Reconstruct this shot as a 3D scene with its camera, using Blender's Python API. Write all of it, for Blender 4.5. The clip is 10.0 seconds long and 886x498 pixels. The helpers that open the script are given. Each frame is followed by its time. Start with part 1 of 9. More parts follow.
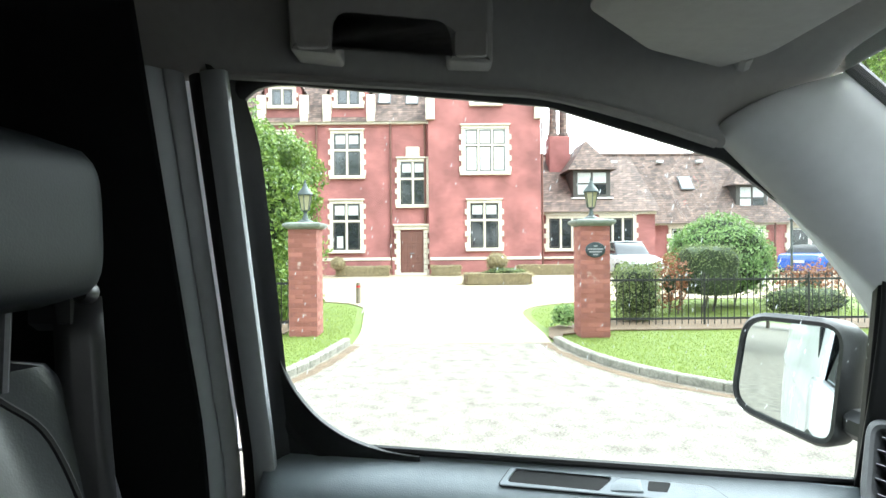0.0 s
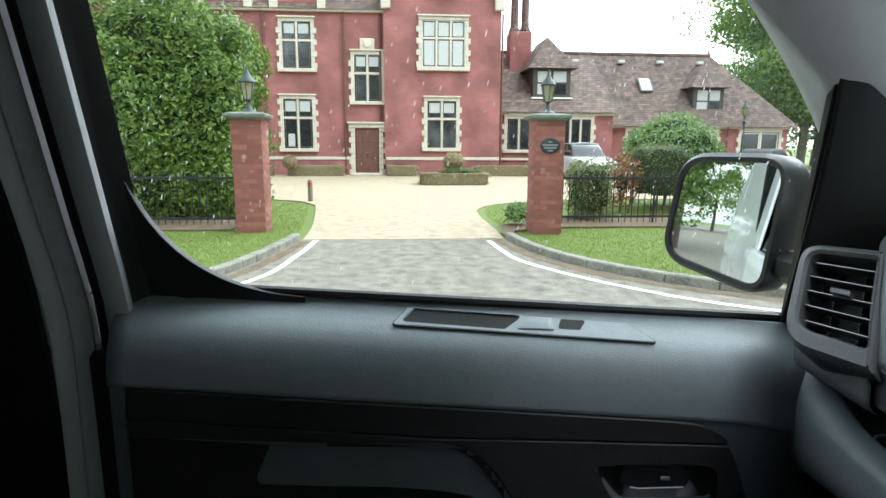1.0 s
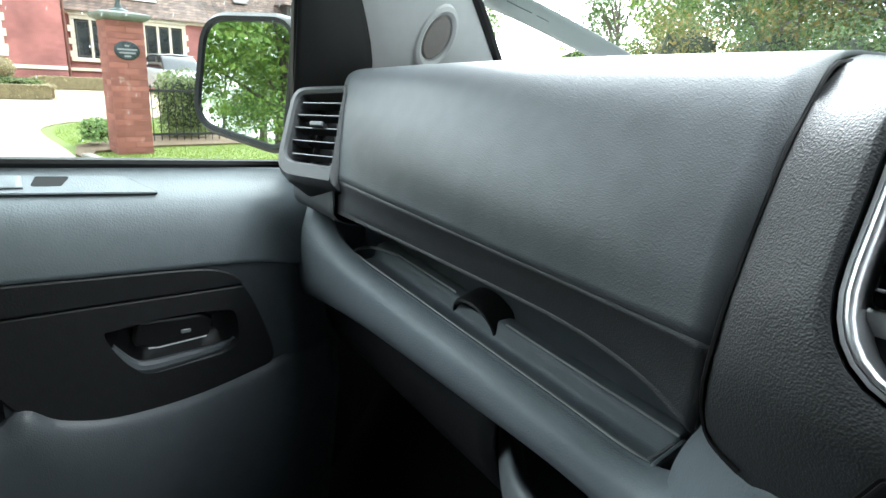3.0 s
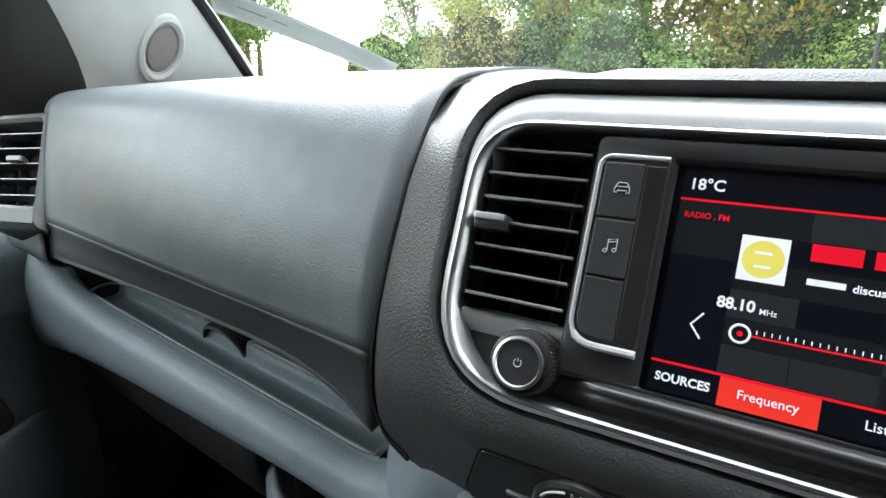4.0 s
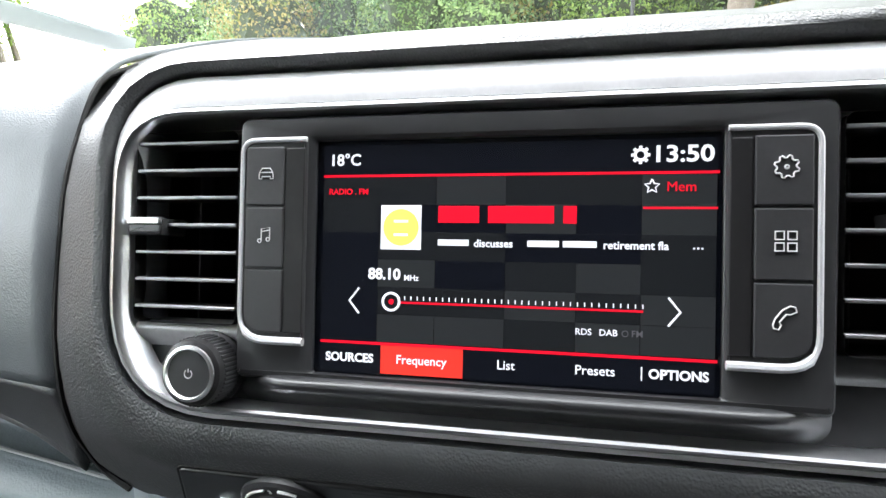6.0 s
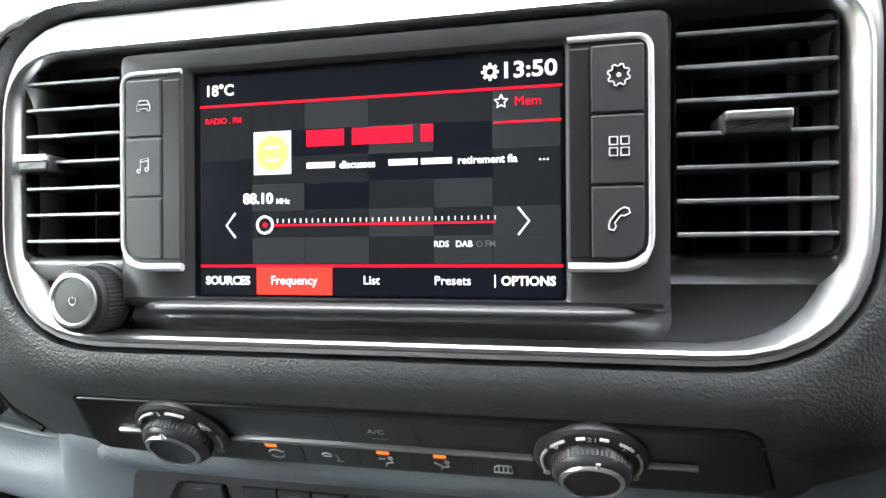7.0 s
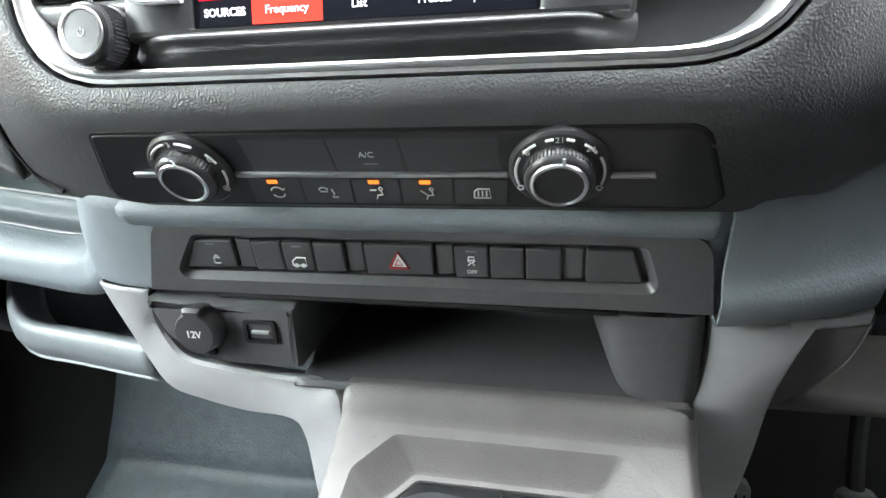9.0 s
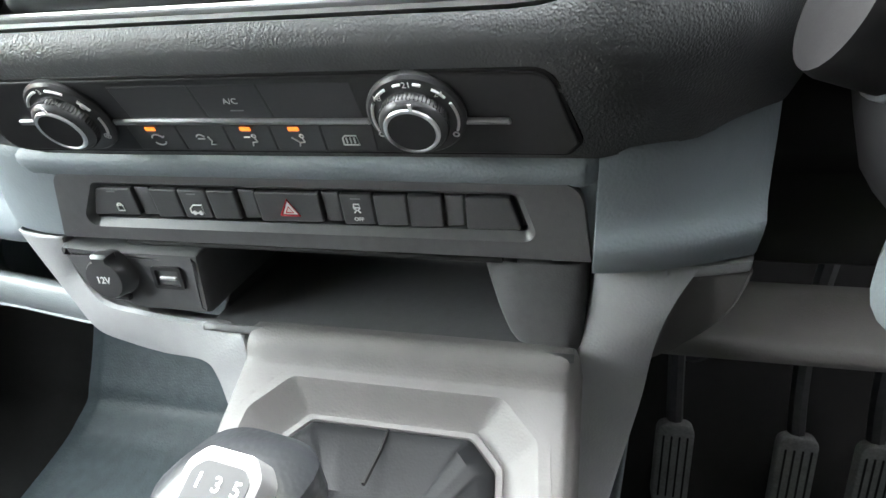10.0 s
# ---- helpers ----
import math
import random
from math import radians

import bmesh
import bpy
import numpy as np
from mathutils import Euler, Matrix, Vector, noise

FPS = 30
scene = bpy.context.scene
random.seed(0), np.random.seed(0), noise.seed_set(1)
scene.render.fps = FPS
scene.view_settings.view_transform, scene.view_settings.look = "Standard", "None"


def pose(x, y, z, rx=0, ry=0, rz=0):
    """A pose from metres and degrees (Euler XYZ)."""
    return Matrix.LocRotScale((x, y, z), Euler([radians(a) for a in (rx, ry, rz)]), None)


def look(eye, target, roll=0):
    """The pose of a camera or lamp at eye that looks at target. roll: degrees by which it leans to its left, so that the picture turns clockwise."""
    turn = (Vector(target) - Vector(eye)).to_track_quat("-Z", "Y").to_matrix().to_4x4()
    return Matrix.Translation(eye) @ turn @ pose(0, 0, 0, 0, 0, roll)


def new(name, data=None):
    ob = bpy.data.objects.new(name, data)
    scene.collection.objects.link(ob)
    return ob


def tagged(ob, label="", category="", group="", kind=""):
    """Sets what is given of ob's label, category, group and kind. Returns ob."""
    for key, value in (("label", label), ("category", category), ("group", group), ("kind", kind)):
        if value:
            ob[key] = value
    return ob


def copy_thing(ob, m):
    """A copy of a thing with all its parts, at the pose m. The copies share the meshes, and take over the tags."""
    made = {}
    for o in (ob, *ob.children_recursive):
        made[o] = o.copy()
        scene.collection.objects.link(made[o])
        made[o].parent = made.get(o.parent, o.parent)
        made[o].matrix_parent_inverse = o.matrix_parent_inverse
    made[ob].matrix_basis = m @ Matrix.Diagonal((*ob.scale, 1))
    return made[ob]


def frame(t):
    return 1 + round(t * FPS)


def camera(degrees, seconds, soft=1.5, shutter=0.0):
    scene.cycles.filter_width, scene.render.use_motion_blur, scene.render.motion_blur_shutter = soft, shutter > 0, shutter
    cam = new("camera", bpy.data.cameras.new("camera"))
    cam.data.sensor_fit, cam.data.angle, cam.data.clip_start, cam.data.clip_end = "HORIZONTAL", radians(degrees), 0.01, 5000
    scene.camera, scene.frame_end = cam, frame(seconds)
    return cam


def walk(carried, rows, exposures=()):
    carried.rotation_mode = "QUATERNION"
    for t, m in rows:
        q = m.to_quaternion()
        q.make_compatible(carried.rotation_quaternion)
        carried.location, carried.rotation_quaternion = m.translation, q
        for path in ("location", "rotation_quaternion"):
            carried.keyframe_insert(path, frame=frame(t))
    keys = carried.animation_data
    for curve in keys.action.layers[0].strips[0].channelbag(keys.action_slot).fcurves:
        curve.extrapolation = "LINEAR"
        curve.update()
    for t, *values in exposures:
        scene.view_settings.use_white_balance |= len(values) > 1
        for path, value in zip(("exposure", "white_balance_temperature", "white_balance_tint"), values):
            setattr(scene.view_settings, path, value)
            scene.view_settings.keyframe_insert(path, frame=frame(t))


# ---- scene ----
cam = camera(75.4, 10.0)
PATH = [
    (0, (-0.045, -0.496, 1.473), (-2.045, -0.489, 1.454), -0.5),
    (0.3, (-0.098, -0.478, 1.434), (-2.093, -0.447, 1.297), -0.5),
    (0.5, (-0.129, -0.46, 1.402), (-2.117, -0.408, 1.189), -0.3),
    (1, (-0.171, -0.405, 1.346), (-2.134, -0.255, 0.992), 0.3),
    (1.5, (-0.18, -0.372, 1.318), (-2.093, 0.006, 0.877), 1.9),
    (2, (-0.173, -0.328, 1.28), (-1.99, 0.336, 0.773), 3.7),
    (2.5, (-0.153, -0.3, 1.261), (-1.784, 0.725, 0.722), 4.5),
    (3, (-0.122, -0.281, 1.254), (-1.535, 1.013, 0.681), 3.4),
    (3.2, (-0.098, -0.268, 1.258), (-1.431, 1.106, 0.68), 2.6),
    (4.3, (-0.03, -0.217, 1.288), (-0.887, 1.485, 0.68), 0.2),
    (4.5, (-0.019, -0.211, 1.286), (-0.831, 1.511, 0.674), 0.5),
    (5, (-0.001, -0.2, 1.286), (-0.616, 1.58, 0.613), -1.7),
    (5.5, (0.016, -0.195, 1.291), (-0.492, 1.605, 0.583), -3.4),
    (5.7, (0.018, -0.189, 1.295), (-0.439, 1.604, 0.534), -3.9),
    (6.8, (0.067, -0.194, 1.266), (-0.338, 1.634, 0.564), -4.3),
    (7, (0.077, -0.199, 1.263), (-0.332, 1.599, 0.488), -5.4),
    (7.5, (0.075, -0.221, 1.25), (-0.321, 1.559, 0.429), -5.4),
    (8, (0.074, -0.242, 1.227), (-0.322, 1.519, 0.368), -5.3),
    (8.5, (0.082, -0.245, 1.211), (-0.325, 1.467, 0.26), -5.5),
    (9, (0.091, -0.254, 1.198), (-0.328, 1.406, 0.164), -5.8),
    (9.5, (0.127, -0.251, 1.195), (-0.311, 1.35, 0.08), -6.3),
    (10, (0.159, -0.243, 1.192), (-0.298, 1.31, 0.017), -7.0),
]
EXPOSURES = [(0.0, 3.5, 6000, 8), (0.3, 3.05, 6000, 8), (0.7, 2.6, 6000, 9), (1.2, 2.55, 6000, 9), (2.0, 2.85, 6000, 7), (2.5, 3.2, 6000, 6), (3.2, 3.5, 6100, 7),
             (4.5, 4.0, 6300, 12), (5.7, 4.3, 6400, 13), (6.8, 4.95, 6500, 14), (7.5, 5.5, 6500, 11), (8.5, 5.72, 6500, 10), (10.0, 5.82, 6500, 10)]
walk(cam, [(t, look(eye, target, roll)) for t, eye, target, roll in PATH], EXPOSURES)

# ---- world, sun ----
world = bpy.data.worlds.new("overcast_sky")
scene.world = world
world.use_nodes = True
wn, wl = world.node_tree.nodes, world.node_tree.links
sky = wn.new("ShaderNodeTexSky")
sky.sky_type, sky.sun_disc = "NISHITA", False
sky.sun_elevation, sky.sun_rotation = radians(45), radians(-39)
sky.air_density, sky.dust_density, sky.ozone_density = 1.2, 1.5, 1.0
grey = wn.new("ShaderNodeHueSaturation")
grey.inputs["Saturation"].default_value = 0.12
wl.new(sky.outputs[0], grey.inputs["Color"])
wl.new(grey.outputs[0], wn["Background"].inputs[0])
wn["Background"].inputs[1].default_value = 0.15

sun = new("sun", bpy.data.lights.new("sun", "SUN"))
sun.data.energy, sun.data.angle, sun.data.color = 0.6, radians(40), (1.0, 0.98, 0.95)
sun.rotation_euler = Vector((0.45, 0.55, 0.70)).to_track_quat("Z", "Y").to_euler()

# ---- materials ----


def mat(name, color, rough=0.5, metal=0.0, var=0.0, scale=8.0, bump=0.0, bscale=200.0, kind="noise", spec=0.5, col2=None, detail=4.0, coat=0.0, emit=None):
    """A procedural surface: colour that varies at a large and a small scale, and fine relief."""
    m = bpy.data.materials.new(name)
    m.use_nodes = True
    n, l = m.node_tree.nodes, m.node_tree.links
    b = n["Principled BSDF"]
    b.inputs["Roughness"].default_value, b.inputs["Metallic"].default_value = rough, metal
    b.inputs["Specular IOR Level"].default_value = spec
    b.inputs["Coat Weight"].default_value = coat
    b.inputs["Base Color"].default_value = (*color, 1)
    co = n.new("ShaderNodeTexCoord")
    if var > 0:
        big, small = n.new("ShaderNodeTexNoise"), n.new("ShaderNodeTexNoise")
        big.inputs["Scale"].default_value, small.inputs["Scale"].default_value = scale, scale * 9
        big.inputs["Detail"].default_value = detail
        for t in (big, small):
            l.new(co.outputs["Object"], t.inputs["Vector"])
        both = n.new("ShaderNodeMath")
        both.operation = "ADD"
        l.new(big.outputs["Fac"], both.inputs[0]), l.new(small.outputs["Fac"], both.inputs[1])
        ramp = n.new("ShaderNodeMapRange")
        ramp.inputs["From Min"].default_value, ramp.inputs["From Max"].default_value = 0.65, 1.35
        l.new(both.outputs[0], ramp.inputs["Value"])
        mix = n.new("ShaderNodeMix")
        mix.data_type = "RGBA"
        lo = col2 if col2 else tuple(c * (1 - var) for c in color)
        hi = color if col2 else tuple(min(1, c * (1 + var)) for c in color)
        mix.inputs["A"].default_value, mix.inputs["B"].default_value = (*lo, 1), (*hi, 1)
        l.new(ramp.outputs[0], mix.inputs["Factor"]), l.new(mix.outputs["Result"], b.inputs["Base Color"])
        rr = n.new("ShaderNodeMapRange")
        rr.inputs["To Min"].default_value, rr.inputs["To Max"].default_value = max(0, rough - 0.08), min(1, rough + 0.08)
        l.new(big.outputs["Fac"], rr.inputs["Value"]), l.new(rr.outputs[0], b.inputs["Roughness"])
    if bump > 0:
        if kind == "voronoi":
            t = n.new("ShaderNodeTexVoronoi")
            t.feature = "SMOOTH_F1"
            out = t.outputs["Distance"]
        else:
            t = n.new("ShaderNodeTexNoise")
            t.inputs["Detail"].default_value = 3
            out = t.outputs["Fac"]
        t.inputs["Scale"].default_value = bscale
        l.new(co.outputs["Object"], t.inputs["Vector"])
        bp = n.new("ShaderNodeBump")
        bp.inputs["Strength"].default_value, bp.inputs["Distance"].default_value = bump, 0.6 / bscale
        l.new(out, bp.inputs["Height"]), l.new(bp.outputs[0], b.inputs["Normal"])
    if emit:
        b.inputs["Emission Color"].default_value, b.inputs["Emission Strength"].default_value = (*color, 1), emit
    return m


def glass_mat(name, tint=(0.93, 0.97, 0.95)):
    m = bpy.data.materials.new(name)
    m.use_nodes = True
    n, l = m.node_tree.nodes, m.node_tree.links
    n.remove(n["Principled BSDF"])
    tr, gl, mx, lw = n.new("ShaderNodeBsdfTransparent"), n.new("ShaderNodeBsdfGlossy"), n.new("ShaderNodeMixShader"), n.new("ShaderNodeLayerWeight")
    pw, fr = n.new("ShaderNodeMath"), n.new("ShaderNodeMath")
    pw.operation, fr.operation = "POWER", "MULTIPLY_ADD"
    pw.inputs[1].default_value, fr.inputs[1].default_value, fr.inputs[2].default_value = 4.0, 0.7, 0.03
    lw.inputs["Blend"].default_value = 0.5
    l.new(lw.outputs["Facing"], pw.inputs[0]), l.new(pw.outputs[0], fr.inputs[0])
    tr.inputs[0].default_value = (*tint, 1)
    gl.inputs["Roughness"].default_value = 0.0
    l.new(fr.outputs[0], mx.inputs[0]), l.new(tr.outputs[0], mx.inputs[1]), l.new(gl.outputs[0], mx.inputs[2])
    l.new(mx.outputs[0], n["Material Output"].inputs[0])
    return m


M_GRAIN = mat("black_grained_vinyl", (0.070, 0.073, 0.075), 0.40, var=0.12, scale=6, bump=0.6, bscale=950, kind="voronoi")
M_PANEL = mat("charcoal_grained_plastic", (0.170, 0.186, 0.196), 0.38, var=0.12, scale=5, bump=0.38, bscale=1100, kind="voronoi")
M_GREY = mat("slate_grey_plastic", (0.215, 0.246, 0.265), 0.50, var=0.08, scale=5, bump=0.25, bscale=600, kind="voronoi")
M_LIGHT = mat("mid_grey_plastic", (0.32, 0.325, 0.33), 0.45, var=0.08, scale=6, bump=0.25, bscale=650, kind="voronoi")
M_TAUPE = mat("taupe_grey_plastic", (0.145, 0.138, 0.134), 0.45, var=0.08, scale=6, bump=0.2, bscale=700, kind="voronoi")
M_BLACK = mat("smooth_black_plastic", (0.020, 0.020, 0.021), 0.36, var=0.15, scale=30)
M_SATIN = mat("satin_dark_plastic", (0.046, 0.047, 0.049), 0.33, var=0.1, scale=20)
# lighter copy of the satin plastic: the console's side light in its colour
M_SATIN_LIT = mat("satin_plastic_lit_copy", (0.088, 0.089, 0.091), 0.36, var=0.1, scale=20, bump=0.12, bscale=900, kind="voronoi")
# near-black that paints shade into gaps and hollows; also piping and plain walls
M_VOID = mat("matt_black_shade_and_trim", (0.006, 0.006, 0.006), 0.8, var=0.2, scale=20)
M_CHROME = mat("satin_chrome", (0.84, 0.85, 0.87), 0.33, 1.0, var=0.04, scale=40)
M_TRIM = mat("bright_silver_trim", (0.78, 0.79, 0.81), 0.35, 0.35, var=0.04, scale=40)
# paler than the dark satin it stands for: the sheen is in the colour
M_PALE_SHEEN = mat("silver_with_painted_sheen", (0.58, 0.58, 0.59), 0.36, 0.25, var=0.06, scale=60)
M_SILVER = mat("brushed_silver_bar", (0.60, 0.61, 0.62), 0.35, 0.9, var=0.05, scale=60)
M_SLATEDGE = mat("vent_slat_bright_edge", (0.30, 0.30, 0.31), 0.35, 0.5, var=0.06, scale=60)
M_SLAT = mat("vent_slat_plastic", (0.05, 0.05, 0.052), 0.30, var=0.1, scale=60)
M_BUTTON = mat("soft_touch_button", (0.046, 0.047, 0.049), 0.42, var=0.08, scale=60)
# lighter copy of the button plastic, side light on the keys painted in
M_BUTTON_LIT = mat("console_key_lit_copy", (0.066, 0.067, 0.069), 0.40, var=0.08, scale=60)
M_MARK = mat("printed_grey_marking", (0.70, 0.70, 0.71), 0.5)
M_MARKDIM = mat("printed_dim_marking", (0.22, 0.22, 0.23), 0.5)
M_WHITE_MARK = mat("printed_white_marking", (0.8, 0.8, 0.8), 0.5)
M_RED = mat("red_warning_print", (0.55, 0.02, 0.03), 0.4)
M_AMBER = mat("amber_indicator", (1.0, 0.22, 0.03), 0.4, emit=0.03)
M_SCREEN = mat("glass_display_black", (0.004, 0.005, 0.008), 0.09, spec=0.55)
M_DOORLOW = mat("dark_slate_door_plastic", (0.105, 0.120, 0.130), 0.42, var=0.08, scale=5, bump=0.25, bscale=700, kind="voronoi")
M_DOORBLACK = mat("black_brushed_grain_plastic", (0.024, 0.0245, 0.026), 0.48, var=0.18, scale=9, bump=0.35, bscale=420)
M_STALK = mat("matt_black_stalk_plastic", (0.010, 0.010, 0.0105), 0.55, var=0.15, scale=30, bump=0.1, bscale=700, spec=0.2)
# darker copy of the charcoal panel: shade of a downward facet in its colour
M_PANEL_SHADED = mat("shaded_grained_plastic", (0.065, 0.068, 0.071), 0.45, var=0.12, scale=5, bump=0.38, bscale=1100, kind="voronoi")
M_BOOT = mat("creased_matt_leather", (0.010, 0.0105, 0.012), 0.52, var=0.2, scale=12, bump=0.08, bscale=700, kind="voronoi", spec=0.28)
M_KNOBFACE = mat("satin_silver_paint", (0.30, 0.305, 0.31), 0.34, 0.6, var=0.06, scale=40)
M_LEATHER = mat("black_leather", (0.014, 0.0155, 0.0175), 0.33, var=0.15, scale=12, bump=0.10, bscale=500, kind="voronoi")
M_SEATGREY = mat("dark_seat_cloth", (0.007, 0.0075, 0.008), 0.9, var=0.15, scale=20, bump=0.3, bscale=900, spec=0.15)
M_HEADREST = mat("dark_teal_leather", (0.0075, 0.0100, 0.0115), 0.55, var=0.15, scale=12, bump=0.10, bscale=500, kind="voronoi", spec=0.3)
M_LINER = mat("grey_headlining_felt", (0.30, 0.29, 0.27), 0.95, var=0.06, scale=9, bump=0.2, bscale=1500)
M_DOOREDGE = mat("pale_door_edge_paint", (0.40, 0.42, 0.43), 0.4, var=0.04, scale=6)
M_PILLAR = mat("pale_grey_pillar_trim", (0.56, 0.565, 0.56), 0.5, var=0.04, scale=6, bump=0.15, bscale=800)
M_RUBBER = mat("black_rubber_seal", (0.008, 0.008, 0.008), 0.55, var=0.2, scale=25)
M_BODY = mat("white_van_paint", (0.75, 0.76, 0.77), 0.25, var=0.02, scale=3, coat=0.5)
M_MAT = mat("rubber_floor_mat", (0.085, 0.105, 0.118), 0.42, var=0.2, scale=7, bump=0.3, bscale=300)
M_CARPET = mat("black_carpet", (0.006, 0.006, 0.006), 0.95, var=0.3, scale=12, bump=0.5, bscale=900)
M_PEDAL = mat("worn_grey_rubber", (0.24, 0.245, 0.24), 0.65, var=0.3, scale=40, bump=0.2, bscale=600)
M_STEEL = mat("painted_steel", (0.09, 0.09, 0.095), 0.4, 0.4, var=0.2, scale=20)
M_MIRROR = mat("mirror_silvering", (0.58, 0.61, 0.61), 0.0, 1.0)
M_MIRRORCASE = mat("textured_black_mirror_case", (0.012, 0.0125, 0.013), 0.45, var=0.2, scale=30, bump=0.3, bscale=700)
M_PAPER = mat("white_paper", (0.55, 0.56, 0.54), 0.85, var=0.03, scale=12)
M_GLASS = glass_mat("window_glass")


def glow(name, color, strength):
    m = mat(name, color, 0.15, emit=strength * 0.032)
    return m


G_WHITE = glow("lit_white_pixels", (0.9, 0.92, 1.0), 1.0)
G_RED = glow("lit_red_pixels", (0.9, 0.01, 0.03), 0.8)
G_TAB = glow("lit_tab_pixels", (0.95, 0.045, 0.030), 0.85)
G_DIM = [glow("lit_dim_pixels", (0.011, 0.0125, 0.014), 1.0), glow("lit_dim_pixels_b", (0.021, 0.0235, 0.025), 1.0), glow("lit_dim_pixels_c", (0.005, 0.006, 0.009), 1.0)]
G_GREY = glow("lit_grey_pixels", (0.1, 0.1, 0.11), 1.0)
G_YELLOW = glow("lit_yellow_pixels", (0.85, 0.75, 0.15), 0.9)

# ---- building helpers ----


def part(name, bm, material, parent=None, label="", smooth=True, solid=0.0, sharp=35):
    """Links a bmesh as one mesh object, under a thing or a part."""
    me = bpy.data.meshes.new(name)
    bmesh.ops.recalc_face_normals(bm, faces=bm.faces)
    bm.to_mesh(me)
    bm.free()
    me.materials.append(material)
    if smooth and name not in ("switch_key", "filler_key", "climate_button", "button", "button_edge_strip"):
        me.polygons.foreach_set("use_smooth", [True] * len(me.polygons))
        me.set_sharp_from_angle(angle=radians(sharp))
    ob = new(name, me)
    if parent:
        ob.parent = parent
    if label:
        tagged(ob, label)
    if solid:
        mod = ob.modifiers.new("thickness", "SOLIDIFY")
        mod.thickness, mod.offset = solid, 0.0
    return ob


def thing(name, label, category, at=(0, 0, 0), group="", kind=""):
    ob = new(name)
    ob.location = at
    return tagged(ob, label, category, group, kind)


def cr(pts, n, closed=False):
    """n points along a smooth curve through pts."""
    pts = [Vector(p) for p in pts]
    k = len(pts)
    segs = k if closed else k - 1
    out = []
    for i in range(n):
        s = i * segs / (n if closed else n - 1)
        j = min(int(s), segs - 1)
        f = s - j
        if closed:
            a, b, c, d = (pts[(j + o) % k] for o in (-1, 0, 1, 2))
        else:
            b, c = pts[j], pts[j + 1]
            a = pts[j - 1] if j else b * 2 - c
            d = pts[j + 2] if j + 2 < k else c * 2 - b
        out.append(0.5 * (2 * b + (c - a) * f + (2 * a - 5 * b + 4 * c - d) * f * f + (3 * b - a - 3 * c + d) * f ** 3))
    return out


def grid(bm, rows, closed=False):
    vs = [[bm.verts.new(p) for p in r] for r in rows]
    for a, b in zip(vs, vs[1:]):
        for i in range(len(a) - (0 if closed else 1)):
            j = (i + 1) % len(a)
            bm.faces.new((a[i], a[j], b[j], b[i]))
    return vs


def loft(rows, nu, nv, closed=False, bm=None):
    """A smooth sheet through rows of points."""
    bm = bm or bmesh.new()
    rs = [cr(r, nv, closed) for r in rows]
    cols = [cr([r[i] for r in rs], nu) for i in range(nv)]
    grid(bm, [[c[i] for c in cols] for i in range(nu)], closed)
    return bm


def rings(bm, loops, cap0=False, cap1=False):
    vs = grid(bm, loops, True)
    if cap0:
        bm.faces.new(vs[0][::-1])
    if cap1:
        bm.faces.new(vs[-1])
    return bm


def rpoly(pts, radii, seg=6, edge=1):
    """A polygon with rounded corners; each straight side is cut into edge pieces."""
    n = len(pts)
    if not hasattr(radii, "__len__"):
        radii = [radii] * n
    arcs = []
    for i in range(n):
        p, a, b = Vector(pts[i]), Vector(pts[i - 1]), Vector(pts[(i + 1) % n])
        u, w = (a - p).normalized(), (b - p).normalized()
        half = u.angle(w) / 2
        d = min(radii[i] / math.tan(half), 0.49 * (a - p).length, 0.49 * (b - p).length)
        s, e = p + u * d, p + w * d
        arcs.append([(s * (1 - t) + p * t) * (1 - t) + (p * (1 - t) + e * t) * t for t in [k / seg for k in range(seg + 1)]])
    out = []
    for i in range(n):
        out += arcs[i]
        e, s = arcs[i][-1], arcs[(i + 1) % n][0]
        out += [e.lerp(s, k / edge) for k in range(1, edge)]
    return out


def rrect(cx, cy, w, h, r, seg=5, edge=1):
    return rpoly([(cx - w / 2, cy - h / 2), (cx + w / 2, cy - h / 2), (cx + w / 2, cy + h / 2), (cx - w / 2, cy + h / 2)], r, seg, edge)


def inset(pts, d):
    """pts moved inwards by d (counter-clockwise loop)."""
    n = len(pts)
    out = []
    for i in range(n):
        a, b, c = Vector(pts[i - 1]), Vector(pts[i]), Vector(pts[(i + 1) % n])
        t = ((b - a).normalized() if (b - a).length > 1e-7 else Vector((0, 0))) + ((c - b).normalized() if (c - b).length > 1e-7 else Vector((0, 0)))
        t = t.normalized() if t.length > 1e-7 else Vector((1, 0))
        out.append(b + Vector((-t.y, t.x)) * d)
    return out


def lay(pts, f, w=0.0):
    """2D points into the world by the frame f, w above it."""
    return [f @ Vector((p[0], p[1], w)) for p in pts]


def plate(pts, f, w0, w1, bev=0.0005, bm=None):
    """A slab with the outline pts between the heights w0 and w1 over the frame f, with a softened front edge."""
    bm = bm or bmesh.new()
    loops = [lay(pts, f, w0), lay(pts, f, w1 - bev), lay(inset(pts, bev * 0.3), f, w1 - bev * 0.3), lay(inset(pts, bev), f, w1), lay(inset(pts, bev * 1.15), f, w1)]
    return rings(bm, loops, True, True)


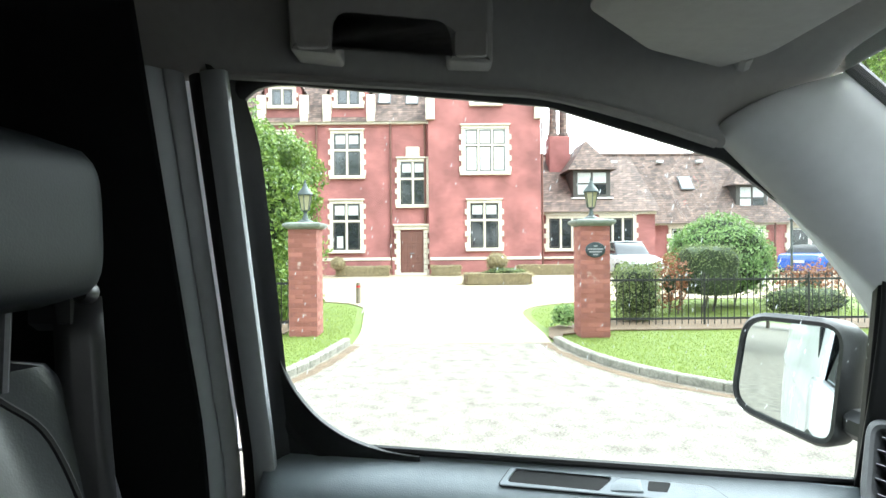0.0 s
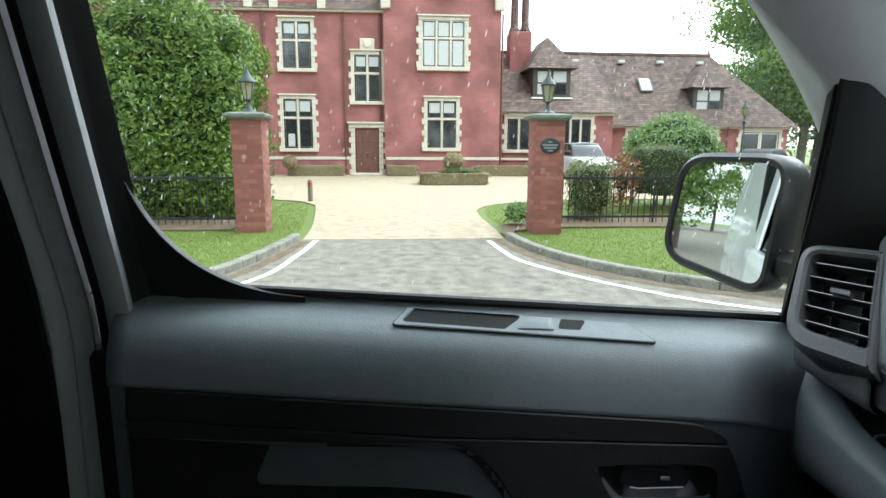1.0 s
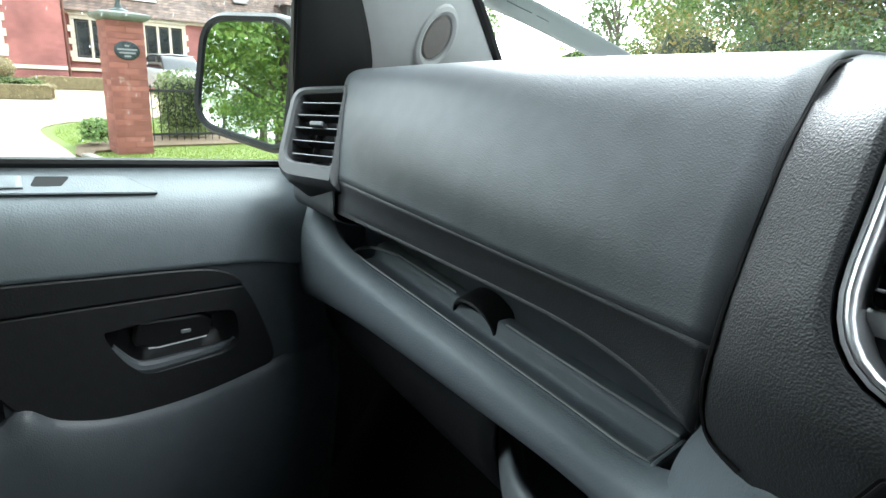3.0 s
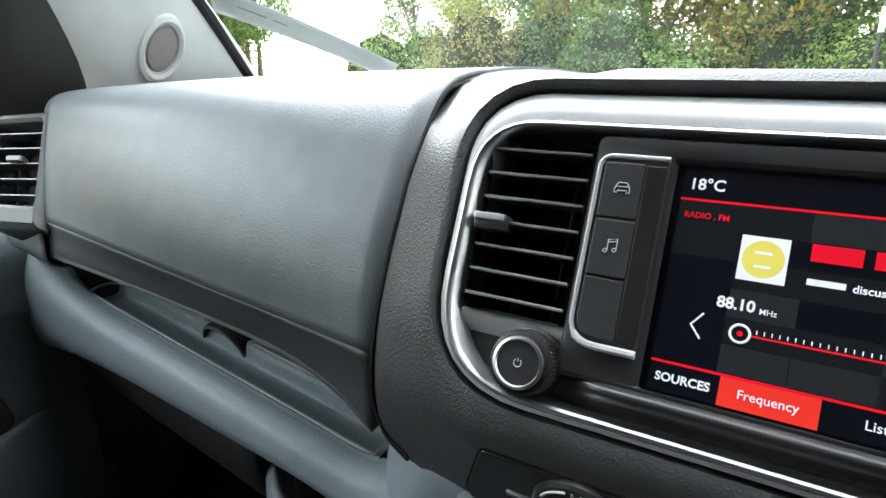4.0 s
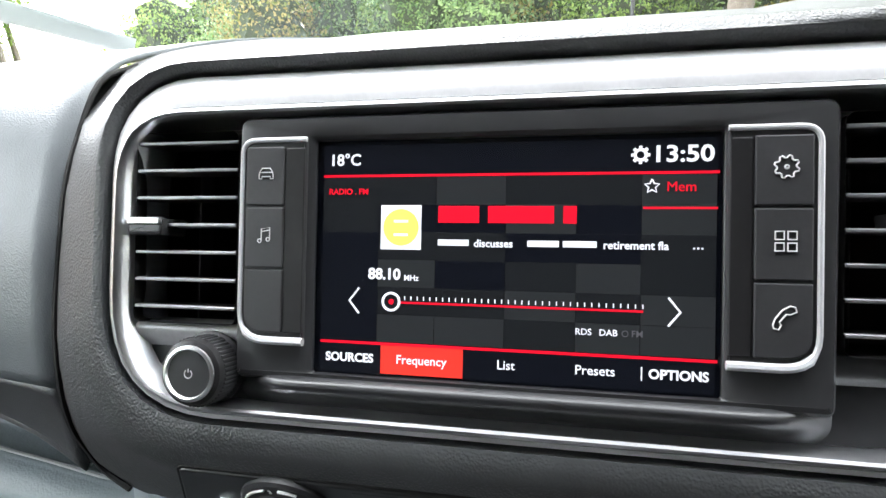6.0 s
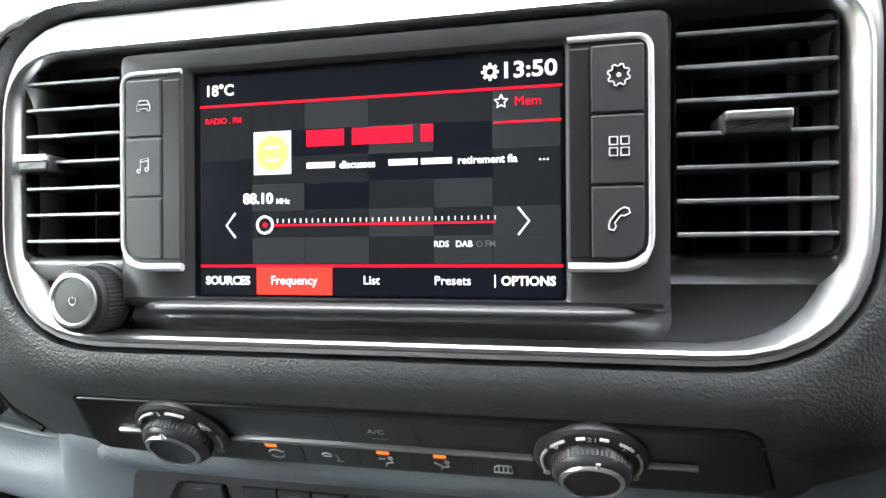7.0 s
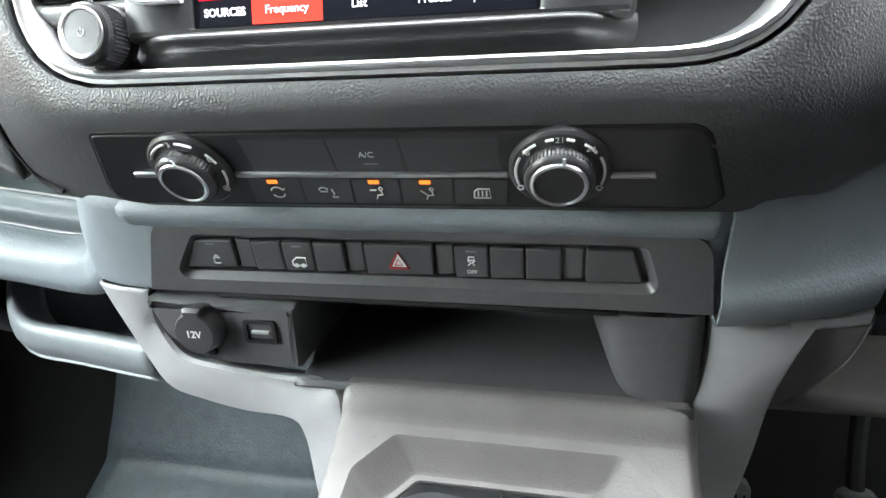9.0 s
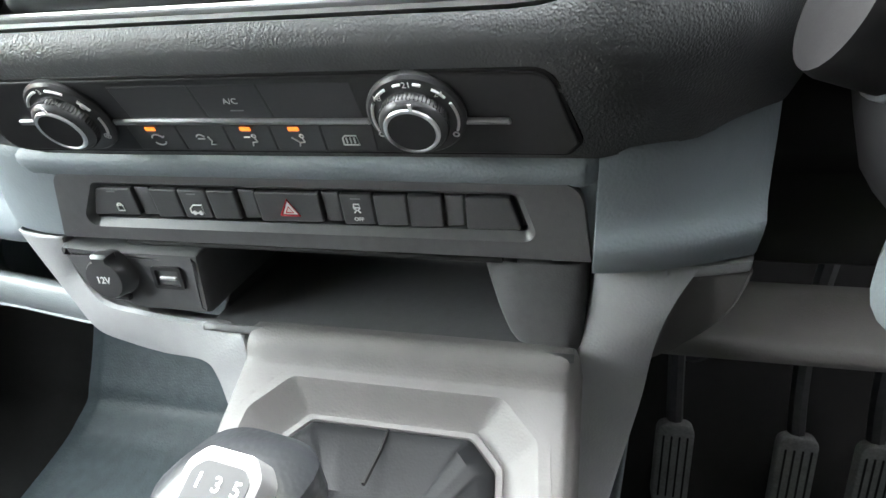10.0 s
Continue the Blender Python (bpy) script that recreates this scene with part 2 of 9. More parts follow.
def block(c, s, bev=0.002, bm=None, m=None):
    """A box with softened edges, centre c and size s."""
    bm = bm or bmesh.new()
    f = (m or Matrix()) @ Matrix.Translation(c)
    hz = s[2] / 2
    q = rrect(0, 0, s[0], s[1], min(bev, s[0] / 2.1, s[1] / 2.1), 2)
    q2 = inset(q, min(bev, s[0] / 2.2, s[1] / 2.2) * 0.7)
    b = min(bev, hz) * 0.7
    return rings(bm, [lay(q2, f, -hz), lay(q, f, -hz + b), lay(q, f, hz - b), lay(q2, f, hz)], True, True)


def turned(prof, f, n=32, bm=None, cap0=False, cap1=True):
    """A turned body round the frame's z axis from (radius, height) pairs."""
    bm = bm or bmesh.new()
    loops = [[f @ Vector((r * math.cos(2 * math.pi * i / n), r * math.sin(2 * math.pi * i / n), h)) for i in range(n)] for r, h in prof]
    return rings(bm, loops, cap0, cap1)


def tube(pts, r, n=8, bm=None, flat=1.0):
    """A rod through pts; r is one radius or one a point."""
    bm = bm or bmesh.new()
    pts = [Vector(p) for p in pts]
    loops, up = [], None
    for i, p in enumerate(pts):
        d = (pts[min(i + 1, len(pts) - 1)] - pts[max(i - 1, 0)]).normalized()
        if up is None:
            up = Vector((0, 0, 1)) if abs(d.z) < 0.9 else Vector((1, 0, 0))
        a = d.cross(up).normalized()
        b = a.cross(d).normalized()
        up = b
        q = r[i] if hasattr(r, "__len__") else r
        loops.append([p + (a * math.cos(t) + b * math.sin(t) * flat) * q for t in [2 * math.pi * k / n for k in range(n)]])
    return rings(bm, loops, True, True)


def frame_of(o, u, v):
    """The frame with origin o, axes u and v and their normal."""
    u, v = Vector(u).normalized(), Vector(v).normalized()
    w = u.cross(v)
    return Matrix(((u.x, v.x, w.x, o[0]), (u.y, v.y, w.y, o[1]), (u.z, v.z, w.z, o[2]), (0, 0, 0, 1)))


def words(text, f, u, v, size, material, parent, align="LEFT", name="lettering", w=0.0004, bold=0.0, stretch=1.0, deep=0.00008):
    """Raised or lit lettering in the built-in font."""
    cu = bpy.data.curves.new(name, "FONT")
    cu.body, cu.size, cu.align_x, cu.align_y = text, size, align, "CENTER"
    cu.extrude, cu.offset, cu.resolution_u = deep, bold * size, 3
    tmp = bpy.data.objects.new(name, cu)
    scene.collection.objects.link(tmp)
    bpy.context.view_layer.update()
    me = bpy.data.meshes.new_from_object(tmp.evaluated_get(bpy.context.evaluated_depsgraph_get()))
    bpy.data.objects.remove(tmp)
    me.transform(f @ Matrix.Translation((u, v, w)) @ Matrix.Diagonal((stretch, 1, 1, 1)))
    me.materials.clear()
    me.materials.append(material)
    ob = new(name, me)
    ob.parent = parent
    return ob


def strokes(paths, f, u, v, s, r, material, parent, name="icon", w=0.0004):
    """A small drawn symbol of thin raised lines, in units of s."""
    bm = bmesh.new()
    for p in paths:
        tube([f @ Vector((u + x * s, v + y * s, w)) for x, y in p], r, 6, bm, 1.0)
    return part(name, bm, material, parent)


def arc(cx, cy, r, a0, a1, n=12):
    return [(cx + r * math.cos(radians(a0 + (a1 - a0) * i / n)), cy + r * math.sin(radians(a0 + (a1 - a0) * i / n))) for i in range(n + 1)]

# ---- dashboard: large forms ----
FAS = frame_of((0, 0, 1.17), (1, 0, 0), (0, 0.397, 0.918))      # the tilted centre fascia
HV = frame_of((0, -0.010, 1.09), (1, 0, 0), (0, -0.330, 0.944))  # the climate panel
ST = frame_of((0, 0.006, 1.0), (1, 0, 0), (0, 0.0, 1.0))         # the switch strip

dash = thing("dashboard", "dark grey moulded van dashboard with grained black upper pad", "dashboard", kind="structure")


def bez(off, edge=10):
    """The outline of the centre fascia's bright ring, grown by off."""
    return rpoly([(-0.1775 - off, -0.0335 - off), (0.1800 + off, -0.0335 - off), (0.1815 + off, 0.0990 + off), (-0.1765 - off, 0.0990 + off)],
                 [0.052 + off, 0.052 + off, 0.026 + off, 0.034 + off], 8, edge)


def side_back(x):
    """How far the dashboard draws back towards its driver side."""
    return 0.075 * max(0.0, (x - 0.165) / 0.1) ** 1.6


def interp(x, xs, ys):
    return float(np.interp(x, xs, ys))


def inside(p, poly):
    """Whether the point p lies within the outline poly."""
    c = False
    for i in range(len(poly)):
        a, b = poly[i - 1], poly[i]
        if (a.y > p[1]) != (b.y > p[1]) and p[0] < (b.x - a.x) * (p[1] - a.y) / (b.y - a.y) + a.x:
            c = not c
    return c


# the hood band swells from a thin edge at the sides to a broad visor above the ring
ring_line = bez(0.0)
ring_out = []
for i, p in enumerate(ring_line):
    t = ring_line[(i + 1) % len(ring_line)] - ring_line[i - 1]
    ring_out.append(Vector((t.y, -t.x)).normalized())
visor = [max(0.0, n.y) ** 1.5 for n in ring_out]


def hood(k, w, lift):
    """The ring's outline pushed out by k and by more under the visor, w above the fascia."""
    return [FAS @ Vector((p.x + n.x * (k + 0.0138 * v * (lift != 0)), p.y + n.y * (k + 0.0138 * v * (lift != 0)), w + lift * v)) for p, n, v in zip(ring_line, ring_out, visor)]


def seam_y(z):
    """The depth of the seam beside the airbag panel at height z."""
    return interp(z, [1.060, 1.080, 1.108, 1.134, 1.162, 1.192, 1.224, 1.245, 1.272], [0.014, 0.0085, 0.0047, 0.0075, 0.016, 0.030, 0.047, 0.063, 0.090])


def pad_y(x, z):
    """The depth of the grained pad at x, z."""
    c = (z - 1.17) * 0.4325 if z > 1.137 else interp(z, [1.058, 1.07, 1.09, 1.11, 1.122, 1.137], [0.002, -0.005, -0.012, -0.0185, -0.020, -0.0145])
    x0 = interp(z, [1.10, 1.16], [-0.13, -0.183])
    f = min(1.0, max(0.0, (x0 - x) / (x0 + 0.2265)))
    return c + (seam_y(z) - c) * f ** 1.5 + side_back(x)


# grained pad round the fascia: it runs to the seam, to the lower edge and back under the windscreen
outer = rpoly([(-0.2265, 1.0640), (0.257, 1.066), (0.36, 1.286), (-0.2265, 1.272)], [0.040, 0.004, 0.02, 0.0005], 8, 10)
lip_in, lip_a, lip_b = hood(0.0045, -0.008, -0.0085), hood(0.0048, 0.0012, -0.0090), hood(0.0085, 0.0022, -0.0060)
crest = [(0.82, 1.25), (0.62, 1.266), (0.47, 1.274), (0.37, 1.2795), (0.29, 1.283), (0.23, 1.2840), (0.18, 1.2835), (0.145, 1.2815), (0.115, 1.277)]
paths = []
for i, (a, b) in enumerate(zip(lip_b, outer)):
    if 45 <= i <= 53:
        path = [a + Vector((0, 0.008, 0.0045)), Vector((a.x, 0.075, 1.2832)), Vector((a.x, 0.12, 1.2838)), Vector((a.x, 0.30, 1.2815)), Vector((a.x, 0.55, 1.272)), Vector((a.x, 0.82, 1.25))]
    elif 54 <= i <= 62:
        q, k = Vector((-0.2265, *crest[i - 54])), (i - 54) / 8
        path = []
        for t in (0.12, 0.28, 0.46, 0.66, 0.84, 1.0):
            e = Vector((a.x + (q.x - a.x) * t, 0, a.z + (q.z - a.z) * t + 0.006 * (1 - k) * math.sin(math.pi * t ** 0.6)))
            side_y = pad_y(e.x, e.z) + (q.y - pad_y(q.x, q.z)) * t ** 2 + (a.y - pad_y(a.x, a.z)) * (1 - t) ** 3
            e.y = (1 - k) * (a.y + (q.y - a.y) * t) + k * side_y
            path.append(e)
    elif 36 <= i <= 44:
        t = (i - 36) / 8
        q = Vector((0.40 - 0.20 * t, 0.16 + 0.66 * t, 1.262 - 0.012 * t))
        path = [a + Vector((0.002 * (1 - t), 0.008, 0.0045))]
        for r in (0.12, 0.3, 0.55, 0.8, 1.0):
            path.append(path[0].lerp(q, r) + Vector((0, 0, 0.010 * math.sin(math.pi * r ** 0.6))))
    else:
        path = []
        for t in (0.12, 0.28, 0.46, 0.66, 0.84, 1.0):
            q = Vector((a.x + (b.x - a.x) * t, 0, a.z + (b.y - a.z) * t))
            q.y = pad_y(q.x, q.z) + (a.y - pad_y(a.x, a.z)) * (1 - t) ** 3
            path.append(q)
    paths.append(cr([a] + path, 20))
bm = bmesh.new()
rings(bm, [lip_in, lip_a] + [[p[k] for p in paths] for k in range(20)])
part("centre_pad", bm, M_GRAIN, dash, "grained black pad round the centre fascia", sharp=60)
bm = bmesh.new()
rings(bm, [hood(0.0016, -0.010, -0.0080), hood(0.0062, -0.0085, -0.0070)])
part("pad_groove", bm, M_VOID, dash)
rows = []
for x in (0.21, 0.26, 0.32, 0.45, 0.60, 0.86):
    d = 0.06 * max(0.0, x - 0.2)
    rows.append([(x, 0.085 + d, 1.24), (x, 0.066 + d, 1.262), (x, 0.064 + d, 1.274), (x, 0.074 + d, 1.2805), (x, 0.11 + d, 1.2835), (x, 0.3, 1.282), (x, 0.55, 1.270), (x, 0.82, 1.248)])
part("top_pad", loft(rows, 20, 30), M_GRAIN, dash, "dark top pad under the windscreen on the driver side")

# passenger airbag panel with its crease, and the top above it
left = [(-0.77, 0.80, 1.25), (-0.80, 0.50, 1.262), (-0.79, 0.28, 1.262), (-0.765, 0.17, 1.259), (-0.748, 0.121, 1.250), (-0.727, 0.098, 1.222), (-0.698, 0.072, 1.18), (-0.669, 0.0500, 1.141)]
right = [(-0.2265, 0.80, 1.25), (-0.2265, 0.50, 1.272), (-0.2265, 0.28, 1.283), (-0.2265, 0.17, 1.283), (-0.2265, 0.090, 1.272), (-0.2265, 0.0415, 1.214), (-0.2265, 0.0185, 1.168), (-0.2265, 0.007, 1.129)]


def between(f, bulge=0.0):
    out = []
    for i, (a, b) in enumerate(zip(left, right)):
        p = Vector(a).lerp(Vector(b), f)
        k = 4 * f * (1 - f) * bulge
        p.y -= k * (0.3 if i < 4 else 1.0) * (0 if i == 7 else 1)
        p.z += k * 0.25 * (1 if 1 < i < 6 else 0)
        out.append(p)
    return out


rows = [between(f, 0.010) for f in (0, 0.2, 0.4, 0.6, 0.8, 1)]
part("airbag_panel", loft(rows, 30, 44), M_PANEL, dash, "charcoal grained passenger airbag panel", solid=0.003)
rows = []
for f, h, d in ((0, -0.002, 0.006), (0.25, 0.002, 0.012), (0.5, 0.007, 0.014), (0.75, 0.012, 0.013), (0.9, 0.010, 0.007), (1, 0.0, 0.0)):
    a, b = Vector((-0.669, 0.050, 1.141)).lerp(Vector((-0.2265, 0.007, 1.129)), f), Vector((-0.655, 0.040, 1.111)).lerp(Vector((-0.2265, 0.006, 1.082)), f) + Vector((0, d, h))
    rows.append([a, a.lerp(b, 0.5) + Vector((0, 0.001, 0)), b, b + Vector((0, 0.006, -0.002)), b + Vector((0, 0.07, 0.012))])
# the facet's shade is painted by the darker panel plastic
part("airbag_panel_lower_edge", loft(rows, 24, 18), M_PANEL_SHADED, dash, "grained lower edge of the airbag panel, darkened as shade", solid=0.003)
bm = bmesh.new()
tube(cr([(-0.2258, 0.12, 1.276), (-0.2258, 0.0885, 1.2705), (-0.2258, 0.0625, 1.245), (-0.2258, 0.0465, 1.224), (-0.2258, 0.0295, 1.192), (-0.2258, 0.0155, 1.162), (-0.2258, 0.007, 1.134), (-0.2258, 0.0042, 1.108), (-0.2235, 0.007, 1.088), (-0.2165, 0.006, 1.077), (-0.2, 0.002, 1.071)], 40), 0.0016, 6, bm)
part("panel_seam", bm, M_VOID, dash)
rows = [[(x, y + 0.004, z - 0.0055) for y, z in ((0.82, 1.25), (0.55, 1.270), (0.37, 1.2775), (0.28, 1.281), (0.18, 1.2815), (0.145, 1.280), (0.115, 1.2755), (0.090, 1.270), (0.063, 1.245))] for x in (-0.25, -0.2265, -0.207)]
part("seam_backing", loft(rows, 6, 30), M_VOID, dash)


def rim(x):
    """The tray's front rim at x: its depth and height."""
    return interp(x, [-0.82, -0.709, -0.276, -0.19], [0.108, 0.098, 0.068, 0.060]), interp(x, [-0.82, -0.709, -0.276, -0.19], [1.047, 1.037, 0.9985, 0.992])


# tray under the airbag panel: floor, back ridge, finger notch
rows = []
for x in (-0.705, -0.60, -0.48, -0.36, -0.30, -0.272):
    y, z = rim(x)
    rows.append([(x, y + d, z + h) for d, h in ((-0.003, 0.0), (0.003, 0.0005), (0.006, -0.010), (0.018, -0.012), (0.034, -0.011), (0.040, 0.002), (0.046, 0.0055), (0.062, 0.004), (0.085, -0.012), (0.13, -0.02))])
part("tray", loft(rows, 24, 64), M_GREY, dash, "long open tray below the airbag panel", solid=0.002)
bm = bmesh.new()
tube(cr([(x, rim(x)[0], rim(x)[1] + 0.002) for x in (-0.700, -0.60, -0.48, -0.36, -0.285)] + [(-0.276, rim(-0.276)[0] + 0.008, rim(-0.276)[1] + 0.002), (-0.274, rim(-0.274)[0] + 0.034, rim(-0.274)[1] + 0.003)], 44), 0.0021, 6, bm)
tube(cr([(-0.700, rim(-0.70)[0], rim(-0.70)[1] + 0.002), (-0.709, rim(-0.70)[0] + 0.012, rim(-0.70)[1] + 0.002), (-0.703, rim(-0.70)[0] + 0.032, rim(-0.70)[1] + 0.003), (-0.66, rim(-0.66)[0] + 0.044, rim(-0.66)[1] + 0.006)], 16), 0.0021, 6, bm)
tube([(x, rim(x)[0] + 0.044, rim(x)[1] + 0.0062) for x in (-0.66, -0.545)], 0.0016, 6, bm)
tube([(x, rim(x)[0] + 0.044, rim(x)[1] + 0.0062) for x in (-0.465, -0.274)], 0.0016, 6, bm)
# rim in a paler plastic than the tray, painting the lip's highlight
part("tray_rim", bm, M_LIGHT, dash)
rows = []
for x in (-0.80, -0.74, -0.64, -0.52, -0.40, -0.30, -0.255):
    y, z = rim(x)
    rows.append([(x, y + 0.062, z - 0.02), (x, y + 0.064, z + 0.02), (x, y + 0.062, z + 0.06), (x, y + 0.055, z + 0.10)])
# darker than the tray floor: shade below the airbag panel put into colour
part("tray_back", loft(rows, 24, 8), M_DOORLOW, dash, solid=0.003)
part("tray_end", block((-0.269, rim(-0.27)[0] + 0.02, rim(-0.27)[1] - 0.004), (0.006, 0.050, 0.022), 0.003), M_GREY, dash)
ny, nz_ = rim(-0.505)
nf = frame_of((-0.505, ny + 0.046, nz_ - 0.008), (1, -0.05, -0.085), (0, -0.25, 1))
bm = bmesh.new()
loops = []
for r, w in ((0.036, -0.02), (0.036, 0.006), (0.0345, 0.010), (0.032, 0.0115), (0.030, 0.010), (0.029, 0.000)):
    loops.append(lay([(r * math.cos(radians(a)), r * 0.74 * math.sin(radians(a))) for a in range(0, 181, 10)], nf, w))
grid(bm, loops)
part("finger_notch", bm, M_DOORBLACK, dash, "half round finger notch in the tray")
# black slab paints the shade inside the notch
part("notch_hollow", plate([(0.030 * math.cos(radians(a)), 0.0220 * math.sin(radians(a))) for a in range(0, 181, 12)], nf, -0.01, 0.004, 0.001), M_VOID, dash)

# grey beam in front of the tray: a broad lit top and an undercut front
rows = []
for x in (-0.84, -0.80, -0.76, -0.72, -0.67, -0.60, -0.45, -0.35, -0.285, -0.255, -0.235, -0.215):
    ry, rz = rim(x)
    k = min(1.0, max(0.0, (-x - 0.69) / 0.12)) ** 1.5
    e = interp(x, [-0.285, -0.255, -0.235, -0.215], [0.0, 0.25, 0.7, 1.0])
    fy, fz = ry - 0.022 - 0.012 * e - 0.010 * k, rz - 0.0035 + 0.030 * e
    d = interp(x, [-0.84, -0.62, -0.35], [1.9, 1.25, 0.80])
    rows.append([(x, ry + 0.010, rz - 0.014 + 0.05 * k + 0.03 * e), (x, ry - 0.0005, rz + 0.0005 + 0.05 * k + 0.03 * e), (x, ry - 0.006, rz + 0.0008 + 0.048 * k + 0.03 * e), (x, 0.5 * (ry + fy) - 0.001, 0.5 * (rz + fz) + 0.001 + 0.04 * k + 0.015 * e), (x, fy + 0.005, fz + 0.0003 + 0.03 * k),
                 (x, fy - 0.002, fz - 0.005 + 0.02 * k), (x, fy - 0.006, fz - 0.014 + 0.006 * k), (x, fy - 0.0065, fz - 0.028 * d), (x, fy + 0.000, fz - 0.042 * d), (x, fy + 0.012, fz - 0.047 * d), (x, fy + 0.06, fz - 0.047 * d)])
part("lower_beam", loft(rows, 48, 44), M_GREY, dash, "slate grey beam below the tray", solid=0.003)
# lower glovebox beam and its dark slot
rows = []
for x in (-0.50, -0.46, -0.41, -0.37, -0.32, -0.27, -0.225):
    z = interp(x, [-0.8, -0.4, -0.2], [0.925, 0.907, 0.910])
    y = interp(x, [-0.84, -0.4, -0.225], [0.075, 0.055, 0.030]) + 2.5 * max(0.0, -0.37 - x) ** 1.5
    rows.append([(x, y + 0.035, z - 0.02), (x, y + 0.016, z + 0.003), (x, y + 0.007, z + 0.006), (x, y, z - 0.006), (x, y + 0.003, z - 0.020), (x, y + 0.02, z - 0.032), (x, y + 0.18, z - 0.09)])
part("glovebox_beam", loft(rows, 20, 24), M_PANEL, dash, "grey lower glovebox edge", solid=0.003)
rows = []
for x in (-0.86, -0.76, -0.64, -0.52, -0.43):
    ry, rz = rim(x)
    rows.append([(x, ry + 0.010, rz - 0.060), (x, ry + 0.004, rz - 0.075), (x, ry + 0.008, rz - 0.11), (x, ry + 0.03, rz - 0.16), (x, ry + 0.10, rz - 0.24)])
part("lower_dash_panel", loft(rows, 14, 16), M_DOORBLACK, dash, "dark lower panel below the beam", solid=0.003)
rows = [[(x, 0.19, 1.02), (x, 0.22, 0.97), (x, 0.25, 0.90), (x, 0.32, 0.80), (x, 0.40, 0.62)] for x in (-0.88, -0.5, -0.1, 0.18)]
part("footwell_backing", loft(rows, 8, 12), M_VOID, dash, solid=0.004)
# end cap between beam and console, flush with the strut below it
rows = []
for x, o in ((-0.252, 0.052), (-0.244, 0.041), (-0.236, 0.032), (-0.222, 0.0185), (-0.211, 0.0090), (-0.200, 0.0048), (-0.185, 0.0018), (-0.170, 0.0005), (-0.155, 0.0005), (-0.146, 0.001)):
    w = min(1.0, max(0.0, (-0.18 - x) / 0.03))
    rows.append([(x + d * w, y + o, z) for d, y, z in ((0.016, 0.030, 1.074), (0.016, 0.006, 1.071), (0.015, 0.0005, 1.065), (0.013, -0.0005, 1.056), (0.007, 0.0, 1.042), (0.002, 0.0005, 1.026), (0.0, 0.0005, 1.012), (0.0, 0.001, 1.0055), (0.0, 0.004, 1.0038), (0.0, 0.02, 1.0038))])
part("console_cap", loft(rows, 40, 30), M_GREY, dash, "grey end cap beside the switch strip", solid=0.002)
# lip that runs on from it under the climate panel
rows = []
for x, o in ((-0.166, 0.002), (-0.16, 0.0), (-0.15, 0.0), (-0.08, 0.0), (0.0, 0.0), (0.08, 0.0), (0.15, 0.0), (0.162, 0.002), (0.1680, 0.006)):
    rows.append([(x, y + o, z) for y, z in ((0.05, 1.076), (0.008, 1.0715), (0.001, 1.066), (-0.003, 1.060), (-0.001, 1.053), (0.004, 1.0475), (0.014, 1.0465), (0.030, 1.046))])
part("console_lip", loft(rows, 60, 22), M_GREY, dash, "grey lip above the switch strip", solid=0.002)
rows = [[(x, y, z) for y, z in ((0.006, 1.066), (0.005, 1.05), (0.0045, 1.03), (0.0045, 1.012), (0.0045, 1.0015))] for x in (0.146, 0.158, 0.1685)]
part("console_fill", loft(rows, 6, 14), M_GREY, dash, solid=0.002)
rows = []
for x in [0.1668, 0.1674] + [0.169 + 0.006 * i for i in range(15)] + [0.2545, 0.257]:
    e = 0.03 if x > 0.256 else 0.0
    row = []
    for z, c, d in ((1.080, 1.0, 0.03), (1.071, 1.0, 0.004), (1.066, 0.97, 0.001), (1.050, 0.85, 0.0), (1.036, 0.70, 0.0), (1.0265, 0.57, -0.001), (1.0225, 0.51, -0.003), (1.0195, 0.47, -0.0055), (1.014, 0.45, -0.0065), (1.004, 0.43, -0.006), (1.0018, 0.42, -0.0045), (1.0010, 0.42, 0.0), (1.0005, 0.42, 0.03)):
        u = 0.1668 + (x - 0.1668) * (interp(z, [0.9978, 1.0074, 1.0178, 1.0352, 1.057], [0.2482, 0.2495, 0.2512, 0.2544, 0.2575]) - 0.1668) / 0.0902
        row.append((u, c * side_back(u) + d + e, z))
    rows.append(row)
bm = bmesh.new()
grid(bm, rows)
part("console_shoulder", bm, M_GREY, dash, "grey shoulder beside the switch strip", solid=0.002)

# vertical grey struts that frame the console
def strut(name, inner, outer_, label, material):
    """A rounded ribbon between two edges, turned back at both."""
    bm = bmesh.new()
    rows = []
    for a, b in zip(cr(inner, 70), cr(outer_, 70)):
        e = (b - a).normalized() * 0.004
        back = Vector((0, 1, 0))
        rows.append([a + back * 0.014 - Vector((0, 0, 0.005)), a + back * 0.003, a + e * 0.25 + back * 0.0008, a + e, a.lerp(b, 0.5) - back * 0.001, b - e, b - e * 0.25 + back * 0.0008, b + back * 0.003, b + back * 0.04])
    grid(bm, rows)
    return part(name, bm, material, dash, label, solid=0.002)


strut("console_side", [(0.1685, 0.009, 0.9985), (0.167, -0.001, 0.970), (0.162, -0.011, 0.945), (0.1575, -0.024, 0.90), (0.148, -0.034, 0.82), (0.138, -0.04, 0.70), (0.130, -0.04, 0.56)],
      [(0.222, 0.010, 0.9985), (0.209, 0.0, 0.975), (0.2025, -0.003, 0.945), (0.199, -0.006, 0.90), (0.190, -0.01, 0.82), (0.180, -0.01, 0.70), (0.172, -0.01, 0.56)], "pale grey driver-side console strut", M_LIGHT)
bm = bmesh.new()
rows = []
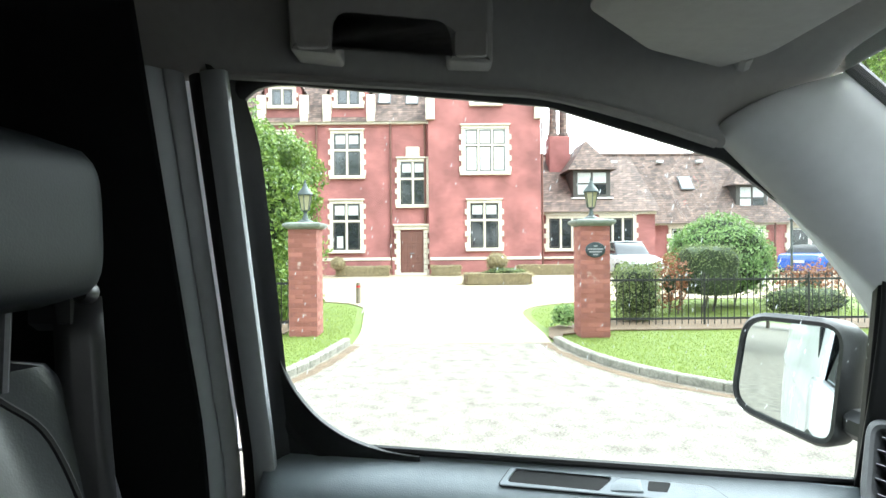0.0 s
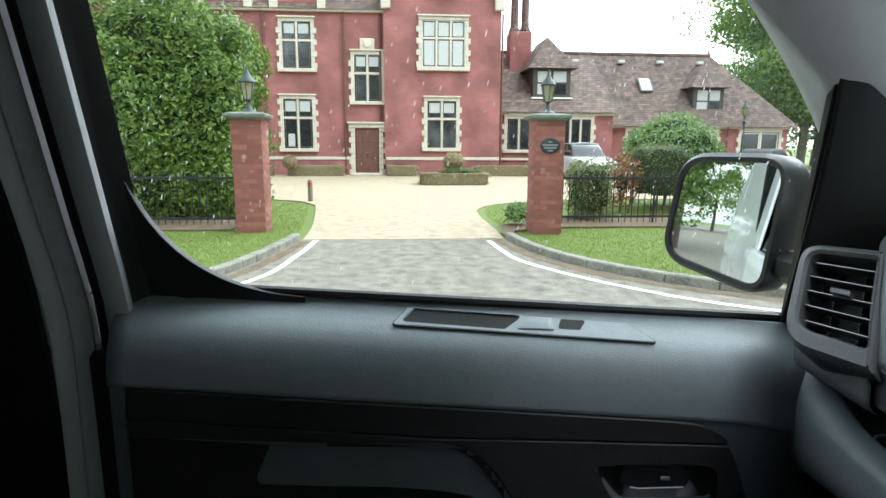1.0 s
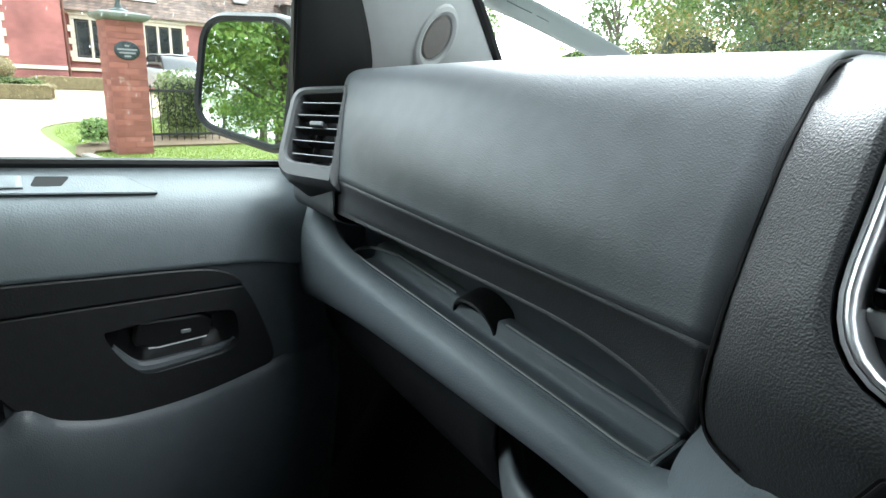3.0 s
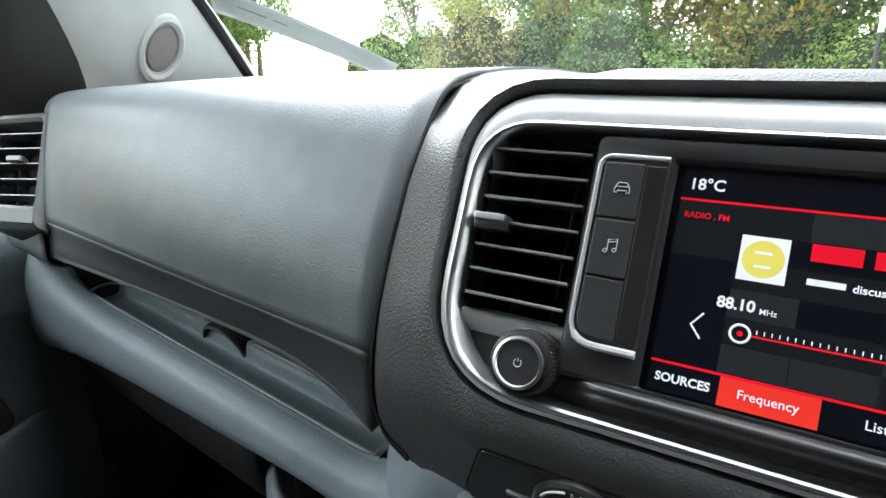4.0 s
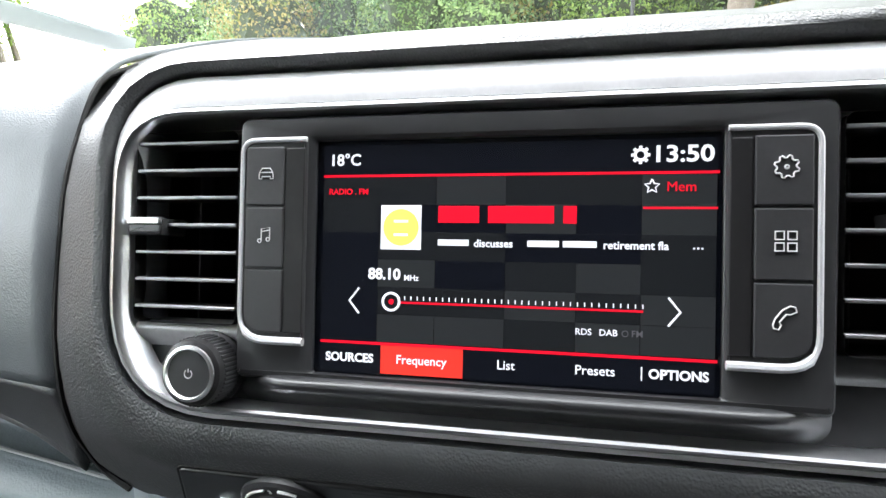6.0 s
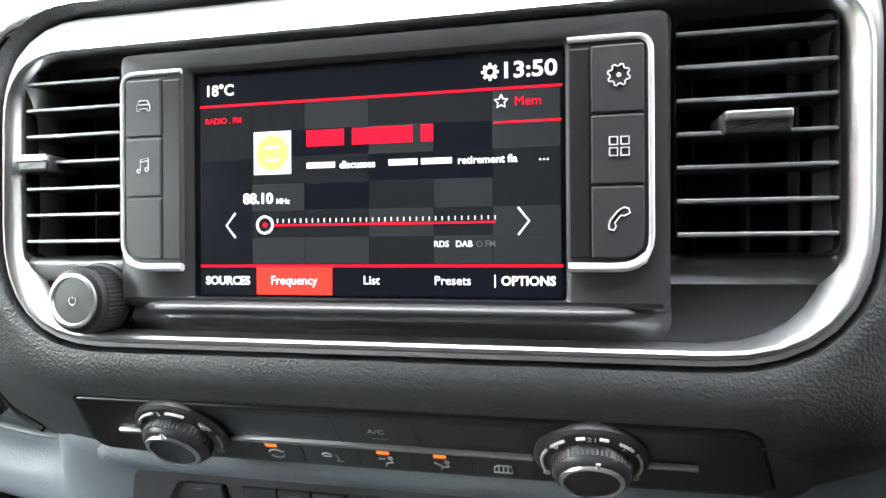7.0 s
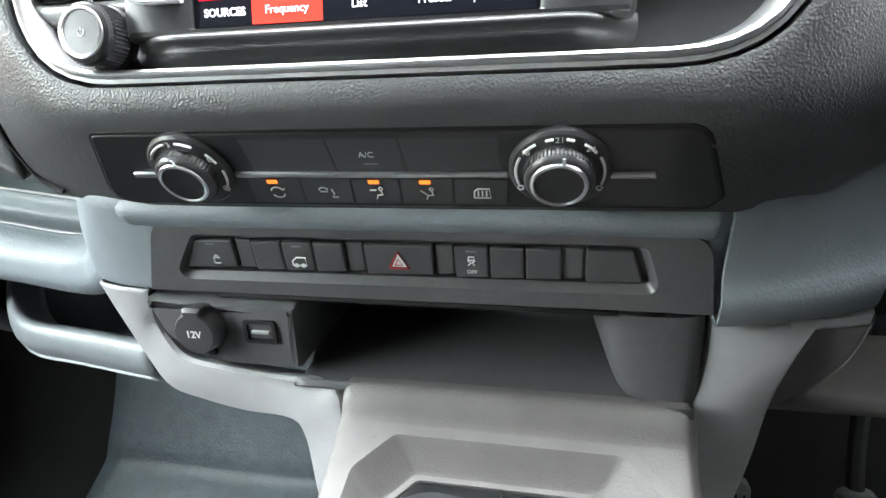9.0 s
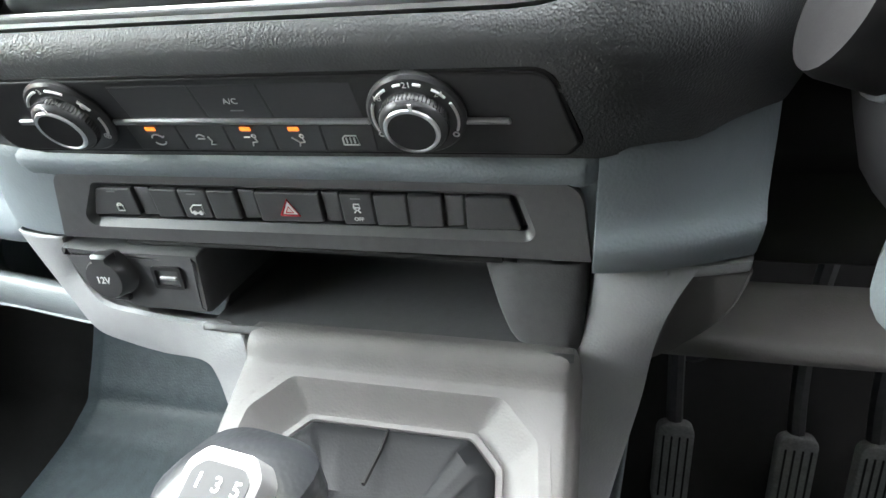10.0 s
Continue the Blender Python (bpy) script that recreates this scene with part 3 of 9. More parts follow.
for (a, z0), (b, z1) in zip(((0.209, 0.990), (0.2062, 0.977), (0.2052, 0.962), (0.2045, 0.948), (0.203, 0.934), (0.2008, 0.921)), ((0.2468, 0.990), (0.2452, 0.978), (0.2405, 0.961), (0.2293, 0.944), (0.2169, 0.9306), (0.2025, 0.9190))):
    p, q = Vector((a, 0.010, z0)), Vector((b, 0.018, z1))
    rows.append([p + Vector((-0.004, 0.004, 0)), p, p.lerp(q, 0.15) + Vector((0, 0.004, 0)), p.lerp(q, 0.5) + Vector((0, 0.003, 0)), p.lerp(q, 0.9), q, q + Vector((0.001, 0.004, 0)), q + Vector((0.001, 0.05, 0))])
loft(rows, 24, 24, bm=bm)
part("knee_wing", bm, M_TAUPE, dash, "darker scooped wing beside the console", solid=0.003)
rows = [[(x, y + 0.03, 0.9985), (x, y + 0.002, 0.9985), (x, y, 0.9975), (x, y - 0.0005, 0.9945), (x, y, 0.9915), (x, y + 0.004, 0.9895)] for x, y in ((0.205, 0.0075), (0.216, 0.0095), (0.230, 0.0125), (0.243, 0.0160), (0.2468, 0.0185), (0.2475, 0.030))]
part("wing_rim", loft(rows, 24, 14), M_LIGHT, dash, "pale rim over the scooped wing", solid=0.002)

strut("console_side", [(-0.1700, 0.000, 1.0025), (-0.1725, 0.000, 0.988), (-0.174, 0.0, 0.973), (-0.155, -0.010, 0.955), (-0.12, -0.0155, 0.9525), (-0.085, -0.0185, 0.9515), (-0.052, -0.0205, 0.9510), (-0.0400, -0.0275, 0.9440), (-0.0385, -0.05, 0.896), (-0.038, -0.055, 0.82), (-0.038, -0.055, 0.56)],
      [(-0.2110, 0.006, 1.0025), (-0.203, 0.003, 0.975), (-0.194, 0.000, 0.948), (-0.179, -0.006, 0.924), (-0.15, -0.012, 0.920), (-0.115, -0.019, 0.921), (-0.077, -0.028, 0.928), (-0.066, -0.033, 0.917), (-0.065, -0.038, 0.875), (-0.064, -0.042, 0.82), (-0.064, -0.042, 0.56)], "pale grey passenger-side console strut", M_LIGHT)
bm = bmesh.new()
loft([[(-0.0635, y, z) for z in (0.875, 0.8, 0.65, 0.52)] for y in (-0.032, 0.02, 0.15, 0.3)], 6, 6, bm=bm)
loft([[(x, y, z) for z in (0.93, 0.8, 0.65, 0.52)] for x, y in ((0.195, -0.006), (0.19, 0.05), (0.18, 0.15), (0.18, 0.3))], 6, 6, bm=bm)
part("console_cheek", bm, M_GREY, dash, solid=0.003)

# console deck that slopes back to the gear lever
rows = []
for y, z in ((-0.012, 0.951), (-0.020, 0.9535), (-0.027, 0.9505), (-0.034, 0.9430), (-0.040, 0.9400), (-0.06, 0.9339), (-0.10, 0.9219), (-0.15, 0.9069), (-0.20, 0.8919), (-0.26, 0.876), (-0.34, 0.86)):
    rows.append([(-0.0355, y + 0.004, z - 0.006), (-0.030, y, z), (0.03, y, z + 0.0005), (0.10, y, z + 0.0005), (0.148, y, z), (0.159, y + 0.004, z - 0.004), (0.164, y + 0.01, z - 0.02)])
bm = loft(rows, 90, 70)
hole = rpoly([(-0.033, -0.198), (0.155, -0.198), (0.143, -0.0635), (0.123, -0.0435), (-0.001, -0.0435), (-0.021, -0.0635)], 0.008, 4)
bmesh.ops.delete(bm, geom=[q for q in bm.faces if inside(q.calc_center_median().xy, inset(hole, -0.003))], context="FACES")
part("console_deck", bm, M_TAUPE, dash, "taupe grey console deck", solid=0.003)
# recessed frame round the gaiter
gf = frame_of((0.061, -0.098, 0.9225), (1, 0, 0), (0, 1, 0.30))
go = rpoly([(-0.094, -0.10), (0.094, -0.10), (0.082, 0.036), (0.062, 0.057), (-0.062, 0.057), (-0.082, 0.036)], 0.008, 5, 6)


def shrunk(d):
    """The gaiter's outline drawn in by about d."""
    return [Vector((p.x * (1 - d / 0.088), -0.02 + (p.y + 0.02) * (1 - d / 0.085))) for p in go]


bm = bmesh.new()
rings(bm, [lay(inset(go, -0.008), gf, -0.004), lay(inset(go, -0.007), gf, 0.0022), lay(inset(go, -0.001), gf, 0.0028), lay(shrunk(0.003), gf, 0.0), lay(shrunk(0.014), gf, -0.011), lay(shrunk(0.017), gf, -0.012), lay(shrunk(0.018), gf, -0.009), lay(shrunk(0.021), gf, -0.009), lay(shrunk(0.023), gf, -0.012)])
part("gaiter_surround", bm, M_TAUPE, dash, "dark recessed surround of the gear gaiter")

part("gaiter_well", plate(inset(go, -0.004), gf, -0.03, -0.0135, 0.001), M_TAUPE, dash)

gear = thing("gear_lever", "chrome and black gear lever in creased leather gaiter", "gear lever", (0.061, -0.13, 0.92))
bm = bmesh.new()
loops = []
for k, (d, w) in enumerate(((0.021, -0.012), (0.024, -0.006), (0.031, -0.002), (0.037, -0.001), (0.046, 0.008), (0.054, 0.018), (0.062, 0.032), (0.066, 0.055))):
    base = shrunk(d)
    c = Vector((0.0, -0.055))
    loop = []
    for i, p in enumerate(base):
        q = p.lerp(c, 0.10 * k) if k > 2 else p
        fold = 0.0006 * math.sin(i * 0.55 + k * 1.7) + 0.0016 * math.sin(i * 0.25 + k * 0.5)
        loop.append(gf @ Vector((q.x, q.y, w + (fold if 1 < k < 7 else 0))))
    loops.append(loop)
rings(bm, loops, False, True)
boot = part("gaiter", bm, M_BOOT, None, "creased black leather gaiter")
boot.parent, boot.matrix_parent_inverse = gear, Matrix.Translation((-0.061, 0.13, -0.92))
seamb = bmesh.new()
tube([gf @ Vector(p) for p in ((0.0, 0.036, -0.008), (0.001, 0.030, -0.002), (0.001, 0.022, 0.001), (0.0, 0.002, 0.012))], 0.0012, 6, seamb)
sb = part("gaiter_seam", seamb, M_VOID, boot)
kf = frame_of((0.056, -0.168, 0.998), (1, -0.12, 0), (0, 0.34, 1))
bm = bmesh.new()
prof = ((0.010, -0.07), (0.011, -0.045), (0.019, -0.030), (0.0235, -0.012), (0.0255, 0.012), (0.0265, 0.026), (0.0245, 0.037), (0.017, 0.0435), (0.006, 0.0455))
loops = []
for r, h in prof:
    loops.append([kf @ Vector((r * 0.97 * math.copysign(abs(math.cos(a)) ** 0.75, math.cos(a)), h - 0.0025, -r * 0.95 * math.copysign(abs(math.sin(a)) ** 0.75, math.sin(a)))) for a in [2 * math.pi * i / 28 for i in range(28)]])
rings(bm, loops, True, True)
kn = part("gear_knob", bm, M_LEATHER, None, "gloss black gear knob")
cf = kf @ Matrix.Translation((-0.006, 0.006, 0.0225)) @ Matrix.Rotation(radians(-12), 4, "X")
bm = plate(rpoly([(-0.016, -0.035), (0.016, -0.035), (0.018, 0.008), (0.012, 0.017), (-0.012, 0.017), (-0.018, 0.008)], 0.006, 5), cf, -0.006, 0.0025, 0.002)
kc = part("gear_knob_plate", bm, M_KNOBFACE, kn, "satin silver knob face")
tf = frame_of((0.0612, -0.1700, 1.0455), (1, -0.12, 0), (0.12, 1, 0.36))
bm = plate(rpoly([(-0.0135, -0.018), (0.0125, -0.018), (0.0130, 0.006), (0.0085, 0.0115), (-0.0085, 0.0115), (-0.0135, 0.006)], 0.005, 5), tf, -0.010, 0.0006, 0.0006)
kt = part("knob_top_bezel", bm, M_KNOBFACE, kn, "satin silver bezel")
bm = plate(rpoly([(-0.0105, -0.016), (0.0098, -0.016), (0.0100, 0.004), (0.0068, 0.0075), (-0.0068, 0.0075), (-0.0105, 0.004)], 0.004, 5), tf, 0.0, 0.0010, 0.0002)
part("knob_top_face", bm, M_SATIN, kt, "dark silver shift diagram")
for tx, u, v in (("1", -0.0066, 0.0012), ("3", 0.0, 0.0012), ("5", 0.0066, 0.0012), ("2", -0.0068, -0.011), ("4", 0.0, -0.011)):
    words(tx, tf, u, v, 0.0062, M_MARK, kt, "CENTER", "gear_numeral", 0.0011, 0.012)
for o in (kn,):
    o.parent, o.matrix_parent_inverse = gear, Matrix.Translation((-0.061, 0.13, -0.92))

# ---- centre fascia ----
fascia = thing("centre_fascia", "centre fascia with twin air vents and satin ring", "fascia")
bm = bmesh.new()
rings(bm, [[FAS @ Vector((p.x + n.x * (k - c * abs(n.x)), p.y + n.y * (k - c * abs(n.x)), w)) for p, n in zip(ring_line, ring_out)] for k, c, w in ((-0.0050, 0.0060, -0.022), (-0.0048, 0.0057, -0.012), (-0.0044, 0.0041, -0.0065), (-0.0036, 0.0012, -0.0005), (-0.0030, 0.0006, 0.0014), (-0.0019, 0.0, 0.0022), (-0.0008, 0.0, 0.0018), (0.0, 0.0, 0.0004), (0.0002, 0.0, -0.004))])
part("fascia_ring", bm, M_CHROME, fascia, "satin chrome ring")
bm = bmesh.new()
lo, hi = hood(0.0006, -0.0006, 0.0), hood(0.0026, -0.001, -0.0075)
hb = [hood(0.0004, -0.004, 0.0), lo]
for f_ in (0.2, 0.4, 0.6, 0.8, 1.0):
    hb.append([a.lerp(b, f_) + (FAS.col[2].xyz * 0.0022 * math.sin(math.pi * f_) * v) for a, b, v in zip(lo, hi, visor)])
hb.append(hood(0.0030, -0.009, -0.0090))
rings(bm, hb)
# the band's sky reflection is painted by the pale silver
part("hood_band", bm, M_PALE_SHEEN, fascia, "dark satin hood band, paled for its sky sheen")
# dark plates inside the ring
low = [p for p in bez(-0.0046, 24) if p.y <= 0.0035]
start = [i for i in range(len(low)) if (low[i] - low[i - 1]).length > 0.05]
k0 = start[0] if start else 0
low = low[k0:] + low[:k0]
low = [Vector((max(-0.1675, min(0.1700, p.x)), p.y)) for p in low]
bm = plate(low, FAS, -0.03, -0.0088, 0.0006)
part("lower_plate", bm, M_SATIN, fascia, "satin black lower plate")
# the lip that rises under the screen
rows = []
for u in (-0.118, -0.105, -0.09, -0.06, 0.0, 0.06, 0.09, 0.105, 0.118):
    t = interp(abs(u), [0, 0.095, 0.118], [1, 1, 0.0])
    rows.append([FAS @ Vector((u, v, -0.0095 + w * t)) for v, w in ((-0.0145, 0.004), (-0.0148, 0.0095), (-0.0165, 0.0135), (-0.0190, 0.0140), (-0.0225, 0.0105), (-0.0265, 0.0040), (-0.0310, 0.0005))])
part("screen_lip", loft(rows, 36, 18), M_SATIN, fascia, "rounded lip under the screen")
# matching sills: the window-side one is paled as sheen, the other stays dark
for u0, u1 in ((-0.1690, -0.1160), (0.1160, 0.1710)):
    rows = []
    for u in np.linspace(u0, u1, 5):
        rows.append([FAS @ Vector((u, v, w)) for v, w in ((0.0045, -0.020), (0.0040, -0.0075), (0.0028, -0.0048), (0.0005, -0.0042), (-0.0035, -0.0058), (-0.0075, -0.0092))])
    part("vent_sill", loft(rows, 12, 14), M_PALE_SHEEN if u0 < 0 else M_SATIN, fascia, "rounded sill under the air vent")
# centre bezel
bo = rpoly([(-0.1155, -0.0175), (0.1155, -0.0175), (0.1165, 0.0945), (-0.1155, 0.0945)], [0.004, 0.004, 0.006, 0.006], 5, 4)
bi = rpoly([(-0.0795, -0.0135), (0.0785, -0.0135), (0.0785, 0.0835), (-0.0795, 0.0835)], [0.002, 0.002, 0.002, 0.002], 5, 4)
bm = bmesh.new()
rings(bm, [lay(bo, FAS, -0.03), lay(bo, FAS, -0.003), lay(inset(bo, 0.002), FAS, 0.0005), lay(inset(bo, 0.004), FAS, 0.001), lay([Vector((p.x * 1.03, max(p.y * 1.02, -0.0135))) for p in bi], FAS, 0.0005), lay(bi, FAS, -0.001), lay(bi, FAS, -0.006)])
part("screen_bezel", bm, M_SATIN, fascia, "satin black bezel round the screen")

# air vents of the fascia
def vent_box(f, u0, u1, v0, v1, deep, n, parent, tab=None, posts=(), lean=0.0, w=-0.003, thick=0.0017):
    """An air vent: dark box, level slats, hidden uprights and a thumb tab."""
    bm = bmesh.new()
    q = rpoly([(u0, v0), (u1, v0), (u1, v1), (u0, v1)], 0.004, 3, 2)
    rings(bm, [lay(q, f, w + 0.001), lay(q, f, w - deep)], False, True)
    box_ = part("vent_box", bm, M_VOID, parent)
    for i in range(n):
        v = v0 + (v1 - v0) * (i + 0.6) / n
        g = f @ Matrix.Translation((0, v, w)) @ Matrix.Rotation(radians(lean), 4, "X")
        sl = part("vent_slat", block((0.5 * (u0 + u1), 0, -0.007), (u1 - u0, thick, 0.015), 0.0006, m=g), M_SLAT, parent)
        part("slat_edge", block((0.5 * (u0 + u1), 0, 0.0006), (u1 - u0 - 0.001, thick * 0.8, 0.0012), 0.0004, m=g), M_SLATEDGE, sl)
    for u in posts:
        part("vent_upright", block((u, 0.5 * (v0 + v1), -0.026), (0.0012, v1 - v0, 0.010), 0.0004, m=f @ Matrix.Translation((0, 0, w))), M_SLAT, parent)
    if tab:
        tu, tv, tw = tab
        bm = plate(rpoly([(-tw / 2, -0.0035), (tw / 2, -0.0035), (tw / 2 + 0.001, 0.004), (-tw / 2 - 0.001, 0.004)], 0.0012, 3), f @ Matrix.Translation((tu, tv, w)), -0.012, 0.0045, 0.0015)
        t = part("vent_tab", bm, M_SLAT, parent)
        part("tab_edge", plate(rpoly([(-tw / 2, 0.001), (tw / 2, 0.001), (tw / 2, 0.0045), (-tw / 2, 0.0045)], 0.001, 3), f @ Matrix.Translation((tu, tv, w)), 0.002, 0.0058, 0.0008), M_CHROME, t, "bright tab edge")


vl = part("air_vent", plate(rpoly([(-0.1715, 0.0), (-0.114, 0.0), (-0.114, 0.003), (-0.1715, 0.003)], 0.0008, 2), FAS, -0.03, -0.005, 0.001), M_SATIN, fascia, "square passenger side air vent")
vent_box(FAS, -0.1675, -0.1165, 0.004, 0.0890, 0.04, 7, vl, (-0.160, 0.0465, 0.017), (-0.150, -0.128))
vr = part("air_vent", plate(rpoly([(0.1165, -0.001), (0.172, -0.001), (0.172, 0.003), (0.1165, 0.003)], 0.0008, 2), FAS, -0.03, -0.005, 0.001), M_SATIN, fascia, "square driver side air vent")
vent_box(FAS, 0.1175, 0.1710, 0.004, 0.0890, 0.04, 7, vr, (0.144, 0.0500, 0.022), (0.128, 0.148, 0.166))

# side button blocks with bright edge
for sgn, u0, u1, icons in ((-1, -0.1115, -0.0825, ("car", "note", "")), (1, 0.0790, 0.1085, ("gear", "grid", "phone"))):
    q = rpoly([(u0, 0.0), (u1, 0.0), (u1, 0.083), (u0, 0.083)], [0.011 if sgn < 0 else 0.001, 0.001 if sgn < 0 else 0.011, 0.001 if sgn < 0 else 0.006, 0.006 if sgn < 0 else 0.001], 6, 4)
    blk = part("button_block", plate(q, FAS, -0.004, 0.0022, 0.001), M_SATIN, fascia, "block of flat black buttons")
    path = [(u1 if sgn < 0 else u0, 0.0835)] + [(p.x, p.y) for p in (rpoly([(u1 if sgn < 0 else u0, 0.0835), (u0 if sgn < 0 else u1, 0.0835), (u0 if sgn < 0 else u1, -0.0005), (u1 if sgn < 0 else u0, -0.0005)], [0.0005, 0.006, 0.012, 0.0005], 6, 3))][7:-8] + [(u1 if sgn < 0 else u0, -0.0005)]
    bm = bmesh.new()
    tube([FAS @ Vector((x, y, 0.0022)) for x, y in path], [0.0011] * (len(path) - 8) + [0.0018] * 8, 8, bm)
    part("bright_edge", bm, M_TRIM, blk, "thin bright edge")
    a, b = (u0 + 0.0025, u1 - 0.0095) if sgn < 0 else (u0 + 0.0085, u1 - 0.0025)
    part("button_edge_strip", plate(rpoly([((u1 - 0.009) if sgn < 0 else u0 + 0.0005, 0.003), (u1 - 0.0005 if sgn < 0 else u0 + 0.008, 0.003), (u1 - 0.0005 if sgn < 0 else u0 + 0.008, 0.080), ((u1 - 0.009) if sgn < 0 else u0 + 0.0005, 0.080)], 0.0005, 2), FAS, 0.001, 0.0028, 0.0004), M_BLACK, blk)
    for k, (v0, v1) in enumerate(((0.0560, 0.0805), (0.0300, 0.0550), (0.0030, 0.0290))):
        bt = part("button", plate(rpoly([(a, v0), (b, v0), (b, v1), (a, v1)], [0.008 if (k == 2 and sgn < 0) else 0.0008, 0.008 if (k == 2 and sgn > 0) else 0.0008, 0.0008, 0.0008], 4), FAS, 0.001, 0.0034, 0.0005), M_BUTTON, blk)
        cu, cv = (a + b) / 2 + 0.0005, (v0 + v1) / 2 + 0.001
        ic = icons[k]
        if ic == "car":
            strokes([[(-1, -0.2), (-0.9, 0.2), (-0.55, 0.7), (0.55, 0.7), (0.9, 0.2), (1, -0.2), (1, -0.7), (0.6, -0.7), (0.6, -0.4), (-0.6, -0.4), (-0.6, -0.7), (-1, -0.7), (-1, -0.2)], [(-0.85, 0.15), (0.85, 0.15)]], FAS, cu, cv, 0.0032, 0.00022, M_MARK, blk, w=0.0036)
        elif ic == "note":
            strokes([[(-0.5, -0.7), (-0.5, 0.8), (0.7, 1.0), (0.7, -0.5)], [(-0.5, 0.45), (0.7, 0.65)], arc(-0.75, -0.75, 0.25, 0, 360), arc(0.45, -0.55, 0.25, 0, 360)], FAS, cu, cv, 0.0032, 0.00025, M_MARK, blk, w=0.0036)
        elif ic == "gear":
            g = []
            for i in range(33):
                r = 1.0 if (i // 2) % 2 else 0.78
                g.append((r * math.cos(i * math.pi / 16), r * math.sin(i * math.pi / 16)))
            strokes([g, arc(0, 0, 0.15, 0, 360, 8)], FAS, cu, cv, 0.0040, 0.00032, M_MARK, blk, w=0.0036)
        elif ic == "grid":
            strokes([[(x - 0.35, y - 0.35), (x + 0.35, y - 0.35), (x + 0.35, y + 0.35), (x - 0.35, y + 0.35), (x - 0.35, y - 0.35)] for x in (-0.5, 0.5) for y in (-0.5, 0.5)], FAS, cu, cv, 0.0040, 0.00030, M_MARK, blk, w=0.0036)
        elif ic == "phone":
            strokes([[(-0.9, -0.9), (-0.5, -1.0), (-0.3, -0.6), (-0.45, -0.35), (0.1, 0.35), (0.4, 0.3), (0.9, 0.55), (0.8, 0.95), (0.4, 1.05), (-0.2, 0.7), (-0.8, -0.1), (-0.95, -0.6), (-0.9, -0.9)]], FAS, cu, cv, 0.0040, 0.00030, M_MARK, blk, w=0.0036)

# power and volume knob
pk = FAS @ Matrix.Translation((-0.1285, -0.0146, -0.0062))
knob = part("volume_knob", turned([(0.0160, 0.0), (0.0160, 0.003), (0.0145, 0.004), (0.0143, 0.014), (0.0136, 0.0165), (0.0118, 0.0175)], pk, 40), M_BLACK, fascia, "knurled black volume knob")
bm = bmesh.new()
for i in range(48):
    a = 2 * math.pi * i / 48
    block((0.0144 * math.cos(a), 0.0144 * math.sin(a), 0.009), (0.0009, 0.0009, 0.010), 0.0002, bm, pk)
part("knurling", bm, M_SATIN, knob)
part("knob_ring", turned([(0.0118, 0.0172), (0.0116, 0.0185), (0.0104, 0.0188), (0.0098, 0.0178)], pk, 40, cap1=False), M_CHROME, knob, "bright knob ring")
part("knob_face", turned([(0.0100, 0.0170), (0.0098, 0.0178), (0.0, 0.0179)], pk, 40), M_SATIN, knob)
strokes([arc(0, 0, 0.8, 125, 415), [(0, 0.3), (0, 1.0)]], pk, 0, 0, 0.0022, 0.00022, M_MARK, knob, "power_mark", 0.0182)
# ---- touch screen ----
screen = thing("touch_screen", "lit touch screen showing a radio page with red lines", "touch screen")
part("display_glass", plate(rpoly([(-0.0793, -0.0132), (0.0783, -0.0132), (0.0783, 0.0832), (-0.0793, 0.0832)], 0.001, 2), FAS, -0.006, -0.0022, 0.0002), M_SCREEN, screen, "black glass display")
DS = FAS @ Matrix.Translation((0, 0, -0.0022))


def lit(pts, w, material, name):
    return part(name, plate(pts, DS, 0.0, w, 0.00002), material, screen, smooth=False)


def bar(u0, v0, u1, v1, w, material, name="lit_bar"):
    return lit([Vector((u0, v0)), Vector((u1, v0)), Vector((u1, v1)), Vector((u0, v1))], w, material, name)


rnd = random.Random(5)
us = [-0.0765, -0.052, -0.028, 0.0, 0.027, 0.0505, 0.0765]
for i in range(6):
    for j in range(6):
        bar(us[i] + 0.0001, 0.0008 + j * 0.0112, us[i + 1] - 0.0001, 0.0008 + (j + 1) * 0.0112 - 0.0001, 0.00010, rnd.choice(G_DIM + G_DIM[:1] + G_DIM[2:]), "lit_tile")
bar(-0.0765, 0.0694, 0.0765, 0.0812, 0.00010, G_DIM[2], "lit_status_bar")
bar(-0.0765, -0.0122, -0.050, -0.0006, 0.00010, G_DIM[2], "lit_tab")
bar(-0.016, -0.0122, 0.0765, -0.0006, 0.00010, G_DIM[2], "lit_tab")
bar(-0.0765, 0.0681, 0.0772, 0.0691, 0.00022, G_RED, "red_line")
bar(-0.0765, -0.0006, 0.0772, 0.0005, 0.00022, G_RED, "red_line")
bar(0.0510, 0.0551, 0.0768, 0.0559, 0.00022, G_RED, "red_line")
bar(-0.050, -0.0121, -0.016, -0.0006, 0.00018, G_TAB, "selected_tab")
bar(-0.0510, 0.0385, -0.0340, 0.0565, 0.00018, G_WHITE, "station_tile")
lit([Vector(p) for p in arc(-0.0425, 0.0475, 0.0075, 0, 350, 24)], 0.00022, G_YELLOW, "station_disc")
bar(-0.0455, 0.0440, -0.0395, 0.0450, 0.00026, G_WHITE, "station_mark")
bar(-0.0455, 0.0495, -0.0395, 0.0505, 0.00026, G_WHITE, "station_mark")
# station title and subtitle stand as plain bars
for u0, u1 in ((-0.0270, -0.0105), (-0.0070, 0.0185), (0.0220, 0.0270)):
    bar(u0, 0.0495, u1, 0.0562, 0.00022, G_RED, "station_title_bar")
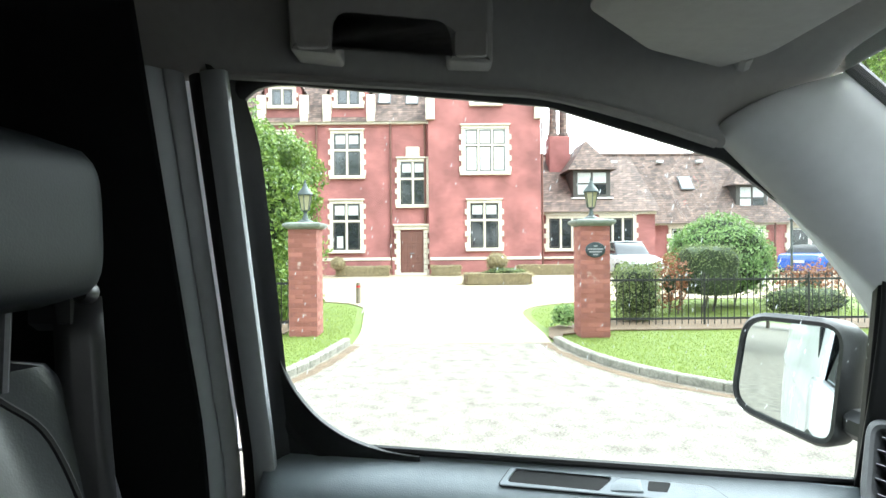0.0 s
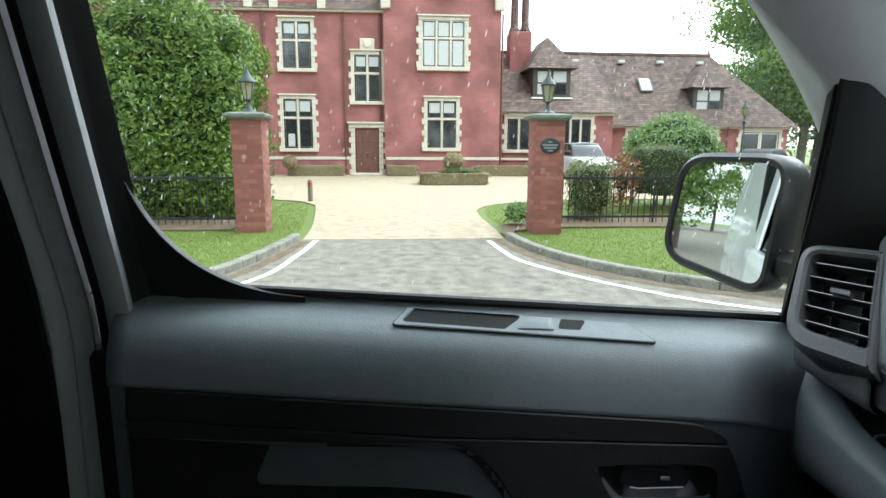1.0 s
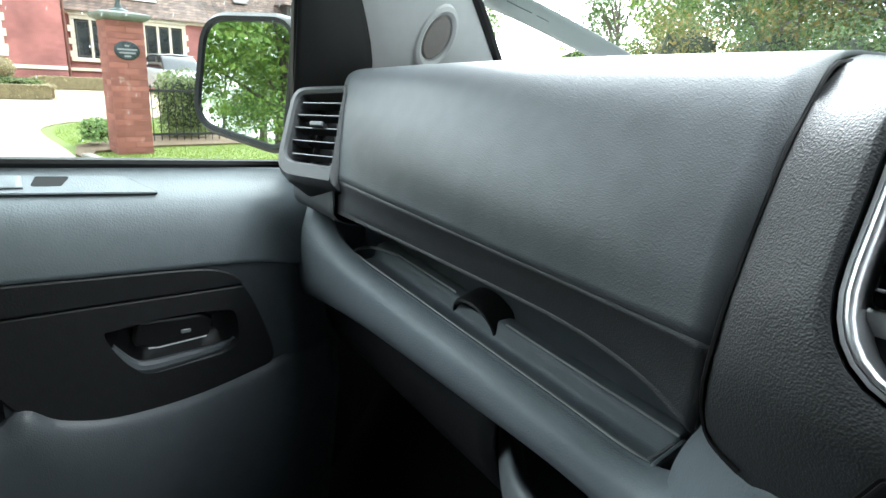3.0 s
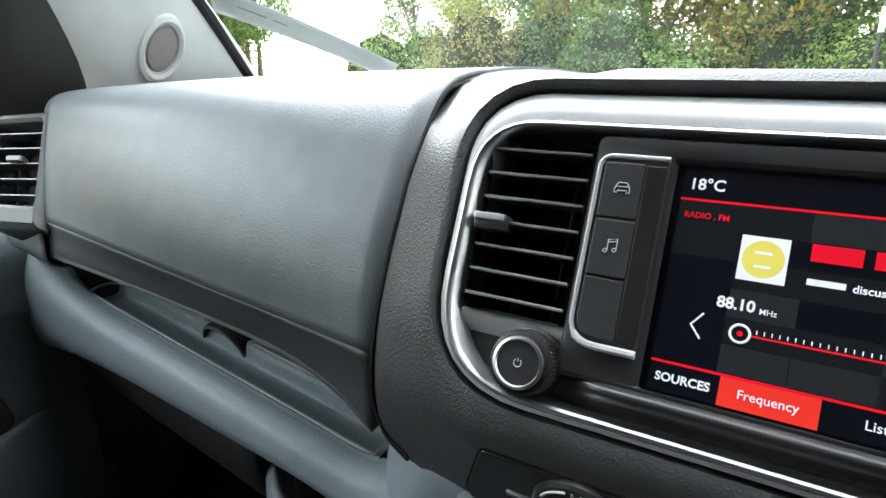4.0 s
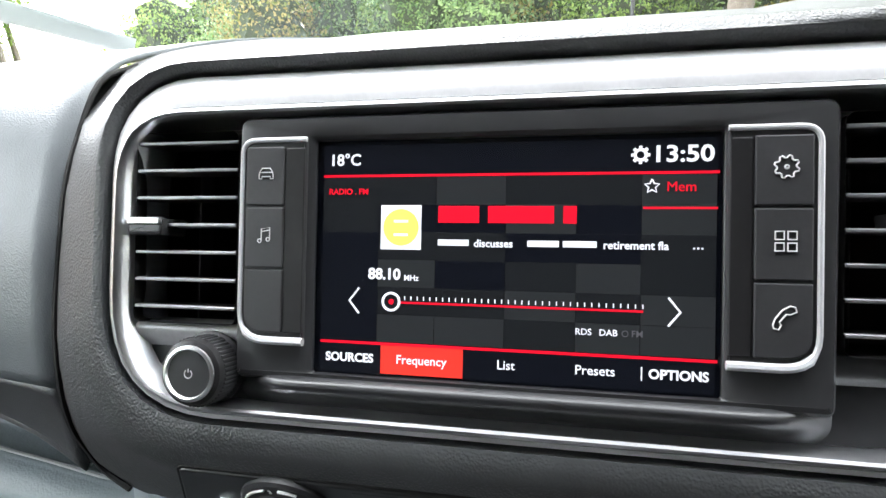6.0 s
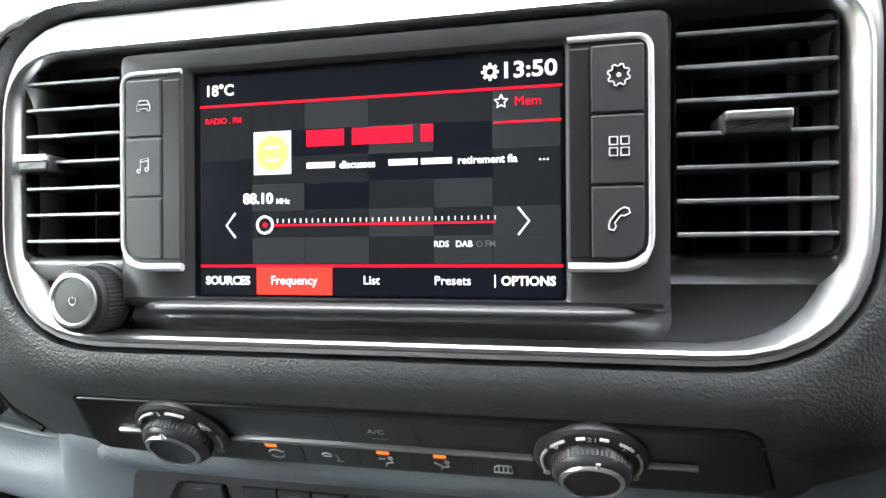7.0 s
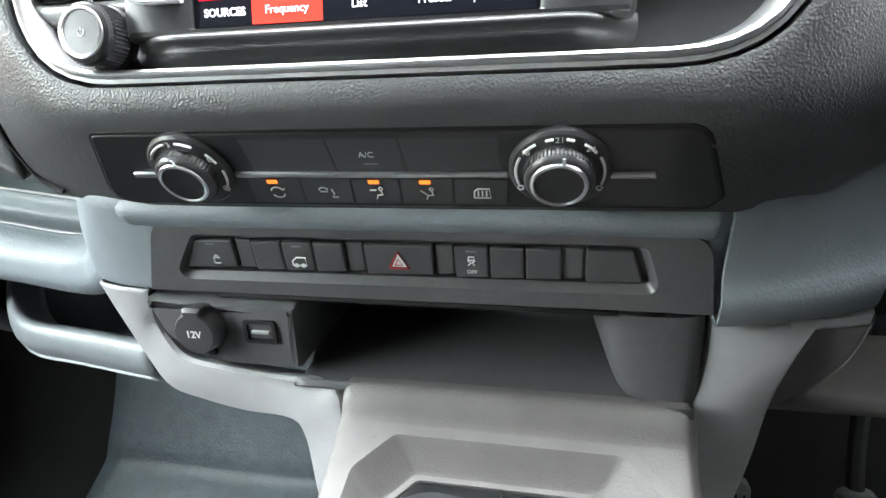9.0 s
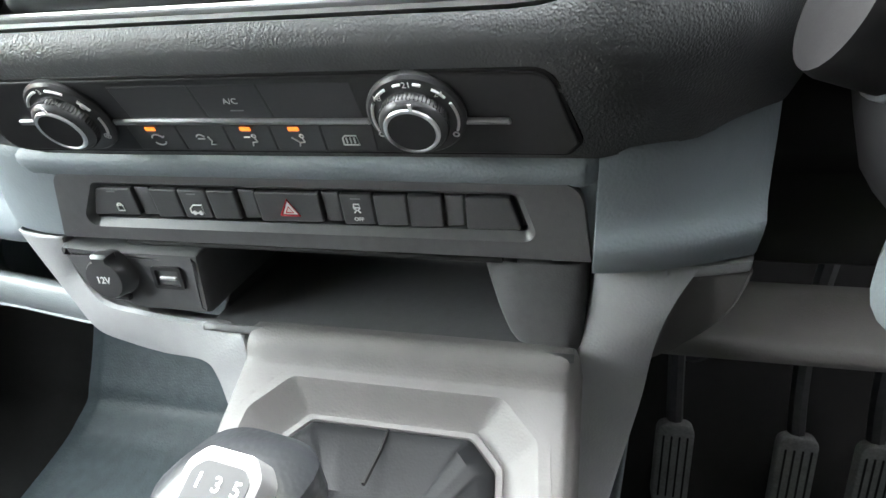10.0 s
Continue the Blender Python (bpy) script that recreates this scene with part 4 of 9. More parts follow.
for u0, u1 in ((-0.0270, -0.0145), (0.0085, 0.0205), (0.0220, 0.0345)):
    bar(u0, 0.0404, u1, 0.0428, 0.00022, G_WHITE, "subtitle_bar")
words("discusses", DS, -0.0125, 0.0413, 0.0042, G_WHITE, screen, name="screen_text", w=0.0003, bold=0.02)
words("retirement fla", DS, 0.0368, 0.0413, 0.0042, G_WHITE, screen, name="screen_text", w=0.0003, bold=0.02)
for k in range(3):
    bar(0.0685 + k * 0.0014, 0.0403, 0.0692 + k * 0.0014, 0.0410, 0.00022, G_WHITE, "subtitle_dot")
T = 0.0003
words("18°C", DS, -0.0740, 0.0750, 0.0066, G_WHITE, screen, name="screen_text", w=T, bold=0.02)
words("13:50", DS, 0.0755, 0.0752, 0.0086, G_WHITE, screen, "RIGHT", "screen_text", T, 0.02, 1.15)
words("RADIO . FM", DS, -0.0740, 0.0620, 0.0034, G_RED, screen, name="screen_text", w=T, bold=0.02)
words("Mem", DS, 0.0590, 0.0632, 0.0052, G_RED, screen, name="screen_text", w=T)
words("88.10", DS, -0.0560, 0.0282, 0.0062, G_WHITE, screen, name="screen_text", w=T, bold=0.03)
words("MHz", DS, -0.0408, 0.0270, 0.0032, G_WHITE, screen, name="screen_text", w=T, bold=0.01)
words("RDS", DS, 0.0270, 0.0085, 0.0034, G_WHITE, screen, name="screen_text", w=T, bold=0.01)
words("DAB", DS, 0.0358, 0.0085, 0.0034, G_WHITE, screen, name="screen_text", w=T, bold=0.01)
words("FM", DS, 0.0474, 0.0085, 0.0034, G_GREY, screen, name="screen_text", w=T, bold=0.01)
words("SOURCES", DS, -0.0635, -0.0064, 0.0049, G_WHITE, screen, "CENTER", "screen_text", T, 0.03)
words("Frequency", DS, -0.0330, -0.0062, 0.0050, G_WHITE, screen, "CENTER", "screen_text", T, 0.005)
words("List", DS, 0.0010, -0.0060, 0.0050, G_WHITE, screen, "CENTER", "screen_text", T, 0.005)
words("Presets", DS, 0.0345, -0.0060, 0.0050, G_WHITE, screen, "CENTER", "screen_text", T, 0.005)
words("OPTIONS", DS, 0.0640, -0.0060, 0.0049, G_WHITE, screen, "CENTER", "screen_text", T, 0.03)
bar(0.0510, -0.0085, 0.0515, -0.0035, 0.00022, G_WHITE, "divider")
bar(-0.0430, 0.0166, 0.0515, 0.0174, 0.00022, G_RED, "tuning_line")
for k in range(36):
    bar(-0.0405 + k * 0.00262, 0.0180, -0.0401 + k * 0.00262, 0.0196, 0.00022, G_WHITE, "tuning_tick")
strokes([arc(0, 0, 1, 0, 360, 24)], DS, -0.0460, 0.0172, 0.0035, 0.00055, G_WHITE, screen, "tuning_ring", 0.0002)
lit([Vector(p) for p in arc(-0.0460, 0.0172, 0.0011, 0, 345, 16)], 0.0003, G_RED, "tuning_dot")
strokes([[(1, 1.25), (0, 0), (1, -1.25)]], DS, -0.0640, 0.0172, 0.0042, 0.00042, G_WHITE, screen, "arrow", 0.0002)
strokes([[(-1, 1.25), (0, 0), (-1, -1.25)]], DS, 0.0645, 0.0172, 0.0042, 0.00042, G_WHITE, screen, "arrow", 0.0002)
star = []
for i in range(11):
    r = 1.0 if i % 2 == 0 else 0.48
    star.append((r * math.sin(i * math.pi / 5), r * math.cos(i * math.pi / 5)))
strokes([star], DS, 0.0540, 0.0635, 0.0027, 0.0003, G_WHITE, screen, "star", 0.0002)
strokes([arc(0, 0, 0.62, 0, 360, 16)] + [[(0.8 * math.cos(a), 0.8 * math.sin(a)), (1.05 * math.cos(a), 1.05 * math.sin(a))] for a in [k * math.pi / 4 for k in range(8)]], DS, 0.0498, 0.0752, 0.0032, 0.00065, G_WHITE, screen, "settings_icon", 0.0002)
strokes([arc(0, 0, 1, 0, 360, 12)], DS, 0.0452, 0.0085, 0.0011, 0.00015, G_GREY, screen, "badge", 0.0002)

# ---- climate panel ----
climate = thing("climate_panel", "black climate panel with two ringed knobs and lit amber lamps", "climate control")
q = rpoly([(-0.1600, -0.0212), (0.1530, -0.0212), (0.1580, -0.0142), (0.1450, 0.0250), (-0.1435, 0.0256)], [0.010, 0.004, 0.003, 0.012, 0.005], 5, 4)
part("panel_groove", plate(inset(q, -0.0014), HV, -0.006, 0.0020, 0.0003), M_VOID, climate)
part("panel_face", plate(q, HV, -0.004, 0.0030, 0.0012), M_BLACK, climate, "smooth black panel face")
for u0, u1 in ((-0.1325, -0.1165), (-0.0735, 0.0650), (0.1080, 0.1290)):
    part("silver_bar", plate(rpoly([(u0, -0.0014), (u1, -0.0014), (u1 - 0.001, 0.0017), (u0, 0.0017)], 0.0005, 2), HV, 0.0, 0.0048, 0.0010), M_SILVER, climate, "thin brushed silver bar")
cuts = (-0.0690, -0.0400, -0.0130, 0.0120, 0.0385, 0.0650)
symbols = {
    0: [arc(0, 0, 0.9, 30, 160), arc(0, 0, 0.9, 210, 340), [(0.6, 0.7), (0.85, 0.4), (1.1, 0.65)]],
    1: [arc(-0.6, 0.3, 0.6, 20, 160), [(-1.1, 0.2), (-0.1, 0.2)], [(0.5, 0.6), (0.7, -0.2), (0.3, -0.8), (1.1, -0.8)]],
    2: [[(-0.9, 0.5), (-0.1, 0.5)], arc(0.5, 0.7, 0.25, 0, 360, 8), [(0.5, 0.3), (0.6, -0.3), (-0.1, -0.4), (-0.3, -1.0)]],
    3: [[(-0.9, 0.5), (-0.1, -0.3)], arc(0.5, 0.7, 0.25, 0, 360, 8), [(0.5, 0.3), (0.6, -0.3), (-0.1, -0.4), (-0.3, -1.0)]],
    4: [[(-1.0, -0.7), (-0.9, 0.4), (-0.5, 0.8), (0.9, 0.8), (1.0, -0.7), (-1.0, -0.7)], [(-0.5, -0.4), (-0.45, 0.5)], [(0.0, -0.4), (0.05, 0.5)], [(0.5, -0.4), (0.55, 0.5)]]}
for k in range(5):
    a, b = cuts[k], cuts[k + 1]
    part("climate_button", plate(rpoly([(a + 0.0004 - 0.0015, -0.0195), (b - 0.0004 - 0.0015, -0.0195), (b - 0.0004, -0.0022), (a + 0.0004, -0.0022)], 0.0006, 2), HV, 0.0, 0.0034, 0.0005), M_BUTTON, climate)
    strokes(symbols[k], HV, (a + b) / 2 - 0.0005, -0.0122, 0.0040, 0.00042, M_MARK, climate, "button_symbol", 0.0036)
    if k in (0, 2, 3):
        c = (a + b) / 2 - 0.001
        part("indicator_lamp", plate(rpoly([(c - 0.0028, -0.0058), (c + 0.0028, -0.0058), (c + 0.0028, -0.0036), (c - 0.0028, -0.0036)], 0.0003, 2), HV, 0.0, 0.0040, 0.0002), M_AMBER, climate, "lit amber lamp")
for u0, u1 in ((-0.0620, -0.0185), (-0.0175, 0.0165), (0.0175, 0.0620)):
    part("climate_button", plate(rpoly([(u0, 0.0020), (u1, 0.0020), (u1 - 0.001, 0.0222), (u0 - 0.001, 0.0222)], 0.0006, 2), HV, 0.0, 0.0032, 0.0005), M_BUTTON, climate)
words("A/C", HV, -0.0010, 0.0125, 0.0047, M_MARK, climate, "CENTER", "button_symbol", 0.0034)
part("ac_mark", plate(rpoly([(-0.0035, 0.0066), (0.0035, 0.0066), (0.0035, 0.0072), (-0.0035, 0.0072)], 0.0002, 2), HV, 0.0, 0.0035, 0.0001), M_MARKDIM, climate)
for cx, marks in ((-0.0960, ("3",)), (0.0874, ("18", "21", "24"))):
    f = HV @ Matrix.Translation((cx, 0.0042, 0.0015)) @ Matrix.Diagonal((1, 1, 0.52, 1))
    k = part("climate_knob", turned([(0.0225, -0.002), (0.0225, 0.006), (0.0212, 0.0085), (0.0165, 0.0100), (0.0158, 0.0110), (0.0153, 0.019), (0.0143, 0.0225), (0.0128, 0.0245)], f, 48), M_SATIN, climate, "ringed rotary climate knob")
    bm = bmesh.new()
    for i in range(56):
        a = 2 * math.pi * i / 56
        block((0.0155 * math.cos(a), 0.0155 * math.sin(a), 0.0155), (0.0007, 0.0007, 0.007), 0.0002, bm, f)
    part("knurling", bm, M_BLACK, k)
    part("knob_ring", turned([(0.0127, 0.0242), (0.0122, 0.0262), (0.0113, 0.0268), (0.0106, 0.0258)], f, 48, cap1=False), M_CHROME, k, "bright ring")
    part("knob_face", turned([(0.0108, 0.0246), (0.0105, 0.0254), (0.0, 0.0252)], f, 48), M_BLACK, k)
    bm = bmesh.new()
    for a0, a1 in ((200, 152), (142, 122), (108, 98), (82, 72), (58, 38), (28, -20)) if cx > 0 else ((150, 105), (85, 60), (40, 20), (5, -30)):
        tube([f @ Vector((0.0192 * math.cos(radians(a)), 0.0192 * math.sin(radians(a)), 0.0102)) for a in np.linspace(a0, a1, 10)], 0.0007, 5, bm)
    part("dial_scale", bm, M_WHITE_MARK, k)
    for i, tx in enumerate(marks):
        a = radians((140, 90, 48)[i]) if cx > 0 else radians(95)
        words(tx, f, 0.0190 * math.cos(a), 0.0190 * math.sin(a), 0.0042, M_WHITE_MARK, k, "CENTER", "dial_number", 0.0112, 0.0)
    part("pointer", block((0.002, 0.0135, 0.0255), (0.0014, 0.004, 0.0014), 0.0003, m=f), M_MARK, k)
    if cx < 0:
        strokes([arc(0, 0, 1, 0, 360, 10), [(-1, 0), (1, 0)], [(0, -1), (0, 1)]], f, 0.0190 * math.cos(radians(-32)), 0.0190 * math.sin(radians(-32)), 0.0017, 0.0003, M_MARK, k, "fan_mark", 0.0112)
        strokes([arc(0, 0, 1, 0, 360, 10), [(-0.7, 0.7), (0.7, -0.7)]], f, 0.0190 * math.cos(radians(30)), 0.0190 * math.sin(radians(30)), 0.0015, 0.0003, M_MARK, k, "fan_mark", 0.0112)
    else:
        for a in (206, -26):
            strokes([arc(0, 0, 1, 0, 360, 8)], f, 0.0192 * math.cos(radians(a)), 0.0192 * math.sin(radians(a)), 0.0013, 0.0004, M_MARK, k, "temperature_mark", 0.0112)

# ---- switch strip, socket pod and open tray ----
strip = thing("switch_strip", "black switch strip with red hazard triangle button", "switch panel")
so = rpoly([(-0.1670, 0.0030), (0.1672, 0.0040), (0.1600, 0.0525), (-0.1480, 0.0530)], [0.001, 0.001, 0.018, 0.016], 6, 8)
ri2 = rpoly([(-0.1380, 0.0172), (0.1345, 0.0195), (0.1275, 0.0412), (-0.1210, 0.0412)], 0.003, 6, 8)
bm = bmesh.new()
rings(bm, [lay(so, ST, -0.02), lay(so, ST, 0.001), lay(inset(so, 0.0008), ST, 0.0055), lay(inset(so, 0.0009), ST, 0.0065), lay(inset(ri2, -0.004), ST, 0.0065), lay(ri2, ST, 0.002), lay(ri2, ST, -0.003)], False, True)
part("strip_frame", bm, M_SATIN_LIT, strip, "satin black switch frame")
keys = ((-0.1290, -0.1005), (-0.0995, -0.0890), (-0.0880, -0.0695), (-0.0688, -0.0505), (-0.0498, -0.0315), (-0.0305, -0.0200), (-0.0190, 0.0200), (0.0210, 0.0312), (0.0322, 0.0508), (0.0515, 0.0698), (0.0705, 0.0890), (0.0900, 0.1005), (0.1015, 0.1245))
for i, (a, b) in enumerate(keys):
    filler = i in (1, 5, 7, 11)
    dl = -0.006 if i == 0 else 0.0
    dr = 0.006 if i == len(keys) - 1 else 0.0
    o = part("filler_key" if filler else "switch_key", plate(rpoly([(a + dl, 0.0205), (b + dr, 0.0212), (b, 0.0402), (a + (0.004 if i == 0 else 0.0), 0.0400)], 0.0012, 3), ST, -0.003, 0.0022 if filler else 0.0042, 0.0010), M_SATIN_LIT if filler else M_BUTTON_LIT, strip)
    c = (a + b) / 2
    if i == 6:
        strokes([[(-1, -0.8), (1, -0.8), (0, 1.0), (-1, -0.8)]], ST, c, 0.0300, 0.0058, 0.0006, M_RED, strip, "hazard_triangle", 0.0044)
        part("hazard_fill", plate([Vector((c - 0.0044, 0.0262)), Vector((c + 0.0044, 0.0262)), Vector((c, 0.0345))], ST, 0.003, 0.0044, 0.0001), M_WHITE_MARK, strip)
        strokes([[(-1, -0.8), (1, -0.8), (0, 1.0), (-1, -0.8)]], ST, c, 0.0292, 0.0022, 0.0003, M_RED, strip, "hazard_triangle", 0.0046)
    elif i == 0:
        strokes([[(-0.6, -0.9), (0.6, -0.9), (0.6, 0.2), (-0.6, 0.2), (-0.6, -0.9)], arc(0, 0.2, 0.42, 0, 180)], ST, c + 0.002, 0.0275, 0.0034, 0.0005, M_MARK, strip, "lock_symbol", 0.0044)
    elif i == 3:
        strokes([[(-1, -0.6), (-1, 0.1), (-0.3, 0.7), (1, 0.7), (1, -0.6), (-1, -0.6)], arc(-0.5, -0.6, 0.25, 0, 360, 8), arc(0.5, -0.6, 0.25, 0, 360, 8)], ST, c, 0.0272, 0.0042, 0.0005, M_MARK, strip, "van_symbol", 0.0044)
    elif i == 8:
        strokes([[(-0.5, 0.3), (-0.4, 0.9), (0.4, 0.9), (0.5, 0.3), (-0.5, 0.3)], [(-0.5, 0.2), (-0.1, -0.2), (-0.5, -0.6)], [(0.5, 0.2), (0.1, -0.2), (0.5, -0.6)]], ST, c, 0.0310, 0.0036, 0.0005, M_MARK, strip, "traction_symbol", 0.0044)
        words("OFF", ST, c, 0.0245, 0.0032, M_MARK, strip, "CENTER", "switch_text", 0.0044, 0.02)
    if i in (0, 3, 8):
        part("key_slot", plate(rpoly([(c - 0.003, 0.0372), (c + 0.003, 0.0372), (c + 0.003, 0.0379), (c - 0.003, 0.0379)], 0.0002, 2), ST, 0.003, 0.0044, 0.0001), M_MARKDIM, strip)

pod = thing("socket_pod", "black socket pod with capped twelve volt outlet and charging port", "power socket")
PF = frame_of((0, -0.013, 0.955), (1, 0, 0), (0, 0.18, 1))
po = rpoly([(-0.122, 0.0), (-0.0680, 0.0), (-0.0660, 0.045), (-0.171, 0.045), (-0.160, 0.016)], [0.022, 0.006, 0.003, 0.002, 0.02], 6, 4)
bm = bmesh.new()
rings(bm, [lay(po, PF, -0.10), lay(po, PF, -0.004), lay(inset(po, 0.0025), PF, 0.0), lay(inset(po, 0.006), PF, 0.0004)], False, True)
part("pod_face", bm, M_SATIN_LIT, pod, "satin black pod")
f = PF @ Matrix.Translation((-0.1300, 0.0285, 0.0))
cap = part("socket_cap", turned([(0.0158, -0.001), (0.0158, 0.002), (0.0150, 0.004), (0.0140, 0.0105), (0.0128, 0.0120), (0.006, 0.0123)], f, 36), M_SATIN, pod, "round capped outlet")
part("cap_tab", block((0, 0.0135, 0.007), (0.014, 0.007, 0.010), 0.003, m=f), M_SATIN, cap)
part("cap_hinge", block((0, -0.0175, 0.002), (0.012, 0.004, 0.004), 0.001, m=f), M_BLACK, cap)
words("12V", f, 0, 0.0, 0.0066, M_MARK, cap, "CENTER", "outlet_text", 0.0124, 0.02)
f = PF @ Matrix.Translation((-0.0915, 0.0270, 0.0))
bm = bmesh.new()
rings(bm, [lay(rrect(0, 0, 0.022, 0.016, 0.002), f, 0), lay(rrect(0, 0, 0.0215, 0.0155, 0.002), f, 0.0022), lay(rrect(0, 0, 0.017, 0.011, 0.0012), f, 0.0022), lay(rrect(0, 0, 0.0150, 0.009, 0.001), f, -0.0035)], False, True)
port = part("charging_port", bm, M_BLACK, pod, "recessed charging port")
part("port_tongue", block((0, -0.0005, -0.001), (0.012, 0.0022, 0.006), 0.0004, m=f), M_SILVER, port)
# pale bar painted as a glint inside the port
part("port_shine", block((0, -0.003, -0.002), (0.012, 0.0008, 0.004), 0.0002, m=f), M_MARK, port)

tray = thing("console_tray", "empty open black tray in the console", "tray")
rows = []
for x in (-0.0675, -0.04, 0.03, 0.08, 0.115, 0.160):
    if x < -0.06:
        rows.append([(-0.0690, p[1], p[2] + (0.03 if p[1] > 0.02 else 0.0)) for p in ((0, -0.0225, 0.9515), (0, -0.0195, 0.9545), (0, -0.015, 0.9505), (0, 0.0, 0.9475), (0, 0.04, 0.9385), (0, 0.075, 0.932), (0, 0.085, 0.938), (0, 0.088, 0.960), (0, 0.088, 1.0))])
    rows.append([(x, -0.0225, 0.9515), (x, -0.0195, 0.9545), (x, -0.015, 0.9505), (x, 0.0, 0.9475), (x, 0.04, 0.9385), (x, 0.075, 0.932), (x, 0.085, 0.938), (x, 0.088, 0.960), (x, 0.088, 1.0)])
part("tray_floor", loft(rows, 14, 34), M_SATIN_LIT, tray, "ribless black tray floor", solid=0.0015)
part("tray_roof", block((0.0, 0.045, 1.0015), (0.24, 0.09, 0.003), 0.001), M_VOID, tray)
# rounded right cheek of the tray
rows = []
for z, x0, y0 in ((0.9995, 0.106, 0.006), (0.990, 0.109, 0.002), (0.975, 0.113, -0.003), (0.960, 0.118, -0.007), (0.950, 0.1225, -0.008), (0.9455, 0.127, -0.006)):
    rows.append([(x0 - 0.010, 0.088, z), (x0 - 0.007, 0.055, z), (x0 - 0.003, 0.022, z), (x0 + 0.002, y0 + 0.006, z), (x0 + 0.012, y0 - 0.002, z), (x0 + 0.030, y0 - 0.004, z), (0.159, y0 - 0.002, z), (0.1655, y0 + 0.006, z), (0.166, 0.03, z)])
part("tray_cheek", loft(rows, 20, 40), M_SATIN_LIT, tray, "rounded black cheek of the tray")

# ---- side air vent by the passenger door ----
SV = Matrix(((0.97, -0.54, 0.10, -0.740), (0.17, 0.48, -0.784, 0.067), (0.06, 0.70, 0.614, 1.189), (0, 0, 0, 1)))
side = thing("side_air_vent", "black side air vent at the passenger end of the dashboard", "air vent")
so2 = rpoly([(-0.062, -0.080), (0.052, -0.082), (0.052, 0.070), (-0.060, 0.068)], [0.045, 0.005, 0.006, 0.034], 7, 6)
oi = rpoly([(-0.040, -0.052), (0.041, -0.054), (0.041, 0.053), (-0.041, 0.051)], [0.020, 0.003, 0.003, 0.018], 7, 6)
bm = bmesh.new()
rings(bm, [lay(so2, SV, -0.10), lay(so2, SV, -0.010), lay(inset(so2, 0.002), SV, -0.002), lay(inset(so2, 0.007), SV, 0.003), lay(inset(oi, -0.005), SV, 0.004), lay(inset(oi, -0.001), SV, 0.001), lay(oi, SV, -0.004), lay(oi, SV, -0.05)], False, True)
part("vent_housing", bm, M_GRAIN, side, "rounded charcoal vent housing")
part("vent_recess", plate(inset(oi, 0.0005), SV, -0.048, -0.030, 0.001), M_VOID, side)
for i in range(5):
    v = -0.040 + i * 0.020
    sh = 0.005 if i in (0, 4) else 0.0
    sl = part("vent_slat", block((sh / 2, v, -0.010), (0.080 - sh, 0.0018, 0.014), 0.0006, m=SV), M_SLAT, side)
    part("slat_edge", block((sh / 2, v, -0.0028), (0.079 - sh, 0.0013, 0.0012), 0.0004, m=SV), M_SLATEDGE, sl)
for u in (-0.018, 0.016):
    part("vent_upright", block((u, 0, -0.026), (0.0014, 0.09, 0.010), 0.0005, m=SV), M_SLAT, side)
part("vent_tab", block((0.004, 0.004, -0.002), (0.024, 0.008, 0.010), 0.002, m=SV), M_SLAT, side)
bm = bmesh.new()
rows = []
for f_ in (0.0, 0.35, 0.7, 1.0):
    a, b = Vector((-0.806, 0.075, 1.140)).lerp(Vector((-0.660, 0.048, 1.139)), f_), Vector((-0.790, 0.072, 1.088)).lerp(Vector((-0.646, 0.042, 1.098)), f_)
    rows.append([a + Vector((0, 0.03, 0.004)), a, a.lerp(b, 0.5) + Vector((0, -0.004, 0)), b, b + Vector((0, 0.05, -0.012))])
loft(rows, 14, 16, bm=bm)
part("vent_chin", bm, M_GRAIN, side, "chin below the side vent", solid=0.002)

# ---- passenger door ----
def belt(y):
    return 1.1235 - 0.0465 * y


def gx(y, z):
    """The side glass's x at y, z."""
    return -0.875 + 0.1 * y + 0.27 * (z - 1.13)


door = thing("passenger_door", "grey moulded van passenger door, closed", "door")
prof = ((0.003, 0.001), (0.010, -0.0045), (0.0225, -0.0120), (0.036, -0.0185), (0.047, -0.0240), (0.059, -0.0320), (0.070, -0.0440), (0.079, -0.0620), (0.085, -0.085), (0.088, -0.105))
rows = []
for y in (-0.765, -0.65, -0.55, -0.3, -0.1, 0.0, 0.06, 0.12, 0.20):
    k = interp(y, [0.0, 0.1, 0.2], [0, 0.35, 1.0])
    rows.append([(-0.875 + 0.1 * y + o * (1 - 0.2 * k) + 0.02 * k, y, belt(y) + dz * (1 + 0.3 * k)) for o, dz in prof])
part("door_shoulder", loft(rows, 40, 34), M_GREY, door, "slate grey door shoulder", solid=0.003)


def card(y, z, off=0.0):
    o = interp(z, [0.5, 0.70, 0.80, 0.84, 1.03], [0.05, 0.080, 0.092, 0.088, 0.088])
    return Vector((-0.875 + 0.1 * y + o + off, y, z))


def top(y):
    return belt(y) - 0.103


def panel(shape, holes, off, rise=0.004):
    """A thin moulded panel on the door with holes let into it."""
    bm = bmesh.new()
    edges = []
    for k, loop in enumerate([shape] + holes):
        d = 1 if k == 0 else -1
        vs = grid(bm, [[card(p.x, p.y, o) for p in inset(loop, e * d)] for e, o in ((0.0, off - rise), (0.0004, off - 0.0012), (0.0020, off))], True)[-1]
        edges += [bm.edges.get((a, b)) for a, b in zip(vs, vs[1:] + vs[:1])]
    bmesh.ops.triangle_fill(bm, use_beauty=True, edges=edges)
    return bm


